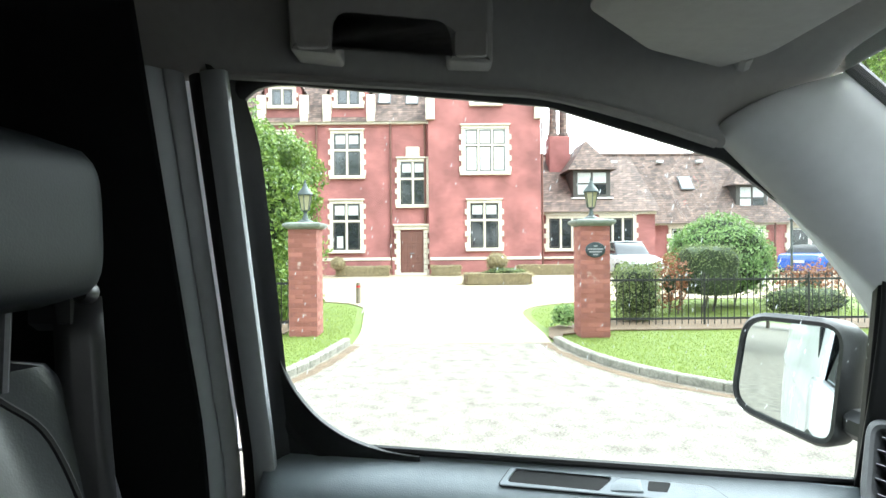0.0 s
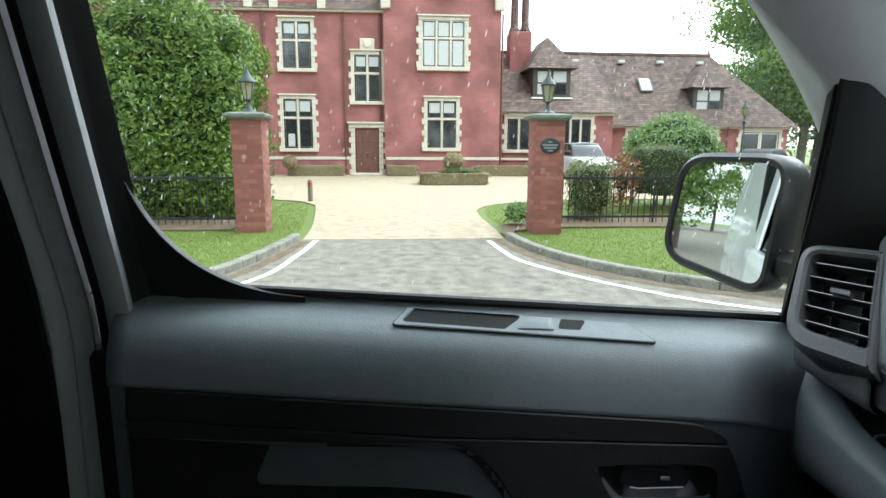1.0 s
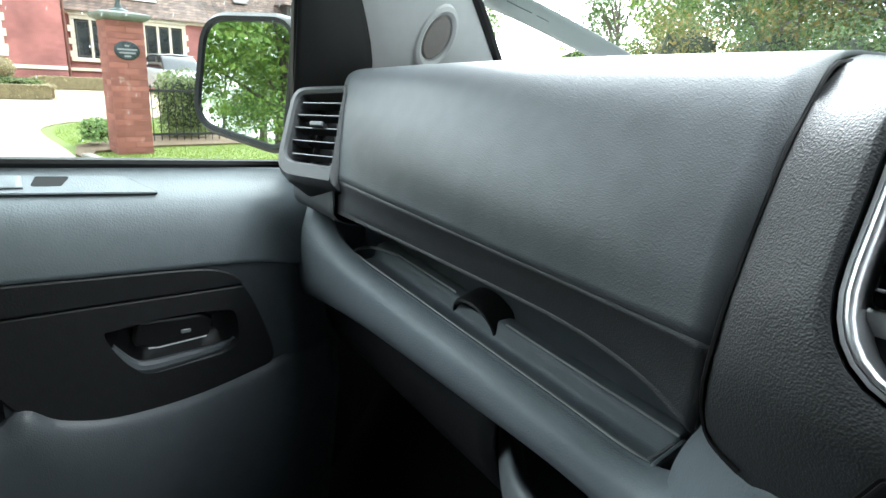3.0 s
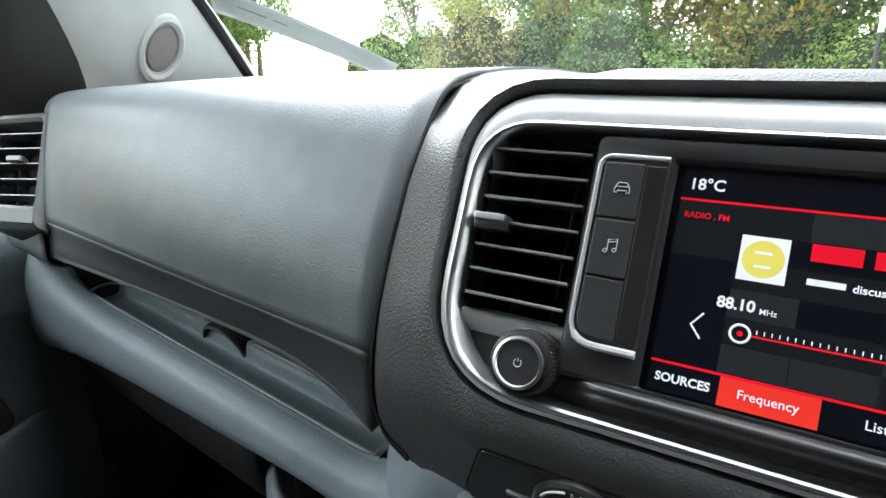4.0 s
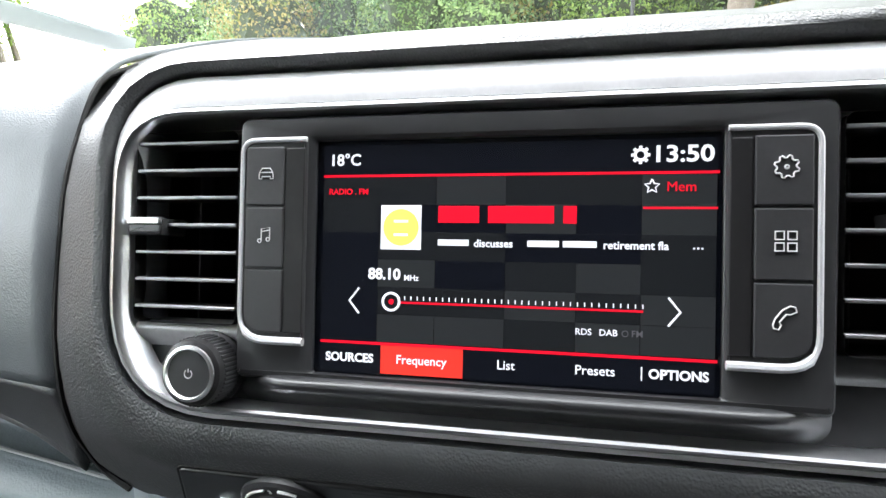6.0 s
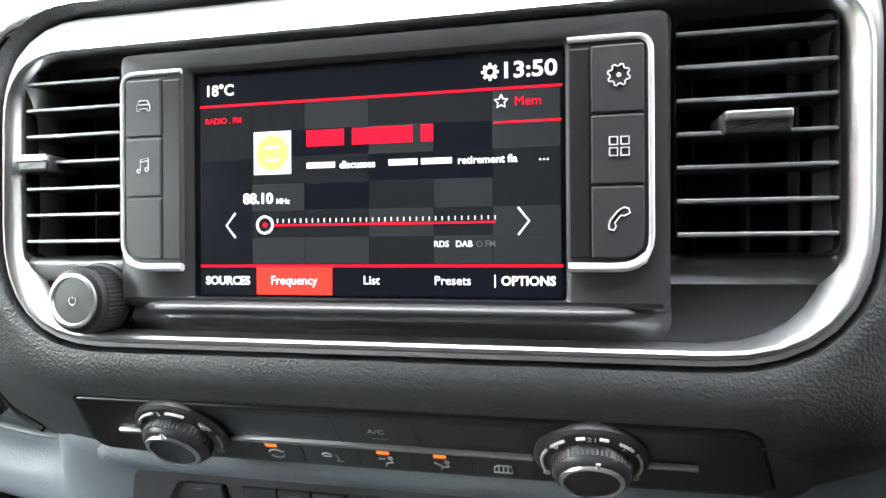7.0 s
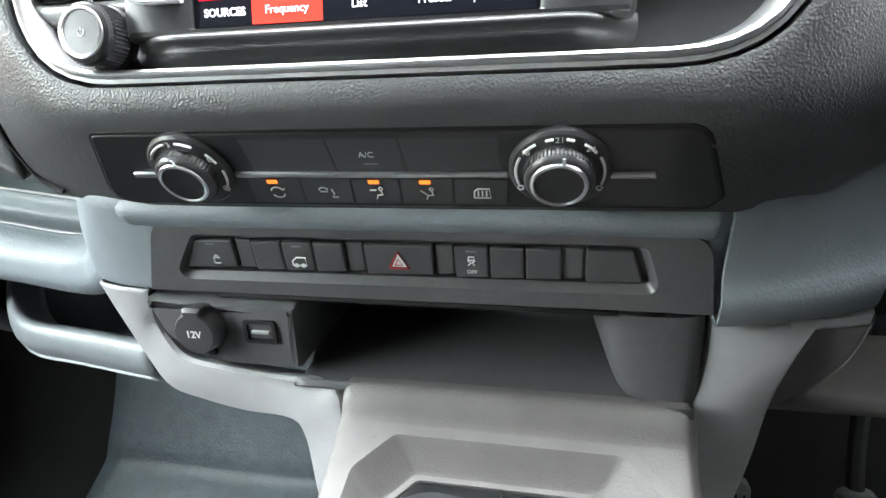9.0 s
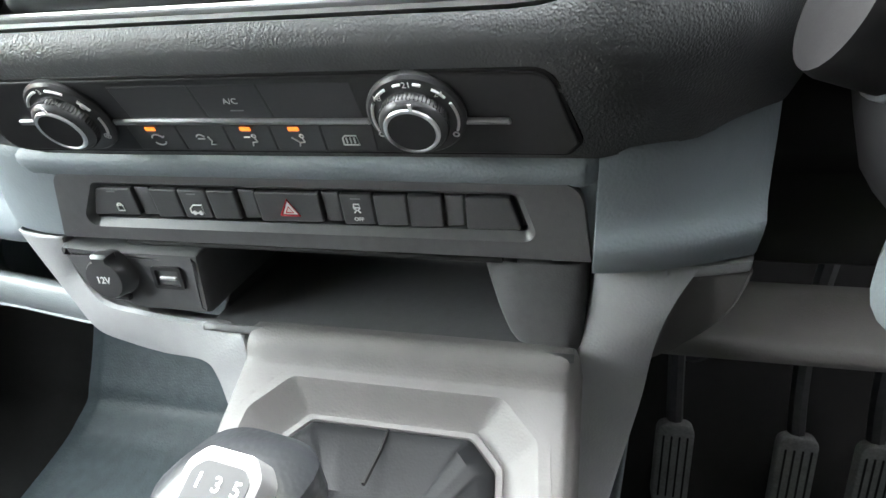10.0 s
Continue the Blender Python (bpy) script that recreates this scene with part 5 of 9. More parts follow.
def smooth_loop(pts, n):
    """A closed outline through pts, counter-clockwise."""
    q = [Vector((p.x, p.y)) for p in cr([(a, b, 0) for a, b in pts], n, True)]
    return q if sum(a.x * b.y - b.x * a.y for a, b in zip(q, q[1:] + q[:1])) > 0 else q[::-1]


cup = smooth_loop([(-0.166, 0.958), (-0.158, 0.934), (-0.141, 0.908), (-0.122, 0.895), (-0.078, 0.897), (-0.034, 0.902), (-0.018, 0.914), (-0.016, 0.940), (-0.024, 0.961), (-0.060, 0.966), (-0.110, 0.966), (-0.150, 0.962)], 48)
arch_line = [(-0.745, 0.986), (-0.60, 0.984), (-0.497, 0.983), (-0.40, 0.985), (-0.352, 0.985), (-0.318, 0.974), (-0.293, 0.950), (-0.270, 0.915), (-0.252, 0.884)]
arch_top = [Vector((p.x, p.y)) for p in cr([(a, b, 0) for a, b in arch_line], 40)]
hollow = (arch_top + [Vector(p) for p in ((-0.258, 0.871), (-0.275, 0.862), (-0.32, 0.858), (-0.51, 0.857), (-0.745, 0.858))])[::-1]

bm = bmesh.new()
rows = []
for y in np.linspace(-0.765, 0.14, 116):
    t = top(y) + 0.006
    rows.append([card(y, z, -0.003 - 0.9 * max(0.0, y - 0.055) ** 1.4) for z in np.linspace(t, 0.56, 60)])
grid(bm, rows)
bmesh.ops.delete(bm, geom=[f for f in bm.faces if inside(f.calc_center_median().yz, inset(hollow, 0.004)) or inside(f.calc_center_median().yz, inset(cup, -0.006))], context="FACES")
part("door_card", bm, M_DOORLOW, door, "slate grey door card")
# dark upper card with the door pull let into it
right_edge = [Vector((p.x, p.y)) for p in cr([(-0.008, 0.9885, 0), (0.004, 0.965, 0), (0.016, 0.932, 0), (0.0255, 0.900, 0), (0.027, 0.882, 0), (0.018, 0.8715, 0), (-0.015, 0.862, 0), (-0.060, 0.853, 0), (-0.105, 0.8485, 0), (-0.150, 0.8465, 0), (-0.182, 0.8485, 0), (-0.215, 0.861, 0), (-0.236, 0.874, 0), (-0.249, 0.885, 0)], 50)]
low_seam = [Vector((y, interp(y, [-0.745, -0.495, -0.376, -0.19, -0.007], [1.0105, 0.999, 0.9925, 0.9915, 0.9895]))) for y in np.linspace(-0.745, -0.012, 24)]
shape = (low_seam + right_edge + arch_top[::-1][1:])[::-1]
part("upper_card", panel(shape, [cup[::-1]], 0.0025), M_DOORBLACK, door, "grained black door card round the pull", smooth=False)
bm = bmesh.new()
rings(bm, [[card(p.x, p.y + dz, o) for p in inset(cup, d)] for d, o, dz in ((0.0, -0.001, 0.0), (0.004, -0.006, 0.0), (0.009, -0.016, 0.0), (0.015, -0.024, 0.002), (0.022, -0.027, 0.004))], False, True)
part("door_pull", bm, M_BLACK, door, "scooped dark door pull")
# lip in paler plastic than the cup, painting its bright lower edge
lp = cr([card(y, z, o) for y, z, o in ((-0.158, 0.936, -0.006), (-0.142, 0.912, -0.007), (-0.124, 0.9015, -0.008), (-0.08, 0.9025, -0.009), (-0.038, 0.9075, -0.008), (-0.021, 0.918, -0.006))], 30)
part("pull_lip", tube(lp, [0.002 + 0.0065 * math.sin(math.pi * min(1.0, (i + 3) / 30)) ** 0.6 for i in range(30)], 10), M_DOORLOW, door, "rounded lip under the door pull, paled as a highlight")
# arched hollow above the pocket, the pocket and its rim
bm = bmesh.new()
grid(bm, [[card(p.x, p.y, o) for p in q] for q, o in ((hollow, -0.002), (inset(hollow, 0.004), -0.005), (inset(hollow, 0.012), -0.014), (inset(hollow, 0.016), -0.016))], True)
part("hollow_rim", bm, M_DOORBLACK, door)
mouth = [Vector((p.x, p.y)) for p in cr([(-0.745, 0.918, 0), (-0.60, 0.915, 0), (-0.504, 0.914, 0), (-0.42, 0.914, 0), (-0.34, 0.908, 0), (-0.262, 0.889, 0)], 24)]
bm = bmesh.new()
rows = []
for y in np.linspace(-0.744, -0.268, 40):
    z0 = interp(y, [p.x for p in mouth], [p.y for p in mouth])
    z1 = max(z0 + 0.001, interp(y, [p.x for p in arch_top], [p.y for p in arch_top]) - 0.008)
    rows.append([card(y, z0 + 0.002, -0.034), card(y, z0, -0.018), card(y, z0 + 0.0015, -0.0135)] + [card(y, z0 + (z1 - z0) * t, -0.0125 - 0.0025 * t) for t in (0.15, 0.4, 0.7, 1.0)])
grid(bm, rows)
part("pocket_panel", bm, M_DOORLOW, door, "slate grey arched panel over the pocket")
# black slab close behind the opening paints the pocket's shade
part("door_pocket", plate([Vector((p.x, p.y)) for p in inset(hollow, 0.001)], Matrix(((0, 0, 1, -0.875 + 0.088 - 0.05), (1, 0, 0, 0), (0, 1, 0, 0), (0, 0, 0, 1))), -0.06, -0.022, 0.001), M_VOID, door, "door pocket filled with black as its shade")
# raised trim strip with seams
tr_o = [Vector((y, interp(y, [-0.745, -0.491, -0.331, -0.07], [1.0525, 1.0395, 1.0325, 1.0205]))) for y in np.linspace(-0.742, -0.075, 20)]
tr_e = [Vector((p.x, p.y)) for p in cr([(-0.070, 1.0200, 0), (-0.048, 1.0175, 0), (-0.028, 1.0105, 0), (-0.014, 1.0000, 0), (-0.009, 0.9920, 0)], 14)]
poly = (tr_o + tr_e + [p + Vector((0, 0.0016)) for p in low_seam[::-1]])[::-1]
part("trim_strip", panel(poly, [], 0.0035), M_DOORBLACK, door, "grained dark trim strip", smooth=False)
# lower panel: its top edge peaks beside the pocket and follows the dark card
rows = []
for y in (-0.745, -0.6, -0.45, -0.33, -0.29, -0.268, -0.252, -0.240, -0.222, -0.20, -0.17, -0.13, -0.08, -0.03, 0.015, 0.05, 0.09, 0.12):
    z = interp(y, [-0.745, -0.507, -0.33, -0.29, -0.268, -0.252, -0.240, -0.222, -0.20, -0.17, -0.13, -0.08, -0.03, 0.015, 0.05, 0.12], [0.860, 0.860, 0.860, 0.863, 0.871, 0.8845, 0.8835, 0.868, 0.858, 0.8505, 0.8485, 0.8515, 0.8600, 0.8710, 0.878, 0.884])
    x = -0.875 + 0.1 * y
    k = interp(y, [0.03, 0.12], [0.0, 0.03])
    d = interp(y, [-0.33, -0.25, -0.17], [0.0, 0.5, 1.0])
    rows.append([(x + 0.060 - k, y, z - 0.004), (x + 0.086 - k, y, z), (x + 0.0925 - k, y, z - 0.002), (x + 0.0975 - k + 0.004 * (1 - d), y, z - 0.009), (x + 0.102 - k + 0.006 * (1 - d), y, z - 0.026), (x + 0.106 - k, y, z - 0.06), (x + 0.102 - k, y, z - 0.13), (x + 0.085 - k, y, z - 0.21), (x + 0.06 - k, y, z - 0.33)])
part("lower_panel", loft(rows, 70, 30), M_DOORLOW, door, "slate grey lower door panel", solid=0.003)
# inner release lever
lf = frame_of((*card(-0.088, 0.941, -0.014),), (0.1, 1, -0.03), (0.0, 0.03, 1))
lev = part("release_lever", plate(rpoly([(-0.046, -0.012), (-0.020, -0.019), (0.040, -0.014), (0.044, 0.008), (0.030, 0.017), (-0.040, 0.018)], 0.007, 5), lf, -0.010, 0.006, 0.004), M_BLACK, door, "black inner release lever")
part("lever_edge", tube([lf @ Vector((u, v, 0.0045)) for u, v in ((-0.030, -0.0175), (-0.018, -0.0182), (0.010, -0.0160), (0.036, -0.0138))], 0.0011, 6), M_PALE_SHEEN, lev)
# small chrome patch added as the lever's glint
part("lever_shine", plate(rrect(0.012, -0.002, 0.012, 0.005, 0.002, 4), lf, 0.0, 0.0075, 0.001), M_CHROME, lev, "chrome patch as a glint on the lever")
# window switch plate
SW = frame_of((-0.8765, -0.25, belt(-0.25) - 0.0095), (0.10, 1, -0.047), (-1, 0.10, 0.50))
po_ = rpoly([(-0.166, -0.026), (0.170, -0.031), (0.137, 0.0025), (-0.147, 0.0080)], [0.005, 0.004, 0.010, 0.004], 5, 6)
well = rpoly([(-0.153, -0.0185), (-0.022, -0.0220), (0.004, 0.0045), (-0.138, 0.0062)], [0.004, 0.006, 0.006, 0.004], 5, 6)
bm = bmesh.new()
edges = []
for q, d in ((po_, 1), (well, -1)):
    vs = grid(bm, [lay(inset(q, e * d), SW, w) for e, w in ((0.0, -0.014 if d < 0 else -0.004), (0.0, 0.0018), (0.0012, 0.0030))], True)[-1]
    edges += [bm.edges.get((a, b)) for a, b in zip(vs, vs[1:] + vs[:1])]
bmesh.ops.triangle_fill(bm, use_beauty=True, edges=edges)
sw = part("switch_plate", bm, M_GREY, door, "long door switch plate")
# shallow black sheet paints the shade of the recess
part("plate_recess", plate(inset(well, -0.001), SW, -0.006, 0.0008, 0.0002), M_VOID, sw, "black sheet as the shade in the finger recess")
bm = bmesh.new()
tube(lay(po_, SW, 0.0008) + [SW @ Vector((po_[0].x, po_[0].y, 0.0008))], 0.0011, 6, bm)
part("plate_gap", bm, M_VOID, sw)
bm = bmesh.new()
loft([[SW @ Vector((u, v, 0.0032 + h)) for u, v, h in row] for row in (((-0.019, -0.0225, -0.004), (0.00, -0.022, 0.0), (0.040, -0.0205, 0.0006)), ((-0.010, -0.009, -0.004), (0.006, -0.009, 0.001), (0.040, -0.009, 0.0010)), ((0.004, 0.003, -0.004), (0.016, 0.002, 0.0), (0.040, 0.0012, 0.0004)))], 10, 12, bm=bm)
part("plate_dish", bm, M_GREY, sw, solid=0.001)
part("switch_well", plate(rpoly([(0.046, -0.0165), (0.074, -0.0165), (0.084, 0.0010), (0.052, 0.0012)], 0.003, 3), SW, 0.0, 0.0034, 0.0003), M_VOID, sw)
# pale matt colour stands in for the bright reflection of a chrome switch
part("window_switch", block((0.053, -0.0075, 0.0048), (0.019, 0.0135, 0.005), 0.002, m=SW @ Matrix.Rotation(radians(14), 4, "Y")), M_MARK, sw, "window switch, paled for its chrome shine")

# window opening: glass, seal, frame
win = rpoly([(-0.735, 1.145), (0.100, 1.118), (0.070, 1.425), (-0.14, 1.575), (-0.36, 1.645), (-0.772, 1.690)], [0.14, 0.002, 0.03, 0.10, 0.10, 0.07], 8, 8)
part("window_pane", plate(inset(win, -0.006), Matrix(((0, 0, 1, 0), (1, 0, 0, 0), (0, 1, 0, 0), (0, 0, 0, 1))), 0, 0.004, 0.0002), M_GLASS, door, "clear side window pane")
pane = door.children[-1]
for v in pane.data.vertices:
    v.co.x += gx(v.co.y, v.co.z)
pane.visible_shadow = False


def wring(d, o):
    return [Vector((gx(p.x, p.y) + o, p.x, p.y)) for p in inset(win, -d)]


bm = bmesh.new()
rings(bm, [wring(0.0, -0.004), wring(-0.001, 0.006), wring(0.004, 0.012), wring(0.012, 0.014), wring(0.020, 0.011), wring(0.024, 0.004)])
part("window_seal", bm, M_RUBBER, door, "black rubber window seal")
bm = bmesh.new()
wr = [wring(d, o) for d, o in ((0.018, 0.010), (0.024, 0.020), (0.036, 0.026), (0.042, 0.018))]
keep = [i for i, p in enumerate(win) if p.x > -0.33 and p.y > 1.43]
grid(bm, [[r_[i] for r_ in wr] for i in keep])
part("window_frame", bm, M_BLACK, door, "black door frame along the pillar")
bm = bmesh.new()
rows = []
for z in np.linspace(1.10, 1.70, 14):
    y0 = -0.738 - 0.012 * (z - 1.145) / 0.545 - (0.02 if z > 1.6 else 0.0) * (z - 1.6) / 0.1
    rows.append([(gx(y0, z) + o, y0 - d, z) for d, o in ((-0.012, 0.006), (-0.004, 0.014), (0.004, 0.018), (0.012, 0.026), (0.018, 0.036), (0.021, 0.028))])
grid(bm, rows)
part("window_frame", bm, M_BLACK, door, "black door frame behind the seal")
# black corner fillers at the belt
fill = [Vector((-0.80, 1.13)), Vector((-0.53, 1.13))] + [Vector((p.x, p.y)) for p in cr([(-0.53, 1.150, 0), (-0.58, 1.157, 0), (-0.63, 1.173, 0), (-0.675, 1.202, 0), (-0.708, 1.240, 0), (-0.730, 1.285, 0), (-0.742, 1.34, 0)], 30)] + [Vector((-0.80, 1.36))]
bm = plate(fill, Matrix(((0, 0, 1, 0), (1, 0, 0, 0), (0, 1, 0, 0), (0, 0, 0, 1))), 0, 0.012, 0.002)
cf_ = part("corner_filler", bm, M_RUBBER, door, "black corner filler")
for v in cf_.data.vertices:
    v.co.x += gx(v.co.y, v.co.z)
part("belt_seal", tube([(gx(y, belt(y)) + 0.002, y, belt(y) + 0.0055) for y in np.linspace(-0.70, 0.10, 20)], 0.0065, 8), M_RUBBER, door, "black belt line seal")
# front sail panel between glass and pillar
bm = bmesh.new()
zs = (1.10, 1.2, 1.27, 1.34, 1.40, 1.445)
loft([[(gx(y, z) + o, y, z) for z, y in zip(zs, ys_)] for o, ys_ in ((0.010, (0.092, 0.088, 0.085, 0.080, 0.074, 0.066)), (0.018, (0.128, 0.126, 0.124, 0.116, 0.102, 0.082)), (0.016, (0.195, 0.195, 0.190, 0.162, 0.128, 0.096)))], 14, 16, bm=bm)
part("sail_panel", bm, M_RUBBER, door, "black sail panel in front of the window", solid=0.004)

# ---- wing mirror ----
mirror = thing("wing_mirror", "black van wing mirror with spotted glass", "mirror", (-1.09, 0.16, 1.22))
MI = frame_of((-1.086, 0.132, 1.224), (0.864, 0.503, 0.03), (-0.04, 0.055, 1))
mo = rpoly([(-0.106, -0.070), (0.082, -0.112), (0.100, 0.105), (-0.082, 0.110)], [0.055, 0.035, 0.045, 0.055], 8, 6)
bm = bmesh.new()
rings(bm, [lay(inset(mo, 0.010), MI, -0.004), lay(inset(mo, 0.008), MI, 0.004), lay(inset(mo, 0.001), MI, 0.006), lay(inset(mo, -0.006), MI, -0.004), lay([p * 1.04 + Vector((0.008, 0)) for p in mo], MI, -0.04), lay([p * 0.92 + Vector((0.012, 0)) for p in mo], MI, -0.08), lay([p * 0.5 + Vector((0.016, 0)) for p in mo], MI, -0.10)], False, True)
for nm, b, m_ in (("mirror_case", bm, M_MIRRORCASE), ("mirror_glass", plate(inset(mo, 0.009), MI, -0.006, 0.0, 0.0005), M_MIRROR)):
    o = part(nm, b, m_, None)
    o.parent, o.matrix_parent_inverse = mirror, Matrix.Translation((1.09, -0.16, -1.22))
o = part("mirror_arm", block((-0.955, 0.205, 1.165), (0.12, 0.06, 0.05), 0.02), M_MIRRORCASE, None)
o.parent, o.matrix_parent_inverse = mirror, Matrix.Translation((1.09, -0.16, -1.22))

# ---- pillars, roof lining, bulkhead ----
def pil(t):
    """Points across the windscreen pillar at t from its foot (0) to its head (1)."""
    foot = [(-0.905, 0.212, 1.24), (-0.868, 0.216, 1.255), (-0.838, 0.246, 1.262), (-0.824, 0.31, 1.266), (-0.820, 0.39, 1.268), (-0.828, 0.46, 1.27), (-0.86, 0.52, 1.275)]
    head = [(-0.745, -0.165, 1.605), (-0.715, -0.160, 1.616), (-0.694, -0.138, 1.630), (-0.684, -0.105, 1.643), (-0.680, -0.07, 1.652), (-0.686, -0.045, 1.660), (-0.705, -0.03, 1.672)]
    return [Vector(a).lerp(Vector(b), t) + Vector((0.012 * math.sin(math.pi * t), 0.02 * math.sin(math.pi * t), 0)) for a, b in zip(foot, head)]


pillar = thing("windscreen_pillar", "pale grey windscreen pillar trim with round tweeter grille", "pillar trim", kind="structure")
part("pillar_trim", loft([pil(t) for t in (-0.12, 0, 0.25, 0.5, 0.75, 1.0)], 30, 26), M_PILLAR, pillar, solid=0.004)
bm = bmesh.new()
tube([pil(t)[5] + Vector((0.0, 0.012, 0.004)) for t in np.linspace(-0.1, 1.05, 14)], 0.009, 8, bm)
part("screen_edge_seal", bm, M_RUBBER, pillar)
TW = frame_of((-0.7985, 0.300, 1.3085), (0.045, 0.997, -0.1), (0.445, 0.07, 0.895))
tw = part("tweeter_surround", turned([(0.050, -0.004), (0.048, 0.004), (0.042, 0.006), (0.036, 0.003), (0.034, -0.002)], TW @ Matrix.Diagonal((0.66, 1.0, 1, 1)), 36, cap1=False), M_PILLAR, pillar)
part("tweeter_grille", turned([(0.034, -0.001), (0.030, 0.003), (0.0, 0.004)], TW @ Matrix.Diagonal((0.66, 1.0, 1, 1)), 36), mat("warm_grey_grille", (0.25, 0.225, 0.21), 0.8, var=0.1, scale=60, bump=0.5, bscale=900), pillar, "perforated tweeter grille")

# roof lining: from the window head up and over
rows = []
for y, h in ((-1.0, 1.69), (-0.80, 1.695), (-0.60, 1.678), (-0.45, 1.664), (-0.36, 1.654), (-0.25, 1.624), (-0.16, 1.594), (-0.11, 1.590)):
    x = gx(y, h) + 0.016
    s = interp(y, [-0.2, -0.11], [0.0, 1.0])
    rows.append([(x - 0.012, y, h - 0.003), (x + 0.004, y, h + 0.002), (x + 0.020, y, h + 0.016), (x + 0.040, y, h + 0.05), (x + 0.075, y + 0.02 * s, h + 0.105 - 0.03 * s), (x + 0.16, y + 0.03 * s, h + 0.15 - 0.06 * s), (x + 0.30, y + 0.03 * s, h + 0.165 - 0.07 * s), (0.2, y + 0.03 * s, 1.85 - 0.09 * s), (0.9, y + 0.03 * s, 1.85 - 0.09 * s)])
rows.append([(-0.768, -0.095, 1.556), (-0.757, -0.092, 1.570), (-0.742, -0.086, 1.592), (-0.722, -0.074, 1.622), (-0.697, -0.058, 1.655), (-0.64, -0.05, 1.69), (-0.50, -0.045, 1.71), (0.2, -0.04, 1.73), (0.9, -0.04, 1.73)])
lining = part("ceiling", loft(rows, 40, 46), M_LINER, None, solid=0.006)
tagged(lining, "grey felt roof lining of the van cab", "roof lining", kind="structure")
bm = bmesh.new()
tube(cr([(gx(y, h) + 0.022, y, h + 0.000) for y, h in ((-0.80, 1.693), (-0.60, 1.676), (-0.45, 1.662), (-0.36, 1.652), (-0.25, 1.622), (-0.16, 1.592))], 30), 0.006, 8, bm)
o = part("trim", bm, M_LINER)
tagged(o, "pale piping along the door opening", "trim", kind="structure")
# windscreen header
rows = [[(x, -0.13, 1.80), (x, -0.09, 1.755), (x, -0.055, 1.722), (x, -0.045, 1.712), (x, -0.035, 1.730), (x, -0.03, 1.80)] for x in (-0.70, 0.0, 0.9)]
rows[0] = [(p[0], p[1], p[2] - 0.05) for p in rows[0]]
o = part("ceiling", loft(rows, 12, 16), M_LINER, None, solid=0.004)
tagged(o, "grey lining over the windscreen", "roof lining", kind="structure")

handle = thing("grab_handle", "grey moulded grab handle over the passenger door", "grab handle", (-0.70, -0.55, 1.71))
hq = rpoly([(-0.668, 1.785), (-0.668, 1.696), (-0.612, 1.690), (-0.609, 1.729), (-0.491, 1.718), (-0.487, 1.682), (-0.434, 1.679), (-0.434, 1.785)], [0.01, 0.006, 0.006, 0.012, 0.012, 0.006, 0.006, 0.01], 4, 2)
bm = plate(hq, frame_of((-0.715, 0, 0.0), (0, 1, 0), (0.0, 0, 1)), -0.03, 0.016, 0.007)
for v in bm.verts:
    v.co.x += 0.2 * (v.co.z - 1.72)
o = part("handle_bar", bm, M_LINER)
o.parent, o.matrix_parent_inverse = handle, Matrix.Translation((0.70, 0.55, -1.71))
for y, z in ((-0.640, 1.700), (-0.460, 1.689)):
    o = part("end_cover", plate(rrect(y, z + 0.012, 0.038, 0.030, 0.006, 4), frame_of((-0.7025, 0, 0.0), (0, 1, 0), (0.0, 0, 1)), -0.006, 0.0025, 0.002), M_LINER)
    o.parent, o.matrix_parent_inverse = handle, Matrix.Translation((0.70, 0.55, -1.71))

visor = thing("sun_visor", "grey padded sun visor folded up to the roof", "sun visor", (-0.45, -0.25, 1.70))
VF = frame_of((0, 0, 1.672), (1, 0, 0.0), (0.0, 1, -0.03))
vo = rpoly([(-0.545, -0.366), (-0.28, -0.366), (-0.26, -0.145), (-0.640, -0.148), (-0.697, -0.180), (-0.645, -0.277)], [0.03, 0.03, 0.03, 0.02, 0.02, 0.06], 7, 4)
bm = bmesh.new()
rings(bm, [lay(inset(vo, 0.012), VF, 0.012), lay(vo, VF, 0.006), lay(vo, VF, -0.006), lay(inset(vo, 0.012), VF, -0.012)], True, True)
o = part("visor_pad", bm, M_LINER)
o.parent, o.matrix_parent_inverse = visor, Matrix.Translation((0.45, 0.25, -1.70))
o = part("visor_hinge", tube(cr([(-0.655, -0.17, 1.672), (-0.69, -0.155, 1.672), (-0.715, -0.150, 1.672)], 8), 0.009, 8), M_LINER)
o.parent, o.matrix_parent_inverse = visor, Matrix.Translation((0.45, 0.25, -1.70))

# B pillar: door edge strip, dark gap, pale seal strip, trim
bp = thing("door_pillar", "dark door pillar trim with pale seals and belt slider", "pillar trim", kind="structure")
def ribbon(y0, y1, o0, o1, material, name, label="", z0=0.56, z1=1.69, bend=0.0):
    """An upright ribbon that follows the door's lean, from y0 to y1 at the belt."""
    rows = []
    for t in np.linspace(0, 1, 9):
        z = z0 + (z1 - z0) * t
        lean = -0.012 * max(0, (z - 1.15) / 0.5) - 0.03 * max(0, (z - 1.52) / 0.15) ** 2 * (1 if bend else 0)
        inn = 0.27 * (max(z, 1.13) - 1.13)
        a, b = y0 + lean, y1 + lean
        X = -0.875 + inn
        rows.append([(X + 0.1 * a + o0 - 0.01, a, z), (X + 0.1 * a + o0, a + 0.002, z), (X + 0.1 * (a + b) / 2 + (o0 + o1) / 2 + 0.004, (a + b) / 2, z), (X + 0.1 * b + o1, b - 0.002, z), (X + 0.1 * b + o1 - 0.01, b, z)])
    return part(name, loft(rows, 24, 10), material, bp, label, solid=0.002)


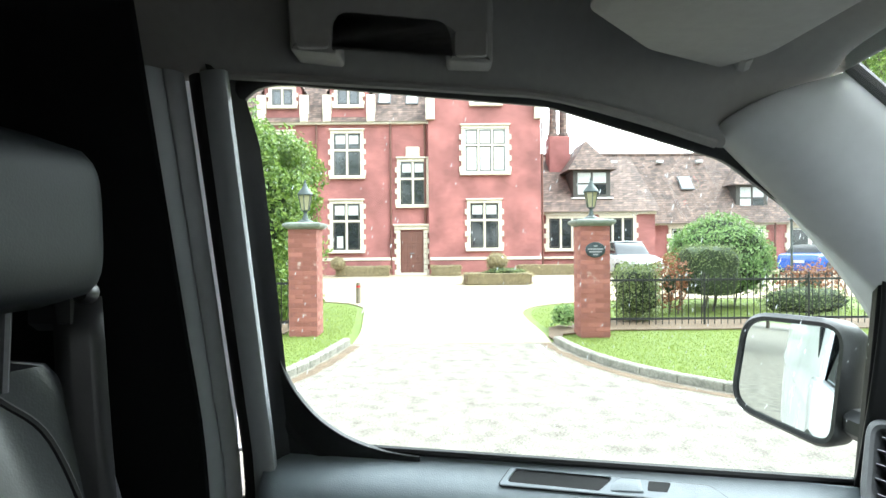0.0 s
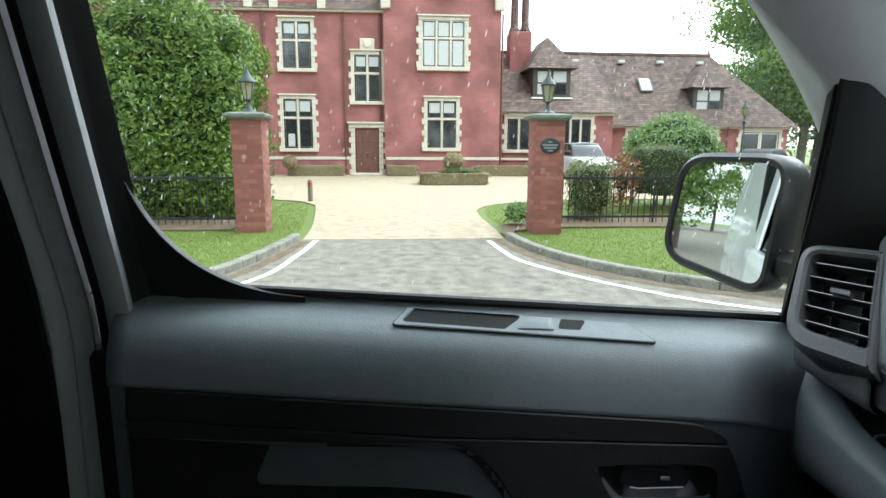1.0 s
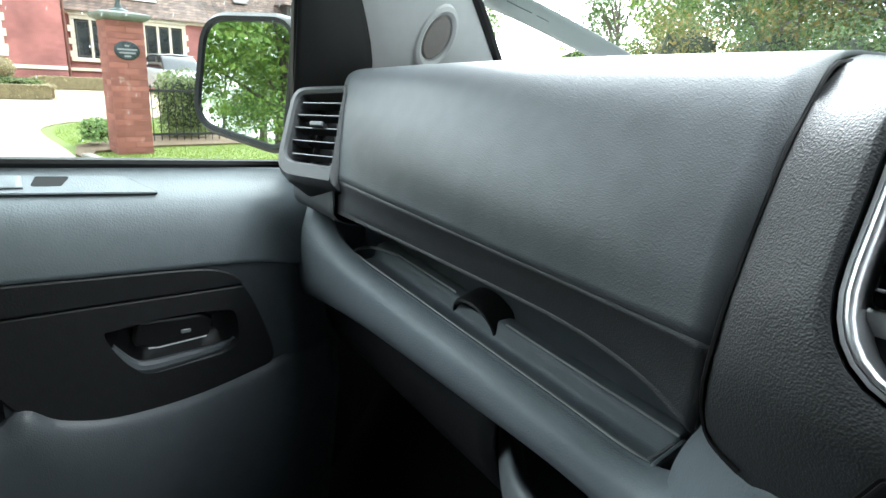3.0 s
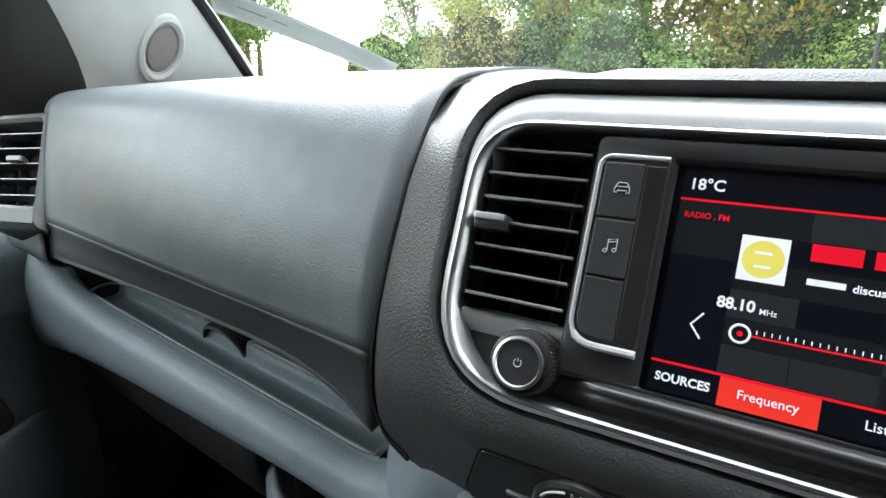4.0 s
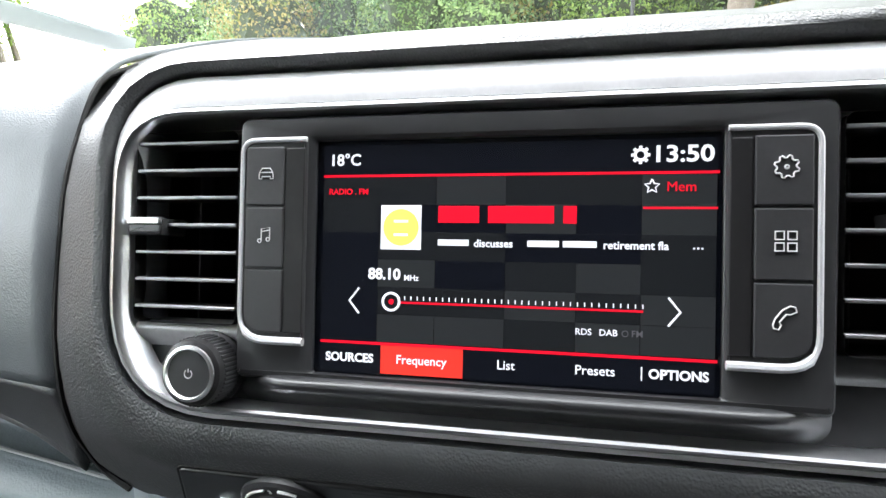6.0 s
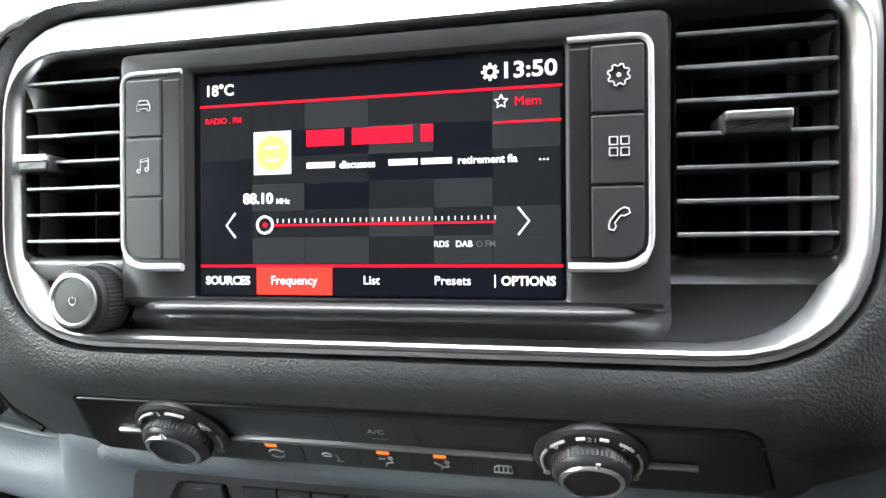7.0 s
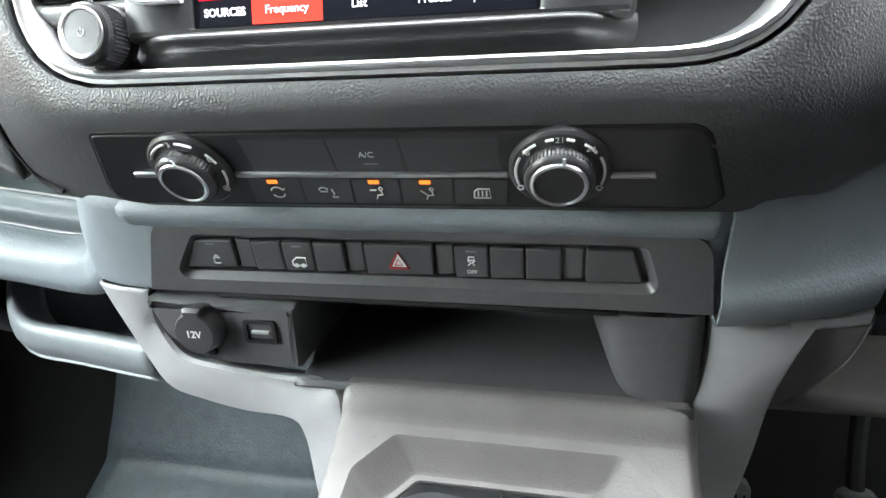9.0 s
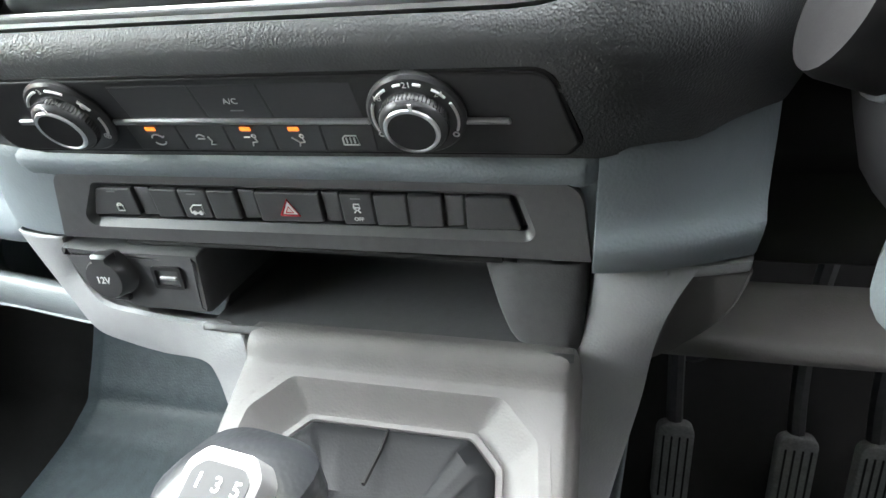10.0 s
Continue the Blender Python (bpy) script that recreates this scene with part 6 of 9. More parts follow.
ribbon(-0.783, -0.748, 0.040, 0.046, M_DOOREDGE, "door_edge", "pale painted door edge")
# black ribbon paints the shade in the gap
ribbon(-0.806, -0.783, 0.022, 0.036, M_VOID, "door_gap", "door edge gap filled with black as its shade")
ribbon(-0.823, -0.806, 0.058, 0.045, M_LIGHT, "body_seal", "grey body seal strip")
ribbon(-0.842, -0.823, 0.074, 0.060, M_DOOREDGE, "seal_lip", "pale soft seal lip")
# the near-black cover runs up over the lining to paint its shade
ribbon(-1.12, -0.842, 0.14, 0.085, M_SEATGREY, "pillar_cover", "dark pillar cover, its top standing in for shaded lining", 0.56, 1.84)
part("belt_slider", block((-0.655, -0.905, 1.46), (0.03, 0.05, 0.15), 0.012), M_BLACK, bp, "black belt slider")
part("belt_button", turned([(0.012, 0.0), (0.012, 0.010), (0.008, 0.016)], frame_of((-0.650, -0.868, 1.425), (0, 1, 0), (0, 0, 1)), 16), M_BLACK, bp)
bm = bmesh.new()
loft([[(-0.64, -0.90, 1.42), (-0.63, -0.885, 1.2), (-0.62, -0.86, 1.0), (-0.60, -0.84, 0.7)], [(-0.66, -0.86, 1.42), (-0.65, -0.84, 1.2), (-0.64, -0.81, 1.0), (-0.62, -0.79, 0.7)]], 4, 14, bm=bm)
part("seat_belt", bm, M_BLACK, bp, "black seat belt webbing", solid=0.0015)

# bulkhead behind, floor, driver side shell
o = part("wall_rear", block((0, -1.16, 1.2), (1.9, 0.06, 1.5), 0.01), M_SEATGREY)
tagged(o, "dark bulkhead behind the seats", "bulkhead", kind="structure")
o = part("floor", block((0.0, -0.2, 0.495), (1.9, 2.0, 0.05), 0.01), M_CARPET)
tagged(o, "black carpeted cab floor", "floor", kind="structure")
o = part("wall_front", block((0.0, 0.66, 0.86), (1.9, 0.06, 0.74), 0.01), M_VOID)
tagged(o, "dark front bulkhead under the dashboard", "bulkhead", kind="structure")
# unseen walls; the upper rear one covers the driver's window to block light
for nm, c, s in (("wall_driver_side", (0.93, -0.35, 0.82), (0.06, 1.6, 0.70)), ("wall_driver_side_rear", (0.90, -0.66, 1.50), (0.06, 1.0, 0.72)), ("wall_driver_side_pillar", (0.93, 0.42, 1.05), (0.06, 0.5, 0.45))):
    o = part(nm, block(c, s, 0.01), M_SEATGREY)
    tagged(o, "unseen dark wall closing off the driver side", "door", kind="structure")
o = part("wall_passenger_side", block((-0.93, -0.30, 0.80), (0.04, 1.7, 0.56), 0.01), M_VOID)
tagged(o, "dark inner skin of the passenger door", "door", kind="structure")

# rubber mat with raised edge
rows = []
for x in (-0.548, -0.45, -0.35, -0.12, -0.063):
    rows.append([(x, -0.6, 0.525), (x, 0.02, 0.528), (x, 0.16, 0.545), (x, 0.20, 0.575), (x, 0.26, 0.65), (x, 0.34, 0.78)])
o = part("floor_mat", loft(rows, 16, 30), M_MAT, None, solid=0.006)
tagged(o, "blue-grey rubber mat in the passenger footwell", "floor mat")
rows = [[(x, -0.6, 0.522), (x, 0.02, 0.525), (x, 0.16, 0.541), (x, 0.20, 0.571), (x, 0.26, 0.646), (x, 0.34, 0.776)] for x in (-0.90, -0.70, -0.53)]
o = part("floor_carpet", loft(rows, 6, 20), M_CARPET, None, solid=0.004)
tagged(o, "black carpet beside the passenger mat", "carpet")
rows = [[(x, -0.6, 0.524), (x, 0.1, 0.526), (x, 0.28, 0.545), (x, 0.36, 0.66), (x, 0.42, 0.8)] for x in (0.18, 0.5, 0.88)]
o = part("floor_carpet", loft(rows, 6, 16), M_CARPET, None, solid=0.004)
tagged(o, "black carpet in the driver footwell", "carpet")

# ---- driver side: knee bar, column, stalk, pedals ----
bm = bmesh.new()
rows = []
for x in (0.19, 0.22, 0.30, 0.45, 0.85):
    rows.append([(x, 0.09, 0.924), (x, 0.045, 0.920), (x, 0.036, 0.916), (x, 0.036, 0.908), (x, 0.046, 0.902), (x, 0.10, 0.898)])
loft(rows, 14, 18, bm=bm)
knee = part("knee_bar", bm, M_TAUPE, dash, "grey knee bar under the steering column", solid=0.003)
bm = bmesh.new()
loft([[(x, 0.095 + o, z) for z, o in ((1.07, 0.0), (1.02, 0.02), (0.98, 0.05), (0.94, 0.0))] for x in (0.245, 0.30, 0.9)], 8, 10, bm=bm)
part("column_backing", bm, M_VOID, dash, solid=0.004)

column = thing("steering_column", "dark steering column shroud with grey adjusting lever", "steering column", (0.36, -0.02, 1.06))
bm = bmesh.new()
rows = []
for y, s in ((0.12, 0.75), (0.06, 0.9), (0.0, 1.0), (-0.06, 1.02), (-0.12, 0.95), (-0.135, 0.5)):
    loop = rrect(0.385 + 0.05 * (1 - s), 1.115, 0.24 * s, 0.16 * s, 0.06 * s, 6, 3)
    rows.append([Vector((p.x, y, p.y - 0.12 * y)) for p in loop])
rings(bm, rows, True, True)
o1 = part("column_shroud", bm, M_BLACK, None, "dark two piece shroud")
bm = bmesh.new()
rings(bm, [lay(rrect(0, 0, 0.085 * s, 0.115 * s, 0.03 * s, 6), frame_of((0.330, -0.02, 1.045), (0.85, -0.5, 0), (0.1, 0.2, 1)), w) for s, w in ((0.6, -0.035), (0.95, -0.02), (1.0, 0.0), (0.97, 0.018), (0.6, 0.03))], True, True)
o2 = part("column_lever", bm, M_GREY, None, "slate grey adjusting lever")
bm = turned([(0.004, -0.115), (0.012, -0.115), (0.020, -0.08), (0.0225, -0.03), (0.0225, -0.004), (0.021, 0.0), (0.0, 0.002)], frame_of((0.228, -0.050, 1.143), (0, -1, 0.0), (0.30, 0.0, 0.95)), 28)
o3 = part("wiper_stalk", bm, M_STALK, None, "black wiper stalk with printed symbols")
bm = turned([(0.0228, -0.026), (0.0240, -0.025), (0.0240, -0.022), (0.0228, -0.021)], frame_of((0.228, -0.050, 1.143), (0, -1, 0.0), (0.30, 0.0, 0.95)), 28, cap1=False)
o4 = part("stalk_ring", bm, M_CHROME, o3, "bright stalk ring")
for o in (o1, o2, o3):
    o.parent, o.matrix_parent_inverse = column, Matrix.Translation((-0.36, 0.02, -1.06))
bm = bmesh.new()
for k in range(3):
    block((0.246 + k * 0.010, -0.073, 1.152 - k * 0.001), (0.006, 0.001, 0.006 if k != 1 else 0.010), 0.0003, bm)
part("stalk_symbol", bm, M_MARK, o3)

def pedal(x, name, label, wide=0.040):
    p = thing(name, label, "pedal", (x, 0.18, 0.55), "foot pedals")
    f = frame_of((x, 0.180, 0.575), (1, 0, 0), (0, 0.35, 1))
    q = rrect(0, 0, wide, 0.112, 0.014, 5, 2)
    for nm, b, m_ in (("pedal_pad", plate(q, f, -0.010, 0.004, 0.003), M_PEDAL), ("pedal_arm", tube(cr([(x, 0.195, 0.60), (x - 0.004, 0.23, 0.68), (x - 0.012, 0.24, 0.78), (x - 0.015, 0.24, 0.90)], 14), 0.009, 8), M_STEEL)):
        o = part(nm, b, m_)
        o.parent, o.matrix_parent_inverse = p, Matrix.Translation((-x, -0.18, -0.55))
    for k in range(4):
        o = part("pad_groove", plate(rrect(-wide * 0.32 + k * wide * 0.213, 0, 0.0022, 0.082, 0.001, 3), f, 0.002, 0.0046, 0.0003), M_VOID)
        o.parent, o.matrix_parent_inverse = p, Matrix.Translation((-x, -0.18, -0.55))
    return p


pedal(0.277, "clutch_pedal", "worn grey ribbed rubber clutch pedal")
pedal(0.402, "brake_pedal", "worn grey ribbed rubber brake pedal")
pedal(0.478, "accelerator_pedal", "worn grey ribbed rubber accelerator pedal", 0.036)
pipe = part("heater_pipe", tube(cr([(0.24, 0.27, 0.70), (0.29, 0.25, 0.685), (0.305, 0.25, 0.715), (0.26, 0.27, 0.745), (0.34, 0.27, 0.75)], 24), 0.008, 8), M_STEEL)
tagged(pipe, "bent dark metal pipe behind the pedals", "pipe")

# ---- seat ----
seat = thing("passenger_seat", "dark passenger seat with leather bolster and head rest", "seat", (-0.45, -0.95, 0.55))
bm = bmesh.new()
rows = []
for z, hw, y0, d in ((0.80, 0.24, -0.80, 0.16), (0.95, 0.25, -0.82, 0.17), (1.10, 0.245, -0.85, 0.16), (1.22, 0.235, -0.88, 0.14), (1.31, 0.205, -0.905, 0.11), (1.355, 0.165, -0.92, 0.085), (1.372, 0.10, -0.935, 0.05)):
    loop = []
    for a in np.linspace(0, 2 * math.pi, 36, endpoint=False):
        c, s = math.cos(a), math.sin(a)
        x = hw * math.copysign(abs(c) ** 0.6, c)
        bol = 0.045 * max(0, (abs(x) / hw - 0.55) / 0.45) * (1 if s > 0 else 0)
        loop.append(Vector((-0.465 + x, y0 - d / 2 + d * 0.5 * math.copysign(abs(s) ** 0.5, s) + bol, z)))
    rows.append(loop)
rings(bm, [cr(r, 60, True) for r in rows], True, True)
o1 = part("backrest", bm, M_LEATHER, None, "black leather backrest with raised bolster")
bm = bmesh.new()
rows = []
for t in np.linspace(-1, 1, 17):
    k = (1 - abs(t) ** 4.5) ** 0.35
    z = 1.4965 + 0.0815 * t
    rows.append([Vector((p.x, -0.89 + p.y, z)) for p in rrect(-0.52, 0, 0.262 * (0.55 + 0.45 * k) - 0.006 * t, 0.10 * max(0.25, k), 0.034 * max(0.3, k), 8, 4)])
rings(bm, rows, True, True)
o2 = part("head_rest", bm, M_HEADREST, None, "dark teal leather head rest")
o3, o6 = [part("head_rest_post", tube([(x, -0.90, 1.34), (x, -0.895, 1.43)], 0.006, 8), M_STEEL, None) for x in (-0.57, -0.47)]
bm = bmesh.new()
tube(cr([(-0.345, -0.775, 0.80), (-0.345, -0.79, 1.0), (-0.355, -0.815, 1.18), (-0.38, -0.84, 1.30), (-0.42, -0.86, 1.352)], 30), 0.003, 6, bm)
tube(cr([(-0.585, -0.775, 0.80), (-0.585, -0.79, 1.0), (-0.575, -0.815, 1.18), (-0.55, -0.84, 1.30), (-0.51, -0.86, 1.352)], 30), 0.003, 6, bm)
o4 = part("seat_piping", bm, M_VOID, None)
bm = block((-0.465, -0.56, 0.72), (0.48, 0.52, 0.18), 0.05)
o5 = part("seat_cushion", bm, M_SEATGREY, None)
for o in (o1, o2, o3, o4, o5, o6):
    o.parent, o.matrix_parent_inverse = seat, Matrix.Translation((0.45, 0.95, -0.55))

# ---- windscreen and sheet of paper on the dashboard ----
bm = bmesh.new()
rows = []
for t in (0, 0.25, 0.5, 0.75, 1.0):
    e = Vector((-0.845, 0.50, 1.262)).lerp(Vector((-0.69, -0.05, 1.665)), t)
    m_ = Vector((0.0, 0.80, 1.245)).lerp(Vector((0.0, -0.03, 1.73)), t)
    rows.append([e, Vector((-0.45, m_.y - 0.10, 0.25 * e.z + 0.75 * m_.z)), m_, Vector((0.45, m_.y - 0.10, 0.25 * e.z + 0.75 * m_.z)), Vector((-e.x, e.y, e.z))])
loft(rows, 14, 28, bm=bm)
ws = part("windscreen", bm, M_GLASS)
tagged(ws, "clear curved windscreen with rain spots", "windscreen", kind="structure")
ws.visible_shadow = False
bm = bmesh.new()
pc = [Vector(p) for p in ((-0.754, 0.350, 1.395), (-0.813, 0.406, 1.366), (-0.706, 0.709, 1.264), (-0.647, 0.653, 1.290))]
rows = []
for t in np.linspace(0, 1, 9):
    a, b = pc[0].lerp(pc[3], t), pc[1].lerp(pc[2], t)
    rows.append([a.lerp(b, s) + Vector((0, 0, 0.004 * math.sin(math.pi * t))) for s in np.linspace(0, 1, 6)])
grid(bm, rows)
sheet = part("paper_sheet", bm, M_PAPER, None, solid=0.0004)
tagged(sheet, "white paper sheet leaning between dashboard and pillar", "paper")
pn = (pc[3] - pc[0]).cross(pc[1] - pc[0]).normalized()
bm = bmesh.new()
for k, (t0, t1) in enumerate(((0.12, 0.26), (0.29, 0.36))):
    tube([pc[0].lerp(pc[3], t) .lerp(pc[1].lerp(pc[2], t), 0.45) + Vector((0, 0, 0.004 * math.sin(math.pi * t))) - pn * 0.0006 * (1 if pn.y > 0 else -1) for t in (t0, t1)], 0.0009, 5, bm)
part("print_line", bm, M_MARKDIM, sheet)

# ---- van body seen from outside and in the mirror ----
van = thing("van_body", "white van side and roof, rain wet", "van", kind="structure")
rows = []
for y in (-0.82, -1.2, -2.0, -3.2, -4.3, -4.45):
    t = 0.06 if y < -4.4 else 0.0
    rows.append([(-0.90 + t, y, 0.30), (-0.955 + t, y, 0.42), (-0.97 + t, y, 0.70), (-0.965 + t, y, 0.98), (-0.975 + t, y, 1.02), (-0.955 + t, y, 1.15), (-0.90 + t, y, 1.55), (-0.83 + t, y, 1.78), (-0.70 + t, y, 1.90), (-0.3, y, 1.94), (0.3, y, 1.94), (0.70, y, 1.90), (0.83, y, 1.78), (0.90, y, 1.55)])
part("side_panel", loft(rows, 20, 60), M_BODY, van, "white load area side", solid=0.004)
rows = []
for y in (-0.84, -0.5, -0.2, 0.0):
    rows.append([(-0.86, y, 1.700), (-0.80, y, 1.80), (-0.68, y, 1.885), (-0.3, y, 1.92), (0.3, y, 1.92), (0.68, y, 1.885), (0.84, y, 1.78)])
rows[-1] = [(p[0] * 0.9, -0.05, p[2] - 0.06 - 0.02 * abs(p[0])) for p in rows[-1]]
part("cab_roof", loft(rows, 10, 30), M_BODY, van, "white cab roof", solid=0.004)
rows = []
for y in (-0.82, -0.5, -0.2, 0.1, 0.3):
    rows.append([(-0.885 + 0.08 * y, y, belt(y) - 0.012), (-0.925 + 0.08 * y, y, belt(y) - 0.02), (-0.945 + 0.06 * y, y, 0.95), (-0.95 + 0.06 * y, y, 0.7), (-0.93 + 0.06 * y, y, 0.42), (-0.90, y, 0.3)])
part("door_skin", loft(rows, 16, 24), M_BODY, van, "white door skin", solid=0.004)
part("door_handle", block((-0.985, -0.70, 0.985), (0.03, 0.16, 0.035), 0.012), M_BLACK, van, "black outer door handle")
part("fuel_flap", block((-0.972, -1.05, 0.90), (0.01, 0.16, 0.16), 0.02), M_BODY, van)

# ---- outside materials ----
M_ASPHALT = mat("wet_asphalt", (0.195, 0.176, 0.145), 0.85, var=0.60, scale=6.0, bump=0.9, bscale=130, spec=0.2, detail=8)
M_GRAVEL = mat("pale_gravel", (0.355, 0.288, 0.200), 0.9, var=0.45, scale=5.0, bump=0.8, bscale=90, detail=9)
M_LAWN = mat("lawn_green", (0.135, 0.180, 0.036), 0.9, var=0.3, scale=1.6, bump=0.6, bscale=60, col2=(0.095, 0.135, 0.026), detail=8)
M_BLADE = mat("grass_blades", (0.12, 0.24, 0.03), 0.8, var=0.3, scale=2.0)
M_SOIL = mat("brown_soil", (0.13, 0.09, 0.055), 0.95, var=0.4, scale=4, bump=0.6, bscale=50)
M_KERB = mat("weathered_concrete_kerb", (0.215, 0.205, 0.170), 0.9, var=0.45, scale=4, bump=0.4, bscale=120)
M_PAINT = mat("worn_white_line_paint", (0.72, 0.72, 0.68), 0.7, var=0.12, scale=6)
M_STONE = mat("cream_stone", (0.53, 0.48, 0.395), 0.8, var=0.18, scale=2.5, bump=0.3, bscale=30)
M_LEAD = mat("dark_lead", (0.12, 0.12, 0.125), 0.6, var=0.15, scale=3)
M_DOORWOOD = mat("dark_oak_door", (0.115, 0.045, 0.032), 0.5, var=0.25, scale=4, bump=0.3, bscale=30)
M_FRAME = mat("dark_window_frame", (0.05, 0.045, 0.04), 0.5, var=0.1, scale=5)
M_WFRAME = mat("white_window_frame", (0.7, 0.69, 0.66), 0.5, var=0.06, scale=5)
M_PANE = mat("dark_window_glass", (0.02, 0.023, 0.026), 0.06, var=0.3, scale=0.6, spec=0.8)
M_CURTAIN = mat("pale_net_curtain", (0.42, 0.43, 0.42), 0.8, var=0.12, scale=6)
M_BLIND = mat("white_blind", (0.46, 0.47, 0.46), 0.7, var=0.05, scale=3)
M_IRON = mat("black_iron_railing", (0.015, 0.016, 0.016), 0.5, var=0.2, scale=20)
M_LAMP = mat("verdigris_lamp_metal", (0.055, 0.068, 0.066), 0.5, 0.4, var=0.25, scale=15)
M_LAMPGLASS = mat("amber_lamp_glass", (0.30, 0.28, 0.17), 0.15, var=0.2, scale=12, spec=0.6)
M_CAPSTONE = mat("mossy_cap_stone", (0.17, 0.185, 0.16), 0.8, var=0.3, scale=6, bump=0.4, bscale=60)
M_PLAQUE = mat("dark_plaque", (0.02, 0.03, 0.035), 0.35, var=0.1, scale=10)
M_TIMBER = mat("weathered_timber", (0.20, 0.17, 0.13), 0.9, var=0.3, scale=12, bump=0.4, bscale=80)
M_BLUE = mat("blue_car_paint", (0.012, 0.07, 0.36), 0.25, var=0.05, scale=3, coat=0.8)
M_SILVERCAR = mat("silver_blue_car_paint", (0.42, 0.48, 0.53), 0.25, 0.3, var=0.04, scale=3, coat=0.6)
M_PALECAR = mat("pale_car_paint", (0.55, 0.58, 0.60), 0.25, 0.2, var=0.04, scale=3, coat=0.6)
M_TYRE = mat("tyre_rubber", (0.02, 0.02, 0.02), 0.8, var=0.2, scale=20)
M_RIM = mat("alloy_rim", (0.5, 0.5, 0.52), 0.3, 0.9, var=0.05, scale=20)
M_TAIL = mat("red_lamp_lens", (0.4, 0.02, 0.02), 0.2)
M_HEAD = mat("clear_lamp_lens", (0.7, 0.72, 0.75), 0.1)
M_BARK = mat("tree_bark", (0.12, 0.10, 0.08), 0.95, var=0.35, scale=6, bump=0.7, bscale=30)


def leaf_mat(name, lo, hi, rough=0.5):
    """Leaf colour that differs from leaf to leaf."""
    m = bpy.data.materials.new(name)
    m.use_nodes = True
    n, l = m.node_tree.nodes, m.node_tree.links
    b = n["Principled BSDF"]
    b.inputs["Roughness"].default_value = rough
    geo, mix = n.new("ShaderNodeNewGeometry"), n.new("ShaderNodeMix")
    mix.data_type = "RGBA"
    mix.inputs["A"].default_value, mix.inputs["B"].default_value = (*lo, 1), (*hi, 1)
    l.new(geo.outputs["Random Per Island"], mix.inputs["Factor"]), l.new(mix.outputs["Result"], b.inputs["Base Color"])
    tl, ms = n.new("ShaderNodeBsdfTranslucent"), n.new("ShaderNodeMixShader")
    l.new(mix.outputs["Result"], tl.inputs[0])
    ms.inputs[0].default_value = 0.3
    l.new(b.outputs[0], ms.inputs[1]), l.new(tl.outputs[0], ms.inputs[2]), l.new(ms.outputs[0], n["Material Output"].inputs[0])
    return m


L_LAUREL = leaf_mat("laurel_leaves", (0.055, 0.115, 0.016), (0.23, 0.33, 0.065), 0.38)
L_BUSH = leaf_mat("shrub_leaves", (0.09, 0.175, 0.05), (0.28, 0.40, 0.14))
L_BUSHDARK = leaf_mat("clipped_shrub_leaves", (0.085, 0.125, 0.04), (0.24, 0.28, 0.11))
L_TREE = leaf_mat("tree_leaves", (0.07, 0.15, 0.02), (0.22, 0.31, 0.055))
L_TREEDARK = leaf_mat("dark_tree_leaves", (0.04, 0.10, 0.02), (0.13, 0.20, 0.045))
L_AUTUMN = leaf_mat("turning_leaves", (0.10, 0.14, 0.02), (0.30, 0.22, 0.06))
L_RUSSET = leaf_mat("russet_leaves", (0.16, 0.06, 0.03), (0.30, 0.13, 0.06))
L_LAVENDER = leaf_mat("dry_lavender", (0.20, 0.16, 0.085), (0.42, 0.36, 0.20))


def leaves(points, size, seed, long=1.6):
    """One mesh of small bent leaves at the given points; each point is (place, outward)."""
    r = np.random.default_rng(seed)
    n = len(points)
    P = np.array([p for p, _ in points], float)
    N = np.array([q for _, q in points], float) + r.normal(0, 0.55, (n, 3))
    N /= np.linalg.norm(N, axis=1)[:, None] + 1e-9
    A = np.cross(N, r.normal(0, 1, (n, 3)))
    A /= np.linalg.norm(A, axis=1)[:, None] + 1e-9
    B = np.cross(N, A)
    s = size * r.uniform(0.6, 1.35, n)[:, None]
    v = np.stack([P - A * s * long / 2, P + B * s * 0.42 + N * s * 0.12, P + A * s * long / 2 - N * s * 0.15, P - B * s * 0.42 + N * s * 0.12], 1).reshape(-1, 3)
    f = np.arange(n * 4).reshape(n, 4)
    me = bpy.data.meshes.new("foliage")
    me.from_pydata(v.tolist(), [], np.concatenate([f[:, [0, 1, 2]], f[:, [0, 2, 3]]]).tolist())
    return me


def foliage(name, me, material, parent=None, label=""):
    me.materials.append(material)
    ob = new(name, me)
    if parent:
        ob.parent = parent
    if label:
        tagged(ob, label)
    return ob


def shell_points(n, c, rad, seed, rough=0.18, low=-1.0, box_=0.0):
    """Points near the surface of an uneven rounded body, with their outward ways."""
    r = np.random.default_rng(seed)
    out = []
    while len(out) < n:
        d = r.normal(0, 1, 3)
        d /= np.linalg.norm(d)
        if d[2] < low:
            continue
        e = d.copy()
        if box_:
            e = np.sign(d) * np.abs(d) ** box_
            e /= np.max(np.abs(e)) ** 0.6
        k = 1 + rough * noise.noise(Vector(d * 2.3) + Vector((seed, 0, 0))) + 0.5 * rough * noise.noise(Vector(d * 6.0) + Vector((0, seed, 0)))
        k *= 1 - 0.18 * abs(r.normal())
        out.append((np.array(c) + e * np.array(rad) * k, d))
    return out


# ---- ground, road, drive ----
o = part("ground", block((0, 0, -0.52), (1600, 1600, 1.0), 0.01), M_LAWN)
tagged(o, "green grass ground", "ground", kind="structure")


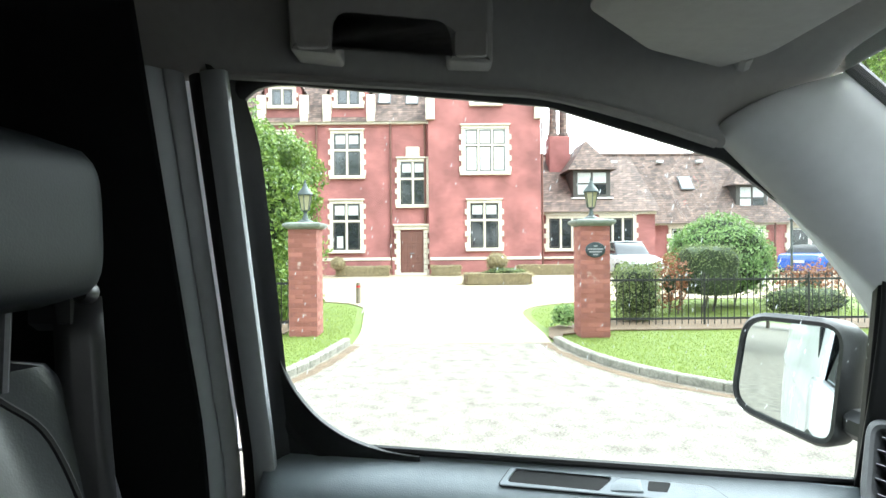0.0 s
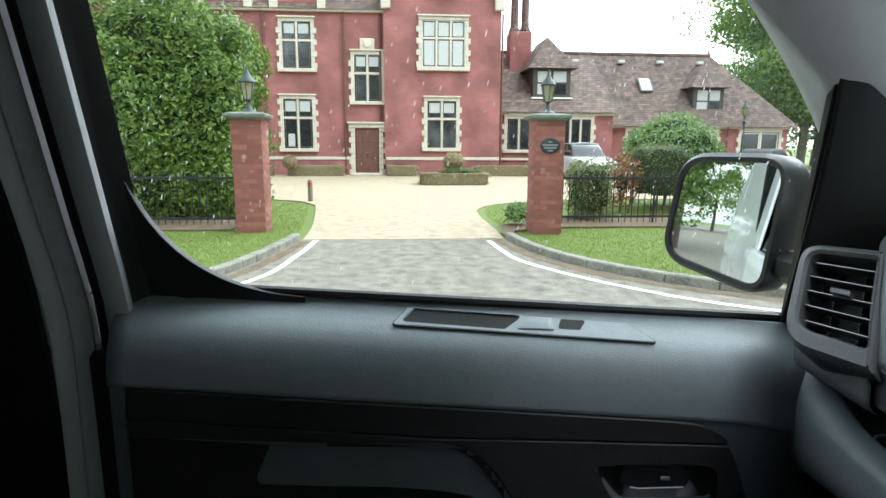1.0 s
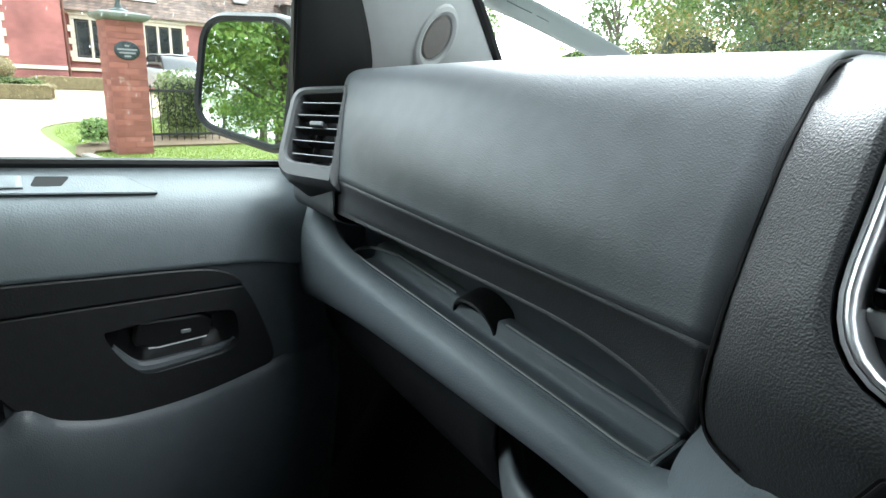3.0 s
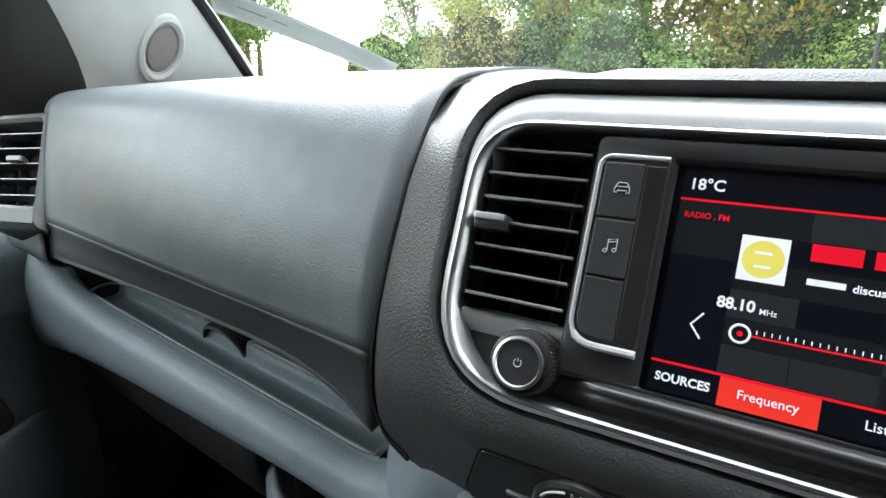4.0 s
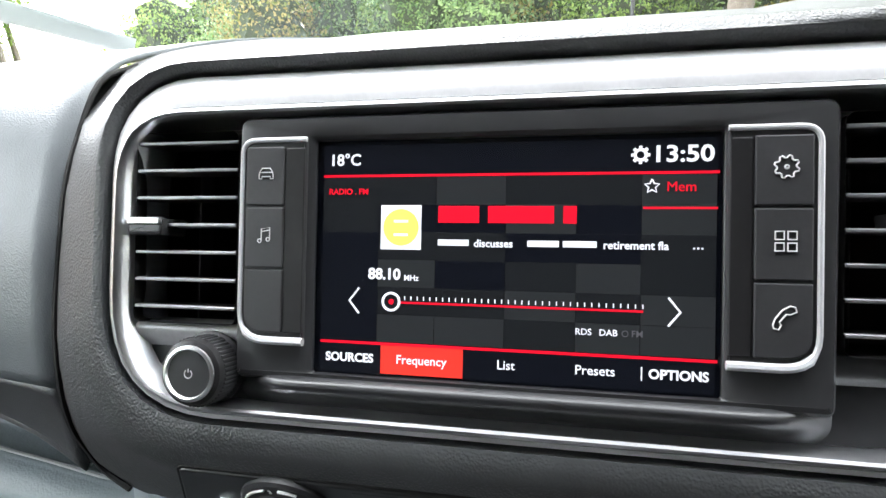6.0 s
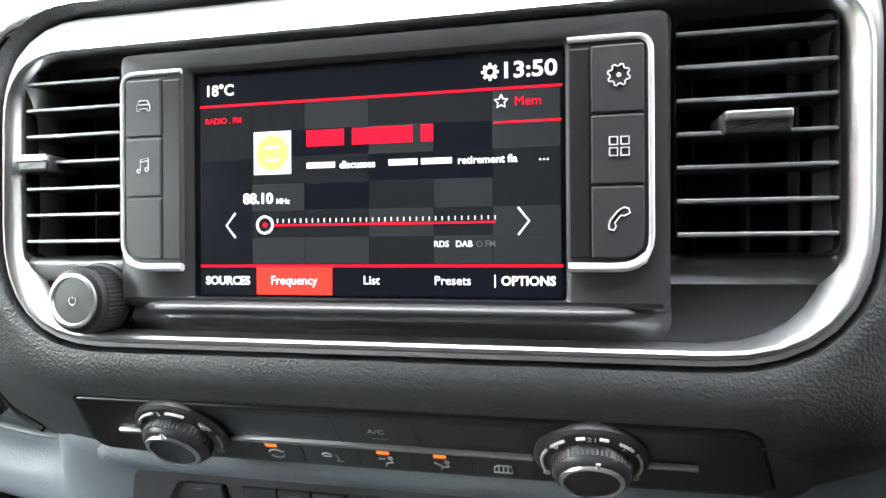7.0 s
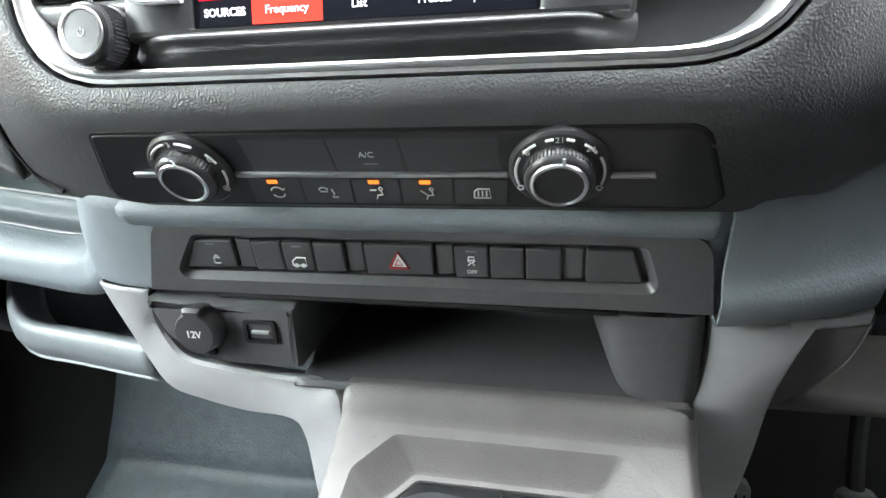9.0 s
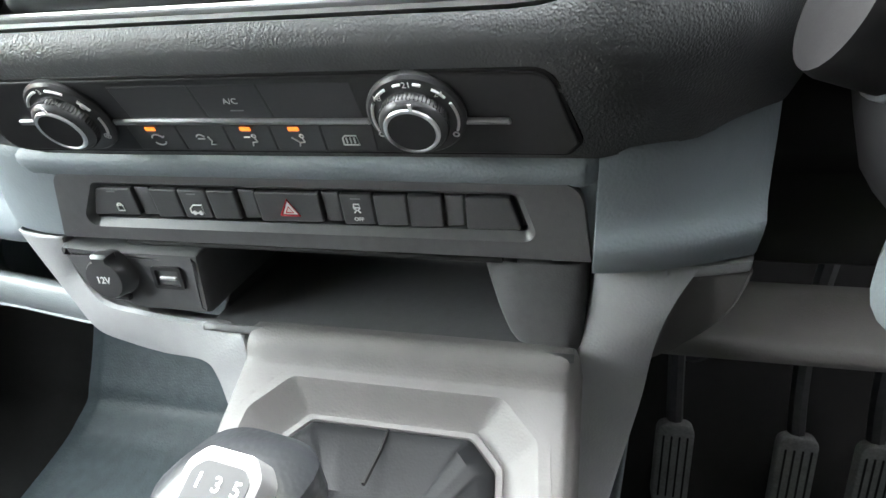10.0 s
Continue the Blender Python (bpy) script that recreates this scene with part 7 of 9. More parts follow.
def sheet_of(name, pts, z, material, label, cat, thick=0.02):
    bm = bmesh.new()
    q = [Vector(p) for p in pts]
    if sum(a.x * b.y - b.x * a.y for a, b in zip(q, q[1:] + q[:1])) < 0:
        q = q[::-1]
    rings(bm, [[Vector((p.x, p.y, z - thick)) for p in q], [Vector((p.x, p.y, z)) for p in q]], True, True)
    o = part(name, bm, material, smooth=False)
    return tagged(o, label, cat, kind="structure")


KL = [(-5.4, -24.0), (-4.7, -10.0), (-4.35, -5.6), (-4.55, -3.5), (-5.3, -2.68), (-6.3, -2.22), (-7.4, -1.98), (-8.5, -1.84)]
KR = [(-2.2, 9.0), (-3.6, 5.5), (-4.6, 3.7), (-5.3, 2.65), (-6.0, 1.95), (-6.8, 1.50), (-7.6, 1.27), (-8.5, 1.15)]
kl, kr = [(p.x, p.y) for p in cr([(a, b, 0) for a, b in KL], 25)], [(p.x, p.y) for p in cr([(a, b, 0) for a, b in KR], 15)]
sheet_of("road", [(200, -200), (200, 200), (3.0, 200), (-1.0, 30)] + kr + kl[::-1] + [(-5.6, -30), (-6.0, -200)], 0.0, M_ASPHALT, "grey asphalt road mouth", "road")
gl = [(-8.45, -1.80), (-9.6, -1.85), (-11.0, -2.0), (-12.6, -2.2), (-13.6, -2.42), (-14.6, -3.2), (-15.2, -5.5), (-15.4, -12), (-15.5, -22)]
gr = [(-8.45, 1.12), (-9.6, 1.16), (-11.0, 1.15), (-12.3, 1.25), (-13.3, 1.7), (-14.0, 2.6), (-14.6, 4.5), (-14.8, 9), (-15.0, 24)]
gl, gr = [(p.x, p.y) for p in cr([(a, b, 0) for a, b in gl], 30)], [(p.x, p.y) for p in cr([(a, b, 0) for a, b in gr], 30)]
sheet_of("drive", [(-27.3, 24), (-27.3, -22)] + gl[::-1] + gr, 0.008, M_GRAVEL, "pale gravel drive before the house", "drive")
sheet_of("drive_car_park", [(-31.5, 4.6), (-31.5, 40), (-15.0, 40), (-14.9, 23.9), (-27.28, 23.9), (-27.28, 4.6)], 0.007, M_GRAVEL, "pale gravel car park", "drive")


def kerb(name, line, side, label):
    """A kerb of separate stones along a line."""
    k = thing(name, label, "kerb", (line[0][0], line[0][1], 0), kind="structure")
    pts = [Vector((a, b, 0)) for a, b in line]
    d = 0.0
    for a, b in zip(pts, pts[1:]):
        t = (b - a)
        w = Vector((-t.y, t.x, 0)).normalized() * side
        f = frame_of(a.lerp(b, 0.5) + w * 0.06, t, w)
        up = 1.0 if f.col[2].z > 0 else -1.0
        bm = block((0, 0, 0.035 * up), (t.length - 0.006, 0.12, 0.11), 0.02, m=f)
        o = part("kerb_stone", bm, M_KERB, None)
        o.parent, o.matrix_parent_inverse = k, Matrix.Translation(-Vector((line[0][0], line[0][1], 0)))
    return k


kerb("kerb_near_hedge", kl[::1], 1 if True else -1, "weathered concrete kerb curving to the gate")
kerb("kerb_near_lawn", kr, -1, "weathered concrete kerb curving to the gate")


def line_mark(name, pts, w):
    pts = [p for p in cr([(a, b, 0) for a, b in pts], 30)]
    bm = bmesh.new()
    rows = []
    for i, p in enumerate(pts):
        t = (pts[min(i + 1, 29)] - pts[max(i - 1, 0)]).normalized()
        n = Vector((-t.y, t.x, 0)) * w / 2
        rows.append([p + n + Vector((0, 0, 0.004)), p - n + Vector((0, 0, 0.004))])
    grid(bm, rows)
    o = part(name, bm, M_PAINT, smooth=False)
    return tagged(o, "worn white painted edge line", "road marking", kind="structure")


line_mark("road_line_1", [(-3.6, -5.6), (-4.2, -3.1), (-5.86, -1.93), (-7.2, -1.68), (-8.42, -1.60)], 0.075)
line_mark("road_line_2", [(-3.6, 5.0), (-4.58, 2.75), (-5.49, 1.76), (-6.69, 1.07), (-7.5, 0.93), (-8.25, 0.88)], 0.075)
# leaf litter and silt in the gutters
for nm, pts in (("gutter_silt_1", [(-4.8, -2.85), (-5.45, -2.42), (-6.35, -2.07), (-7.4, -1.86), (-8.3, -1.75)]), ("gutter_silt_2", [(-4.75, 3.2), (-5.35, 2.35), (-6.05, 1.72), (-6.85, 1.33), (-7.7, 1.10), (-8.4, 1.02)])):
    line = cr([(a, b, 0) for a, b in pts], 40)
    bm = bmesh.new()
    rows = []
    for i, p in enumerate(line):
        t = (line[min(i + 1, 39)] - line[max(i - 1, 0)]).normalized()
        w = Vector((-t.y, t.x, 0)) * (0.07 + 0.035 * noise.noise(p * 2.1) + 0.03 * noise.noise(p * 7.0))
        rows.append([p + w + Vector((0, 0, 0.003)), p + Vector((0, 0, 0.008)), p - w + Vector((0, 0, 0.003))])
    grid(bm, rows)
    tagged(part(nm, bm, M_SOIL), "brown leaf litter and silt along the kerb", "leaf litter", kind="structure")
for nm, pts in (("soil_bed_1", [(-8.4, 1.22), (-9.2, 1.45), (-9.6, 2.4), (-9.6, 9.0), (-10.8, 9.0), (-11.0, 3.0), (-10.6, 1.9), (-9.9, 1.35), (-9.0, 1.18)]), ("soil_bed_2", [(-9.5, -3.1), (-9.5, -14), (-11.5, -14), (-11.5, -3.1)])):
    sheet_of(nm, pts, 0.012, M_SOIL, "bare brown soil under the shrubs", "soil")

# grass blades on the two lawns
rg = np.random.default_rng(3)
cl, cr_ = np.array(kl)[6:], np.array(kr)
ax, ay = rg.uniform(-14.5, -4.2, 420000), rg.uniform(-6.5, 8.5, 420000)
keep = rg.uniform(0, 1, ax.size) < np.interp(ax, [-14.5, -10.0, -5.0], [0.25, 0.6, 1.0])
ax, ay = ax[keep], ay[keep]
left_e = np.where(ax > -8.5, np.interp(-ax, -cl[:, 0], cl[:, 1]), np.interp(-ax, [-p[0] for p in gl], [p[1] for p in gl]))
right_e = np.where(ax > -8.5, np.interp(-ax, -cr_[:, 0], cr_[:, 1]), np.interp(-ax, [-p[0] for p in gr], [p[1] for p in gr]))
keep = ((ay < 0) & (ay < left_e - 0.16)) | ((ay > 0) & (ay > right_e + 0.16))
ax, ay = ax[keep], ay[keep]
n = ax.size
turn, tall, wide = rg.uniform(0, 6.283, n), rg.uniform(0.014, 0.034, n), rg.uniform(0.003, 0.006, n)
lean = rg.normal(0, 0.012, (n, 2))
dx, dy, low_z = wide * np.cos(turn), wide * np.sin(turn), np.full(n, -0.021)
vs = np.stack([np.stack([ax - dx, ay - dy, low_z], 1), np.stack([ax + dx, ay + dy, low_z], 1), np.stack([ax + lean[:, 0], ay + lean[:, 1], low_z + tall], 1)], 1).reshape(-1, 3)
me = bpy.data.meshes.new("grass")
me.from_pydata(vs.tolist(), [], np.arange(3 * n).reshape(n, 3).tolist())
tagged(foliage("grass", me, leaf_mat("lawn_blades", (0.17, 0.23, 0.040), (0.28, 0.34, 0.08), 0.7)), "short bright green lawn grass", "grass", kind="stuff")


def brick_mat(name, c1, c2, stain):
    """Fired brick: each one its own red, with pale stains."""
    m = bpy.data.materials.new(name)
    m.use_nodes = True
    n, l = m.node_tree.nodes, m.node_tree.links
    b = n["Principled BSDF"]
    b.inputs["Roughness"].default_value = 0.85
    info, mix, nz, st, co = n.new("ShaderNodeObjectInfo"), n.new("ShaderNodeMix"), n.new("ShaderNodeTexNoise"), n.new("ShaderNodeMix"), n.new("ShaderNodeNewGeometry")
    mix.data_type = st.data_type = "RGBA"
    mix.inputs["A"].default_value, mix.inputs["B"].default_value = (*c1, 1), (*c2, 1)
    st.inputs["B"].default_value = (*stain, 1)
    nz.inputs["Scale"].default_value, nz.inputs["Detail"].default_value = 7, 8
    l.new(co.outputs["Position"], nz.inputs["Vector"])
    r = n.new("ShaderNodeMapRange")
    r.inputs["From Min"].default_value, r.inputs["From Max"].default_value = 0.62, 0.74
    l.new(nz.outputs["Fac"], r.inputs["Value"]), l.new(r.outputs[0], st.inputs["Factor"])
    l.new(info.outputs["Random"], mix.inputs["Factor"]), l.new(mix.outputs["Result"], st.inputs["A"]), l.new(st.outputs["Result"], b.inputs["Base Color"])
    n2, bp = n.new("ShaderNodeTexNoise"), n.new("ShaderNodeBump")
    n2.inputs["Scale"].default_value = 120
    bp.inputs["Strength"].default_value, bp.inputs["Distance"].default_value = 0.4, 0.004
    l.new(co.outputs["Position"], n2.inputs["Vector"]), l.new(n2.outputs["Fac"], bp.inputs["Height"]), l.new(bp.outputs[0], b.inputs["Normal"])
    return m


def course_mat(name, c1, c2, gap, wide, high, bump, rough=0.85, blotch=0.9):
    """Rows of tiles or bricks on a far surface, laid along y and up z, with stains."""
    m = bpy.data.materials.new(name)
    m.use_nodes = True
    n, l = m.node_tree.nodes, m.node_tree.links
    b = n["Principled BSDF"]
    b.inputs["Roughness"].default_value = rough
    g, sep, com, br = n.new("ShaderNodeNewGeometry"), n.new("ShaderNodeSeparateXYZ"), n.new("ShaderNodeCombineXYZ"), n.new("ShaderNodeTexBrick")
    l.new(g.outputs["Position"], sep.inputs[0])
    ad = n.new("ShaderNodeMath")
    ad.operation = "ADD"
    l.new(sep.outputs[0], ad.inputs[0]), l.new(sep.outputs[1], ad.inputs[1])
    l.new(ad.outputs[0], com.inputs[0]), l.new(sep.outputs[2], com.inputs[1]), l.new(com.outputs[0], br.inputs["Vector"])
    br.inputs["Color1"].default_value, br.inputs["Color2"].default_value, br.inputs["Mortar"].default_value = (*c1, 1), (*c2, 1), (*gap, 1)
    br.inputs["Scale"].default_value, br.inputs["Brick Width"].default_value, br.inputs["Row Height"].default_value = 1.0, wide, high
    br.inputs["Mortar Size"].default_value, br.inputs["Mortar Smooth"].default_value = high * 0.07, 0.3
    nz, mx, rg_ = n.new("ShaderNodeTexNoise"), n.new("ShaderNodeMix"), n.new("ShaderNodeMapRange")
    mx.data_type, mx.blend_type = "RGBA", "MULTIPLY"
    nz.inputs["Scale"].default_value, nz.inputs["Detail"].default_value = blotch, 9
    rg_.inputs["From Min"].default_value, rg_.inputs["From Max"].default_value, rg_.inputs["To Min"].default_value, rg_.inputs["To Max"].default_value = 0.3, 0.7, 0.65, 1.25
    l.new(g.outputs["Position"], nz.inputs["Vector"]), l.new(nz.outputs["Fac"], rg_.inputs["Value"])
    mx.inputs["Factor"].default_value = 1.0
    l.new(br.outputs["Color"], mx.inputs["A"]), l.new(rg_.outputs[0], mx.inputs["B"]), l.new(mx.outputs["Result"], b.inputs["Base Color"])
    bp = n.new("ShaderNodeBump")
    bp.inputs["Strength"].default_value, bp.inputs["Distance"].default_value, bp.invert = bump, 0.03, True
    l.new(br.outputs["Fac"], bp.inputs["Height"]), l.new(bp.outputs[0], b.inputs["Normal"])
    return m


M_BRICK = brick_mat("gate_pillar_brick", (0.19, 0.068, 0.050), (0.30, 0.115, 0.088), (0.40, 0.29, 0.25))
M_MORTAR = mat("red_mortar", (0.22, 0.085, 0.07), 0.95, var=0.2, scale=12, bump=0.4, bscale=120)
M_HOUSE = course_mat("red_brick_front", (0.285, 0.108, 0.10), (0.25, 0.092, 0.086), (0.29, 0.135, 0.122), 0.225, 0.075, 0.15)
M_ROOF = course_mat("brown_clay_tiles", (0.20, 0.135, 0.108), (0.095, 0.068, 0.060), (0.035, 0.028, 0.026), 0.24, 0.125, 1.0, 0.85, 3.2)

# ---- gate pillars ----
def gate_pillar(x, y, label, plaque=False):
    """A brick pier with stone cap; each brick its own piece."""
    p = thing("gate_pillar", label, "gate pillar", (x, y, 0), "gate pillars")
    core = part("pillar_core", block((0, 0, 0.855), (0.455, 0.455, 1.75), 0.004), M_MORTAR, p)
    data = {}

    def brick(cx, cy, cz, sx, sy):
        key = (round(sx, 3), round(sy, 3))
        if key not in data:
            bm = block((0, 0, 0), (sx, sy, 0.066), 0.004)
            o = part("brick", bm, M_BRICK, p)
            data[key] = o.data
        else:
            o = new("brick", data[key])
            o.parent = p
        o.location = (cx + rnd.uniform(-0.0015, 0.0015), cy + rnd.uniform(-0.0015, 0.0015), cz)

    for c in range(23):
        z = 0.0 + 0.0375 + c * 0.075
        for s in (-1, 1):
            if c % 2:
                for k in (-1, 1):
                    brick(s * 0.1805, k * 0.1155, z, 0.103, 0.222)
                brick(0.0, s * 0.1805, z, 0.248, 0.103)
            else:
                for k in (-1, 1):
                    brick(k * 0.1155, s * 0.1805, z, 0.222, 0.103)
                brick(s * 0.1805, 0.0, z, 0.103, 0.248)
    bm = bmesh.new()
    rings(bm, [lay(rrect(0, 0, w, w, 0.012, 3), Matrix.Translation((0, 0, h))) for w, h in ((0.46, 1.725), (0.54, 1.745), (0.60, 1.765), (0.62, 1.785), (0.615, 1.815), (0.50, 1.835), (0.18, 1.850))], True, True)
    part("cap_stone", bm, M_CAPSTONE, p, "mossy grey cap stone")
    if plaque:
        f = frame_of((0.2335, 0.165 - 0.165, 1.355), (0, 1, 0), (0, 0, 1))
        bm = turned([(0.155, -0.004), (0.155, 0.010), (0.145, 0.016), (0.0, 0.017)], f @ Matrix.Diagonal((1, 0.78, 1, 1)), 36)
        pl = part("name_plaque", bm, M_PLAQUE, p, "oval dark name plaque")
        for k, (w, v) in enumerate(((0.06, 0.06), (0.24, 0.012), (0.20, -0.03), (0.08, -0.072))):
            part("plaque_bar", block((0, v, 0.018), (w, 0.022, 0.003), 0.001, m=f), M_MARKDIM, pl)
    return p


def lantern(name, x, y, z, label, s=1.0, post=0.0):
    """A tapering metal lantern with glass panes, on a short stem or a tall post."""
    t = thing(name, label, "lamp", (x, y, z))
    if post:
        part("lamp_post", turned([(0.07, 0.0), (0.07, 0.25), (0.04, 0.35), (0.032, post - 0.1), (0.045, post)], Matrix(), 14, cap0=True), M_LAMP, t)
    b = Matrix.Translation((0, 0, post)) @ Matrix.Diagonal((s, s, s, 1))
    part("stem", turned([(0.13, 0.0), (0.12, 0.02), (0.055, 0.05), (0.03, 0.12), (0.028, 0.16), (0.06, 0.19)], b, 18, cap0=True), M_LAMP, t)
    part("lamp_glass", turned([(0.060, 0.20), (0.108, 0.44)], b, 6, cap0=True), M_LAMPGLASS, t, "dull amber panes")
    bm = bmesh.new()
    for k in range(6):
        a = k * math.pi / 3
        tube([b @ Vector((0.064 * math.cos(a), 0.064 * math.sin(a), 0.19)), b @ Vector((0.113 * math.cos(a), 0.113 * math.sin(a), 0.445))], 0.008 * s, 6, bm)
    part("glazing_bars", bm, M_LAMP, t)
    part("lamp_top", turned([(0.125, 0.44), (0.130, 0.46), (0.105, 0.50), (0.05, 0.565), (0.035, 0.60), (0.030, 0.62), (0.018, 0.64), (0.022, 0.66), (0.004, 0.70)], b, 12, cap0=True), M_LAMP, t)
    return t


gate_pillar(-9.54, -2.735, "red brick gate pillar with stone cap beside the hedge")
gate_pillar(-9.17, 1.90, "red brick gate pillar with stone cap and plaque", True)
lantern("pillar_lantern", -9.54, -2.735, 1.845, "verdigris metal lantern on the gate pillar")
lantern("pillar_lantern", -9.17, 1.90, 1.845, "verdigris metal lantern on the plaque pillar", 0.95)
lantern("street_lamp", -17.0, 9.9, 0.0, "dark metal lamp post with lantern", 0.9, 2.1)

# ---- iron railings ----
def railing(name, y0, y1, x, label):
    f = thing(name, label, "railing", (x, y0, 0))
    L = y1 - y0
    for z in (0.12, 0.80):
        part("rail", block((0, L / 2, z), (0.012, abs(L), 0.04), 0.003), M_IRON, f)
    bar_me = None
    n = int(abs(L) / 0.115)
    for i in range(n):
        y = (i + 0.5) * L / n
        if bar_me is None:
            o = part("railing_bar", turned([(0.008, 0.02), (0.008, 0.84), (0.014, 0.86), (0.002, 0.90)], Matrix(), 6, cap0=True), M_IRON, f)
            bar_me = o.data
        else:
            o = new("railing_bar", bar_me)
            o.parent = f
        o.location = (0, y, 0)
    for i in range(0, n, 16):
        o = part("railing_post", block((0, (i + 0.5) * L / n + 0.05, 0.46), (0.03, 0.03, 0.92), 0.003), M_IRON, f)
    return f


railing("iron_railing", -3.0, -12.0, -10.05, "black iron railing under the hedge")
railing("iron_railing", 2.18, 11.5, -10.1, "black iron railing before the shrubs")

# ---- hedge and shrubs ----
def shrub(name, c, rad, n, size, material, label, cat="shrub", seed=1, rough=0.2, low=-0.6, box_=0.0, core=0.82, long=1.6):
    t = thing(name, label, cat, (c[0], c[1], 0))
    bm = bmesh.new()
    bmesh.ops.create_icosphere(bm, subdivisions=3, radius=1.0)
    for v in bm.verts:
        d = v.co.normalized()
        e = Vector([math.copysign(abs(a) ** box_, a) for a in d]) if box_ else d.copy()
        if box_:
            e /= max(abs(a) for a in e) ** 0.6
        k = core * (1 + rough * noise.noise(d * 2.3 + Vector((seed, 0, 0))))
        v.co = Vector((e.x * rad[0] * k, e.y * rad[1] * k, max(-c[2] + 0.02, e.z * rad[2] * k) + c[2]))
    # solid body inside the leaves; its dark version paints the shaded gaps
    part("inner_twigs", bm, M_DRYTWIG if material is L_LAVENDER else M_CORE_SHADE, t)
    pts = [(p - np.array((c[0], c[1], 0)), d) for p, d in shell_points(n, c, rad, seed, rough, low, box_) if p[2] > 0.03]
    foliage("leaf_crown", leaves(pts, size, seed, long), material, t)
    return t


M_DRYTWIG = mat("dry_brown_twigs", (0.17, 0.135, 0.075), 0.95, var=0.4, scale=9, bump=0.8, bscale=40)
# near-black green: shade deep between the leaves, put into the colour
M_CORE_SHADE = mat("dark_leaf_gap_shade", (0.025, 0.038, 0.012), 0.95, var=0.4, scale=5, bump=0.8, bscale=25)
shrub("laurel_hedge", (-11.9, -5.6, 1.75), (1.35, 2.45, 2.15), 80000, 0.064, L_LAUREL, "tall glossy green laurel hedge behind iron railings", "hedge", 3, 0.30, -0.95, 0.78, 0.80, 1.7)
shrub("laurel_hedge", (-12.3, -10.5, 1.9), (1.5, 3.2, 2.2), 22000, 0.085, L_LAUREL, "tall glossy green laurel hedge behind iron railings", "hedge", 9, 0.2, -0.9, 0.75, 0.88, 1.45)
shrub("clipped_hedge", (-10.75, 3.15, 0.55), (0.42, 0.40, 0.55), 4200, 0.034, L_BUSHDARK, "small clipped hedge of mixed dull green leaves", "hedge", 11, 0.25, -0.95, 0.8, 0.7)
shrub("round_shrub", (-13.2, 5.9, 1.05), (1.10, 1.20, 1.02), 13000, 0.048, L_BUSH, "large loose light green shrub", "shrub", 5, 0.18, -0.75, 0.0, 0.84)
shrub("topiary_shrub", (-12.0, 5.05, 0.86), (0.54, 0.56, 0.56), 6000, 0.024, L_BUSHDARK, "round clipped topiary shrub on bare stems", "shrub", 6, 0.08, -0.75, 0.8, 0.9)
shrub("russet_shrub", (-11.7, 4.15, 0.62), (0.42, 0.36, 0.62), 900, 0.05, L_RUSSET, "thin russet leaved shrub", "shrub", 7, 0.4, -0.9, 0.0, 0.3)
shrub("russet_shrub", (-12.6, 7.6, 0.5), (0.6, 0.8, 0.5), 1200, 0.05, L_RUSSET, "thin russet leaved shrub", "shrub", 8, 0.4, -0.9, 0.0, 0.3)
shrub("low_shrub", (-11.2, 6.6, 0.30), (0.5, 0.9, 0.32), 2200, 0.03, L_BUSHDARK, "low spreading green shrub", "shrub", 12, 0.25, -0.8, 0.0, 0.8)
shrub("low_shrub", (-10.7, 8.4, 0.28), (0.4, 0.7, 0.30), 1600, 0.03, L_BUSH, "low spreading green shrub", "shrub", 13, 0.25, -0.8, 0.0, 0.8)
shrub("low_shrub", (-9.9, 1.62, 0.18), (0.25, 0.22, 0.24), 600, 0.04, L_BUSH, "small leafy plant at the pillar foot", "plant", 14, 0.4, -0.5, 0.0, 0.5)
for k, (a, b, h) in enumerate(((-12.0, 5.0, 0.6), (-12.05, 5.2, 0.6), (-11.9, 4.9, 0.55), (-11.7, 4.15, 0.9), (-11.65, 4.3, 0.8), (-12.6, 7.5, 0.7), (-13.0, 5.7, 0.7), (-13.1, 6.2, 0.7))):
    tagged(part("bare_stem", tube(cr([(a, b, 0), (a + 0.03, b + 0.04, h * 0.5), (a - 0.02, b + 0.02, h)], 8), [0.022 - 0.0015 * i for i in range(8)], 6), M_BARK), "bare brown shrub stem", "stem", "shrub stems")

# planter with round bush, low lavender hedges, bollard
pl = thing("planter_bed", "low clipped bed with dry brown edging hedge", "flower bed", (-20.5, 1.5, 0))
shrub("low_hedge", (-20.5, 1.5, 0.2), (0.55, 1.28, 0.24), 3200, 0.03, L_LAVENDER, "low dry brown clipped hedge round the bed", "hedge", 21, 0.05, -0.9, 0.35, 0.92)
shrub("round_bush", (-20.7, 1.52, 0.80), (0.42, 0.42, 0.36), 2200, 0.03, L_LAVENDER, "round dry brown bush in the bed", "shrub", 22, 0.12, -0.8)
part("bed_soil", block((0, 0, 0.22), (0.95, 2.35, 0.30), 0.03), M_SOIL, pl)
shrub("bed_plants", (-20.4, 1.75, 0.45), (0.35, 0.75, 0.16), 1200, 0.04, L_BUSHDARK, "leafy green bed plants", "plant", 23, 0.3, -0.5)
for k, (y0, y1) in enumerate(((-5.4, -2.75), (-1.0, 0.45), (2.9, 5.9), (-9.6, -5.8))):
    shrub("low_hedge", (-26.2, (y0 + y1) / 2, 0.22), (0.28, (y1 - y0) / 2, 0.28), 1800, 0.04, L_LAVENDER, "low dry brown hedge along the house", "hedge", 30 + k, 0.05, -0.9, 0.35, 0.92)
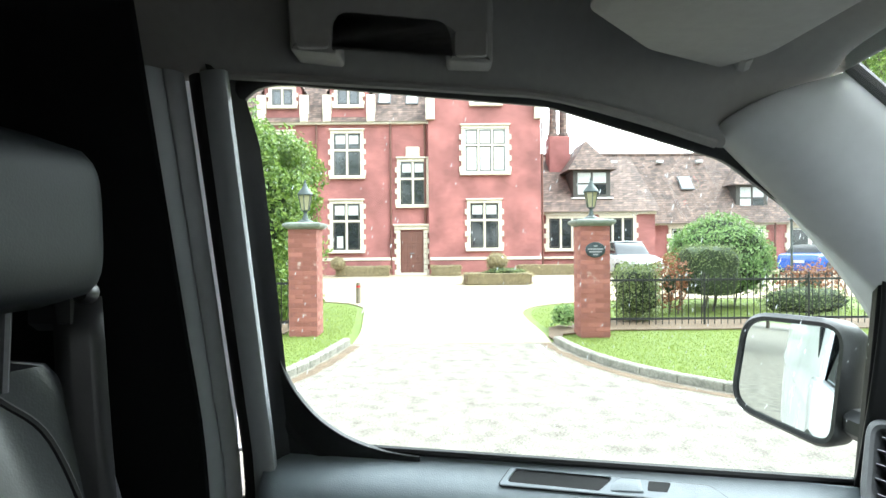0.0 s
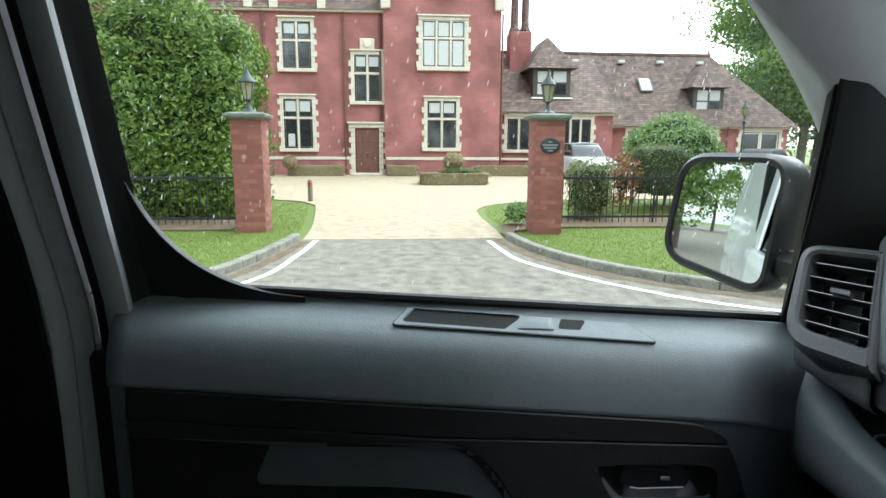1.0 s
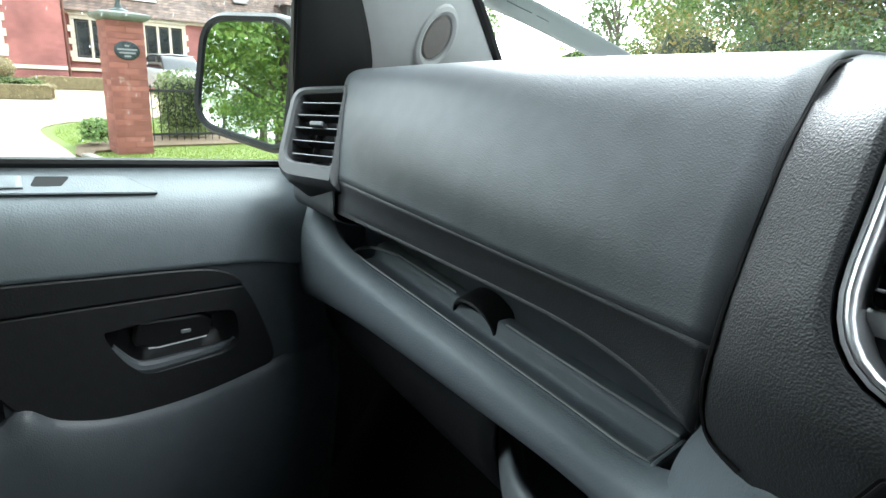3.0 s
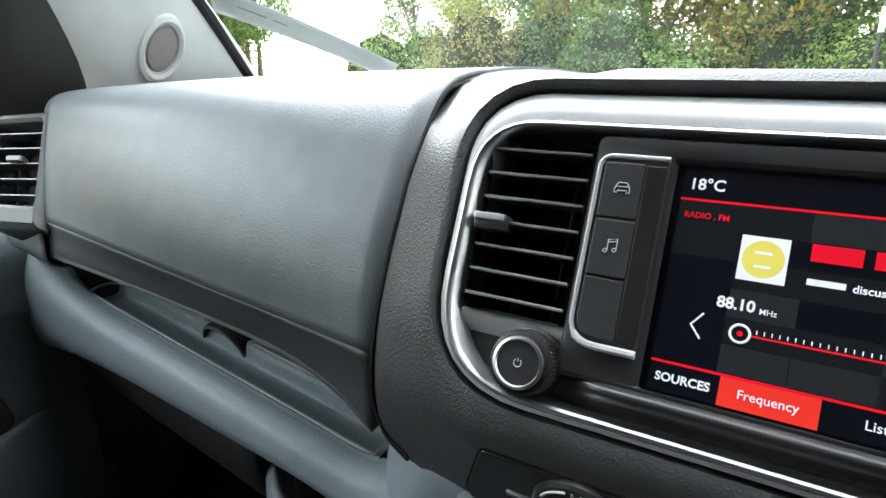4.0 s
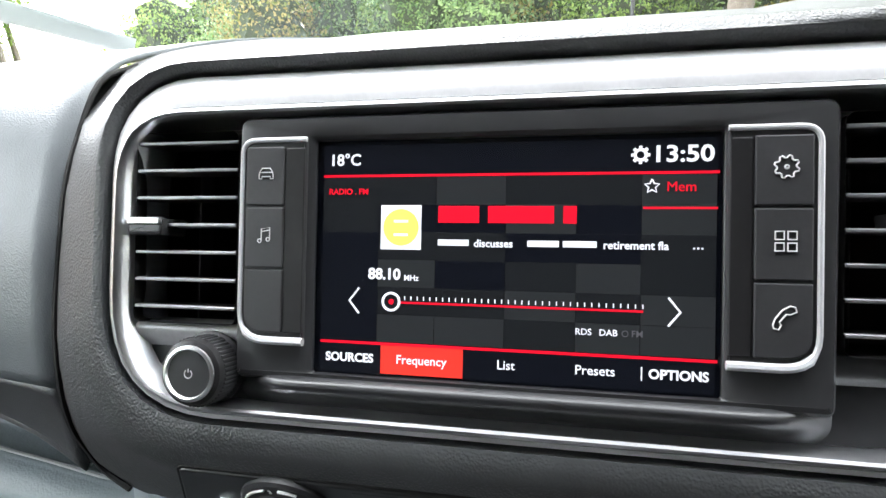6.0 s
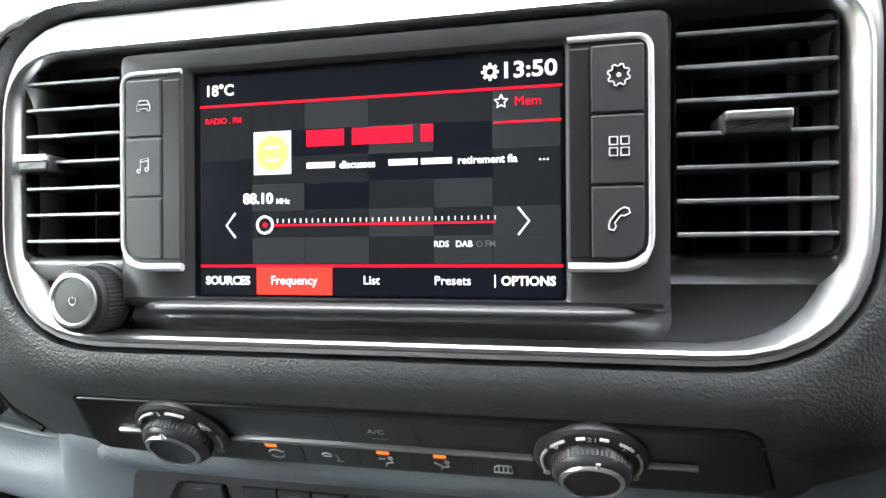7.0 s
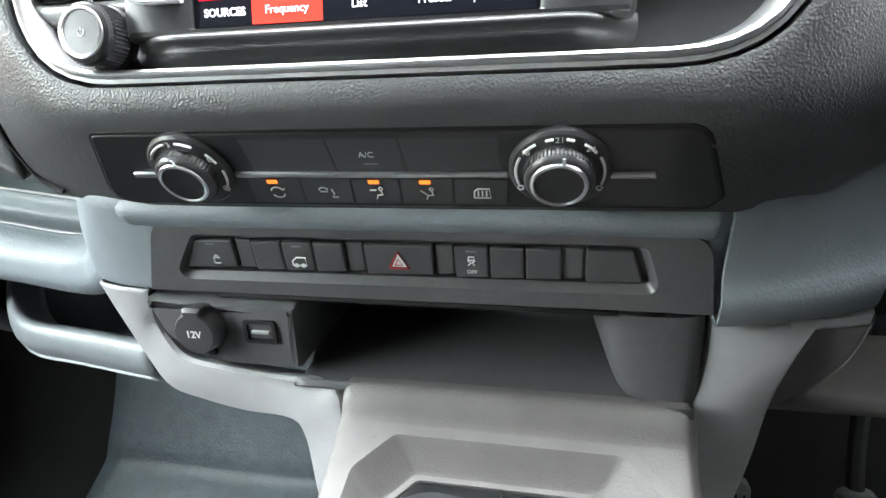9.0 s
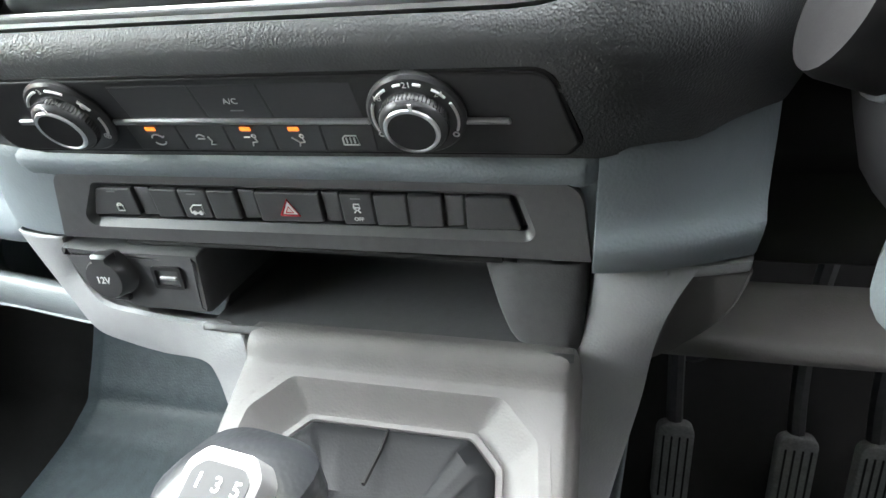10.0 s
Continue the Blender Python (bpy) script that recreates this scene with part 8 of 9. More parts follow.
shrub("round_bush", (-25.6, -5.1, 0.62), (0.34, 0.36, 0.32), 900, 0.04, L_LAVENDER, "round clipped brown bush", "shrub", 41, 0.1, -0.8)
bo_ = thing("bollard", "short weathered timber bollard with red band", "bollard", (-14.3, -2.56, 0))
part("bollard_post", turned([(0.06, 0.0), (0.058, 0.46), (0.045, 0.52)], Matrix(), 14, cap0=True), M_TIMBER, bo_)
part("bollard_band", turned([(0.061, 0.40), (0.061, 0.45)], Matrix(), 14, cap1=False), M_RED, bo_, "faded red band")

# ---- house ----
house = thing("house", "red brick country house with cream stone windows", "house", (-27, -1.5, 0))
HI = Matrix.Translation((27, 1.5, 0))


def hp(name, bm, material, parent=None, label="", smooth=False):
    o = part(name, bm, material, None, label, smooth)
    o.parent = parent or house
    if not parent:
        o.matrix_parent_inverse = HI
    return o


def solid(poly, x0, x1):
    """A wall slab with the outline poly in y, z between x0 and x1."""
    bm = bmesh.new()
    q = [Vector(p) for p in poly]
    rings(bm, [[Vector((x0, p.x, p.y)) for p in q], [Vector((x1, p.x, p.y)) for p in q]], True, True)
    return bm


hp("bay_wall", solid([(-1.05, 0), (4.23, 0), (4.23, 8.4), (1.59, 11.6), (-1.05, 8.4)], -35, -27), M_HOUSE)
hp("main_wall", solid([(-10.0, 0), (-1.05, 0), (-1.05, 7.3), (-10.0, 7.3)], -35, -27.35), M_HOUSE)
hp("side_wing_wall", solid([(-17.5, 0), (-10.2, 0), (-10.2, 8.2), (-13.8, 12.4), (-17.5, 8.2)], -35, -26.4), M_HOUSE)
for y0, y1, ap in ((-9.05, -6.8, 10.4), (-5.95, -3.65, 10.28)):
    c = (y0 + y1) / 2
    hp("gable_wall", solid([(y0 + 0.25, 7.2), (y1 - 0.25, 7.2), (y1 - 0.25, 8.85), (c, ap), (y0 + 0.25, 8.85)], -31, -27.33), M_HOUSE)
    bm = bmesh.new()
    for s, e in ((y0, c), (y1, c)):
        block(((-27.36), (s + c) / 2 + (0.16 if s < c else -0.16), (8.95 + ap) / 2 + 0.08), (0.30, math.hypot(1.0, ap - 8.85) + 0.15, 0.14), 0.02, bm, Matrix.Translation((-27.36, (s + c) / 2, (8.95 + ap) / 2)) @ Matrix.Rotation(math.atan2(ap - 8.85, 0.95) * (1 if s < c else -1), 4, "X") @ Matrix.Translation((27.36, -(s + c) / 2, -(8.95 + ap) / 2)))
    for yy in (y0 + 0.12, y1 - 0.12):
        block((-27.30, yy, 8.1), (0.22, 0.42, 0.9), 0.03, bm)
        block((-27.25, yy, 7.45), (0.3, 0.36, 0.4), 0.03, bm)
    hp("gable_coping", bm, M_STONE)
    rows = [[(-27.45, y0 + 0.05, 8.7), (-27.45, c, ap - 0.05), (-27.45, y1 - 0.05, 8.7)], [(-31.4, y0 + 0.05, 8.7), (-31.4, c, ap - 0.05), (-31.4, y1 - 0.05, 8.7)]]
    bm = bmesh.new()
    grid(bm, rows)
    hp("gable_roof", bm, M_ROOF)
bm = bmesh.new()
grid(bm, [[(-27.1, -10.1, 7.25), (-27.1, -1.05, 7.25)], [(-31.2, -10.1, 12.0), (-31.2, -1.05, 12.0)], [(-35.2, -10.1, 7.25), (-35.2, -1.05, 7.25)]])
hp("roof", bm, M_ROOF)
bm = bmesh.new()
grid(bm, [[(-27.3, -1.05, 8.3), (-27.3, 1.59, 11.5), (-27.3, 4.3, 8.3)], [(-36, -1.05, 8.3), (-36, 1.59, 11.5), (-36, 4.3, 8.3)]])
hp("roof", bm, M_ROOF)
bm = bmesh.new()
grid(bm, [[(-26.5, -17.6, 8.1), (-26.5, -13.8, 12.3), (-26.5, -10.1, 8.1)], [(-36, -17.6, 8.1), (-36, -13.8, 12.3), (-36, -10.1, 8.1)]])
hp("roof", bm, M_ROOF)


def sloped(y0, z0, y1, z1, x, w=0.22, d=0.45):
    """A coping stone along a gable's slope."""
    L, a = math.hypot(y1 - y0, z1 - z0), math.atan2(z1 - z0, y1 - y0)
    return block((0, 0, 0), (d, L, w), 0.03, m=Matrix.Translation((x, (y0 + y1) / 2, (z0 + z1) / 2)) @ Matrix.Rotation(a, 4, "X"))


for a in ((-1.1, 8.45, 1.59, 11.7, -27.0), (4.28, 8.45, 1.59, 11.7, -27.0), (-10.1, 8.3, -13.8, 12.55, -26.4), (-17.5, 8.3, -13.8, 12.55, -26.4)):
    hp("gable_coping", sloped(*a), M_STONE)
for y, x in ((-0.95, -26.92), (4.13, -26.92), (-10.3, -26.3)):
    bm = bmesh.new()
    block((x, y, 7.9), (0.25, 0.42, 1.25), 0.03, bm)
    block((x + 0.05, y + (0.1 if y > 0 else -0.1), 8.45), (0.3, 0.6, 0.22), 0.03, bm)
    hp("kneeler_stone", bm, M_STONE)
bm = bmesh.new()
block((-27.28, -5.5, 7.22), (0.22, 9.0, 0.13), 0.02, bm)
hp("gutter", bm, M_STONE, None, "pale painted gutter board")
for y0, y1, x in ((-10.0, -2.62, -27.30), (-1.0, 4.23, -26.95)):
    hp("string_course", block((x, (y0 + y1) / 2, 0.76), (0.14, y1 - y0, 0.14), 0.02), M_STONE)
    hp("plinth", block((x - 0.02, (y0 + y1) / 2, 0.33), (0.12, y1 - y0, 0.68), 0.02), M_HOUSE)
for y, x, z1 in ((-6.35, -27.27, 7.2), (-2.85, -27.27, 7.2), (-1.22, -27.27, 7.2), (4.33, -27.2, 7.2)):
    o = hp("downpipe", tube([(x, y, 0), (x, y, z1)], 0.05, 8), M_DOORWOOD, None, "dark red painted downpipe")


def stone_window(y0, y1, z0, z1, x, lights, transom=0.62, quoin=True, fill=None, sill=True, frame_m=None, parent=None):
    """A stone mullioned window: blocks of the surround, mullions, panes and frames."""
    w = hp("window", block((x + 0.02, (y0 + y1) / 2, z0 + 0.08), (0.22, (y1 - y0) + 0.14, 0.16), 0.02), M_STONE, parent, "stone mullioned window")
    bm = bmesh.new()
    j = 0.16
    block((x, (y0 + y1) / 2, z1 - j / 2), (0.14, y1 - y0, j), 0.02, bm)
    block((x + 0.05, (y0 + y1) / 2, z1 + 0.03), (0.2, y1 - y0 + 0.1, 0.07), 0.02, bm)
    h, n = z1 - j - z0 - 0.16, max(3, int((z1 - z0) / 0.27))
    for k in range(n):
        q = 0.10 if (quoin and k % 2 == 0) else 0.0
        z = z0 + 0.16 + (k + 0.5) * h / n
        for s, y in ((-1, y0), (1, y1)):
            block((x - 0.001 * k, y - s * (j / 2 - q / 2), z), (0.12, j + q, h / n - 0.008), 0.012, bm)
    o = hp("surround", bm, M_STONE, w)
    iy0, iy1, iz0, iz1 = y0 + j, y1 - j, z0 + 0.16, z1 - j
    bm = bmesh.new()
    for k in range(1, lights):
        block((x - 0.005, iy0 + (iy1 - iy0) * k / lights, (iz0 + iz1) / 2), (0.12, 0.10, iz1 - iz0), 0.02, bm)
    zt = iz0 + (iz1 - iz0) * transom
    if transom:
        block((x - 0.006, (iy0 + iy1) / 2, zt), (0.11, iy1 - iy0, 0.10), 0.02, bm)
    if len(bm.verts):
        hp("mullion", bm, M_STONE, w)
    else:
        bm.free()
    for k in range(lights):
        a, b = iy0 + (iy1 - iy0) * k / lights, iy0 + (iy1 - iy0) * (k + 1) / lights
        for c, d in (((iz0, zt), (zt, iz1)) if transom else ((iz0, iz1),)):
            hp("pane", block((x + 0.008, (a + b) / 2, (c + d) / 2), (0.02, b - a, d - c), 0.002), fill or M_PANE, w)
            bm = bmesh.new()
            for yy in (a + 0.07, b - 0.07):
                block((x + 0.022, yy, (c + d) / 2), (0.03, 0.035, d - c - 0.1), 0.004, bm)
            for zz in (c + 0.07, d - 0.07):
                block((x + 0.022, (a + b) / 2, zz), (0.03, b - a - 0.10, 0.035), 0.004, bm)
            hp("window_frame", bm, frame_m or M_FRAME, w)
    return w, (iy0, iy1, iz0, iz1, zt)


# the wall is uncut: dark blocks behind the windows paint shallow shaded reveals
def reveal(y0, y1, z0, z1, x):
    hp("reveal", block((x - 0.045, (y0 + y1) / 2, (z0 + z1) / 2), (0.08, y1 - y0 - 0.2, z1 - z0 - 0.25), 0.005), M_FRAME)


for y0, y1, z0, z1, x, n, tr in ((0.96, 2.38, 7.9, 9.28, -26.98, 2, 0.5), (0.5, 2.74, 4.67, 7.0, -26.98, 3, 0.62), (0.74, 2.37, 1.10, 3.51, -26.98, 2, 0.62), (-2.55, -1.06, 3.18, 5.53, -27.33, 2, 0.60), (-5.7, -4.13, 4.58, 6.89, -27.33, 2, 0.60), (-5.77, -4.17, 1.05, 3.56, -27.33, 2, 0.62), (-8.88, -7.39, 4.66, 6.85, -27.33, 2, 0.60), (-8.9, -7.35, 1.05, 3.5, -27.33, 2, 0.62), (-8.6, -7.3, 7.92, 9.0, -27.31, 2, 0), (-5.5, -4.15, 7.92, 9.0, -27.31, 2, 0), (-12.3, -11.0, 7.0, 8.6, -26.38, 2, 0.6), (-12.3, -11.0, 4.0, 6.2, -26.38, 2, 0.6)):
    w, (a, b, c, d, zt) = stone_window(y0, y1, z0, z1, x, n, tr, True, M_BLIND if (y0, z0) == (0.5, 4.67) else None, True, M_WFRAME if (y0, z0) == (0.96, 7.9) else None)
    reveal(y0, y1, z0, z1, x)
    if (y0, z0) in ((0.74, 1.10), (-5.77, 1.05), (-5.7, 4.58), (-2.55, 3.18), (0.96, 7.9)):
        for k in range(n):
            yy = a + (b - a) * (k + 0.5) / n
            ww = (b - a) / n
            hp("blind", block((x + 0.0205, yy, d - 0.14 * (d - c)), (0.004, ww * 0.72, 0.22 * (d - c)), 0.001), M_CURTAIN, w)
    if (y0, z0) == (-5.77, 1.05):
        hp("curtain", block((x + 0.0205, a + 0.32, c + 0.35), (0.004, 0.3, 0.6), 0.001), M_CURTAIN, w)
hp("crest_stone", block((-27.30, -1.80, 5.82), (0.16, 0.66, 0.50), 0.05), M_STONE, None, "carved cream crest stone")
hp("crest_boss", turned([(0.19, 0.0), (0.17, 0.04), (0.08, 0.06), (0.0, 0.05)], frame_of((-27.22, -1.80, 5.82), (0, 1, 0), (0, 0, 1)), 16), M_STONE)
hp("porch_stone", block((-27.2, -7.4, 3.85), (0.4, 1.5, 0.45), 0.05), M_STONE, None, "carved stone porch hood")
# door with stone surround
dr = hp("front_door", block((-27.30, -1.87, 1.03), (0.06, 1.02, 2.06), 0.01), M_DOORWOOD, None, "dark panelled oak front door")
for r_ in range(4):
    for c_ in range(4):
        hp("door_panel", block((-27.265, -2.25 + c_ * 0.253, 0.30 + r_ * 0.46), (0.02, 0.19, 0.36), 0.01), M_DOORWOOD, dr)
hp("letter_plate", block((-27.25, -1.87, 1.02), (0.02, 0.22, 0.05), 0.005), M_LEAD, dr)
bm = bmesh.new()
for k in range(9):
    q = 0.09 if k % 2 == 0 else 0.0
    for s, y in ((-1, -2.60), (1, -1.14)):
        block((-27.30, y - s * (0.085 - q / 2) * (1 if s < 0 else 1), 0.13 + k * 0.245), (0.16, 0.19 + q, 0.236), 0.015, bm)
block((-27.28, -1.87, 2.24), (0.2, 1.66, 0.2), 0.03, bm)
block((-27.22, -1.87, 2.37), (0.26, 1.78, 0.08), 0.02, bm)
hp("door_surround", bm, M_STONE, None, "cream stone door surround")
hp("door_step", block((-27.05, -1.87, 0.05), (0.5, 1.4, 0.10), 0.02), M_STONE)
for k, (yy, zz) in enumerate(((-3.2, 8.65), (-1.85, 8.6))):
    m_ = Matrix.Translation((-27.1 - (zz - 7.25) * 0.863 + 0.03, yy, zz)) @ Matrix.Rotation(radians(49.2), 4, "Y")
    s_ = hp("skylight", block((0, 0, 0.02), (1.0, 0.62, 0.06), 0.01, m=m_), M_LEAD)
    hp("skylight_pane", block((0, 0, 0.055), (0.86, 0.5, 0.01), 0.003, m=m_), M_BLIND, s_)

# ---- low wing ----
wing = thing("house_wing", "low brick wing with long brown tiled roof", "house", (-29, 12, 0))
HI2 = Matrix.Translation((29, -12, 0))


def wp(name, bm, material, parent=None, label=""):
    o = part(name, bm, material, None, label, False)
    o.parent = parent or wing
    if not parent:
        o.matrix_parent_inverse = HI2
    return o


wp("wing_wall", solid([(4.23, 0), (10.15, 0), (10.15, 2.95), (4.23, 2.95)], -37, -28.5), M_HOUSE)
wp("wing_wall", solid([(10.15, 0), (20.35, 0), (20.35, 2.42), (10.15, 2.42)], -37, -30), M_HOUSE)
wp("eaves_board", block((-28.45, 7.2, 2.92), (0.14, 6.0, 0.14), 0.02), M_STONE)
wp("eaves_board", block((-29.95, 15.2, 2.38), (0.14, 10.3, 0.12), 0.02), M_STONE)
bm = bmesh.new()
grid(bm, [[(-28.2, 4.2, 2.98), (-28.2, 10.35, 2.98)], [(-33.0, 4.2, 6.45), (-33.0, 10.35, 6.45)], [(-38, 4.2, 2.98), (-38, 10.35, 2.98)]])
wp("wing_roof", bm, M_ROOF)
bm = bmesh.new()
v = [bm.verts.new(p) for p in ((-29.6, 10.2, 2.42), (-29.6, 20.7, 2.42), (-33.0, 17.3, 6.45), (-33.0, 10.2, 6.45), (-37.4, 20.7, 2.42), (-37.4, 10.2, 2.42), (-29.6, 10.36, 2.42))]
for f_ in ((0, 1, 2, 3), (1, 4, 2), (4, 5, 3, 2)):
    bm.faces.new([v[i] for i in f_])
wp("wing_roof", bm, M_ROOF)
wp("ridge_tile", tube([(-33.0, 4.4, 6.47), (-33.0, 17.3, 6.47)], 0.11, 8), M_ROOF)
wp("ridge_finial", turned([(0.12, 0), (0.05, 0.25), (0.02, 0.5)], Matrix.Translation((-33.0, 17.2, 6.5)), 8), M_HOUSE)
for y0, y1, z0, z1, x, n in ((4.72, 6.75, 1.03, 2.82, -28.48, 3), (7.35, 9.2, 1.03, 2.82, -28.48, 3), (11.4, 12.6, 0.95, 2.3, -29.98, 2), (15.3, 16.5, 0.95, 2.3, -29.98, 1), (17.6, 20.0, 0.95, 2.3, -29.98, 2)):
    stone_window(y0, y1, z0, z1, x, n, 0, True, None, True, M_FRAME if n == 3 else M_WFRAME, None)
wp("string_course", block((-28.44, 7.2, 0.72), (0.12, 5.9, 0.12), 0.02), M_STONE)
wp("downpipe", tube([(-29.9, 16.95, 0), (-29.9, 16.95, 2.4)], 0.05, 8), M_DOORWOOD)


def dormer(y0, y1, z0, z1, xf, apex, deep, lights=2):
    """A dormer with dark casements under a hipped tile roof."""
    d = wp("dormer", block((xf - deep / 2, (y0 + y1) / 2, (z0 + z1) / 2), (deep, y1 - y0 - 0.1, z1 - z0), 0.02), M_FRAME, None, "dark framed dormer")
    for k in range(lights):
        a, b = y0 + 0.22 + (y1 - y0 - 0.44) * k / lights, y0 + 0.22 + (y1 - y0 - 0.44) * (k + 1) / lights
        for c, e in ((z0 + 0.12, (z0 + z1) / 2), ((z0 + z1) / 2, z1 - 0.1)):
            wp("dormer_pane", block((xf + 0.01, (a + b) / 2, (c + e) / 2), (0.02, b - a - 0.12, e - c - 0.08), 0.004), M_CURTAIN if k == 0 or c > z0 + 0.5 else M_PANE, d)
    wp("dormer_sill", block((xf + 0.06, (y0 + y1) / 2, z0 - 0.04), (0.2, y1 - y0 + 0.1, 0.08), 0.02), M_WFRAME, d)
    bm = bmesh.new()
    v = [bm.verts.new(p) for p in ((xf + 0.3, y0 - 0.25, z1), (xf + 0.3, y1 + 0.25, z1), (xf - deep * 0.45, (y0 + y1) / 2, apex), (xf - deep - 1.0, (y0 + y1) / 2, apex), (xf - deep - 1.0, y0 - 0.25, z1), (xf - deep - 1.0, y1 + 0.25, z1))]
    for f_ in ((0, 1, 2), (1, 5, 3, 2), (0, 2, 3, 4), (0, 4, 5, 1)):
        bm.faces.new([v[i] for i in f_])
    wp("dormer_roof", bm, M_ROOF, d)


dormer(6.2, 8.2, 3.75, 5.15, -29.2, 6.85, 2.6)
dormer(15.1, 16.9, 3.05, 4.45, -30.4, 5.7, 2.0)
m_ = Matrix.Translation((-31.4, 12.9, 4.62)) @ Matrix.Rotation(radians(49.8), 4, "Y")
s_ = wp("skylight", block((0, 0, 0.06), (1.0, 0.72, 0.08), 0.01, m=m_), M_LEAD)
wp("skylight_pane", block((0, 0, 0.11), (0.84, 0.58, 0.01), 0.003, m=m_), M_BLIND, s_)
for yy in (9.3, 11.9, 14.1, 16.4):
    wp("roof_vent", block((-32.4, yy, 5.98), (0.25, 0.35, 0.16), 0.04), M_BLIND)
ch = wp("chimney", block((-32.0, 6.05, 6.2), (1.1, 1.15, 2.2), 0.04), M_HOUSE, None, "brick chimney with twin round stacks")
for yy in (5.78, 6.36):
    wp("chimney_stack", turned([(0.30, 7.2), (0.30, 7.45), (0.22, 7.6), (0.20, 9.1), (0.24, 9.2), (0.30, 9.32), (0.30, 9.55), (0.24, 9.6)], Matrix.Translation((-32.0, yy, 0)), 10), M_ROOF, ch)

# ---- parked cars ----
def car(name, x, y, turn, paint, label, size, soft=False, high=1.45):
    """A parked car: body with wheel arches, cabin, glass, lamps and wheels."""
    c = thing(name, label, "car", (x, y, 0))
    c.rotation_euler = (0, 0, radians(turn))
    L, W = size
    prof = [(-L / 2, 0.35, 0.78), (-L / 2 + 0.15, 0.22, 0.92), (-L / 4, 0.20, 0.98), (0, 0.20, 0.96), (L / 4, 0.20, 0.92), (L / 2 - 0.35, 0.22, 0.80), (L / 2, 0.35, 0.62)]
    bm = bmesh.new()
    loops = []
    for px, z0, z1 in cr([(a, b, d) for a, b, d in prof], 24):
        k = 1 - 0.12 * (abs(px) / (L / 2)) ** 4
        loops.append([Vector((px, p.x * k, p.y)) for p in rrect(0, (z0 + z1) / 2, W, z1 - z0, 0.16, 4)])
    rings(bm, loops, True, True)
    part("body", bm, paint, c)
    cab = [(-L * 0.36, 0.90, 0.92), (-L * 0.27, high - 0.06, 0.80), (-L * 0.08, high, 0.80), (L * 0.06, high - 0.04, 0.82), (L * 0.20, 0.92, 0.94)]
    bm = bmesh.new()
    loops = []
    for px, h, k in cr(cab, 16):
        loops.append([Vector((px, p.x, p.y)) for p in rrect(0, (0.85 + h) / 2, W * k * 0.92, max(0.04, h - 0.85), 0.10, 4)])
    rings(bm, loops, True, True)
    part("cabin", bm, M_RUBBER if soft else M_PANE, c, "black fabric hood" if soft else "dark glass cabin")
    if not soft:
        bm = bmesh.new()
        loft([[(px, yy * W * 0.37, high + 0.012 - 0.03 * abs(yy) - 0.02 * abs(px + L * 0.07)) for yy in (-1, -0.5, 0, 0.5, 1)] for px in (-L * 0.24, -L * 0.1, L * 0.06)], 8, 8, bm=bm)
        part("roof_panel", bm, paint, c, solid=0.03)
    for sx in (-1, 1):
        for sy in (-1, 1):
            f = frame_of((sx * L * 0.31, sy * (W / 2 - 0.02), 0.31), (1, 0, 0), (0, 0, sy * -1.0))
            wh = part("wheel", turned([(0.20, -0.10), (0.30, -0.09), (0.315, 0.0), (0.30, 0.05), (0.22, 0.06)], f, 24, cap0=True), M_TYRE, c)
            part("rim", turned([(0.215, 0.045), (0.20, 0.05), (0.06, 0.035), (0.0, 0.05)], f, 20), M_RIM, wh)
        for sy in (-1, 1):
            part("tail_lamp" if sx < 0 else "head_lamp", block((sx * (L / 2 - 0.10), sy * W * 0.36, 0.70), (0.12, 0.34, 0.12), 0.03), M_TAIL if sx < 0 else M_HEAD, c)
    part("number_plate", block((-L / 2 - 0.01, 0, 0.62), (0.02, 0.5, 0.11), 0.005), M_CURTAIN, c)
    part("front_grille", block((L / 2 - 0.02, 0, 0.52), (0.05, W * 0.6, 0.16), 0.03), M_BLACK, c)
    return c


car("parked_car", -24.5, 15.6, 128, M_BLUE, "blue convertible with black fabric hood, parked", (4.2, 1.75), True, 1.30)
car("parked_car", -24.0, 18.9, 140, M_SILVERCAR, "silver blue estate car parked on gravel", (4.6, 1.85), False, 1.62)
car("parked_car", -25.0, 7.55, 4, M_PALECAR, "pale silver hatchback car parked by the wing", (4.2, 1.75), False, 1.50)

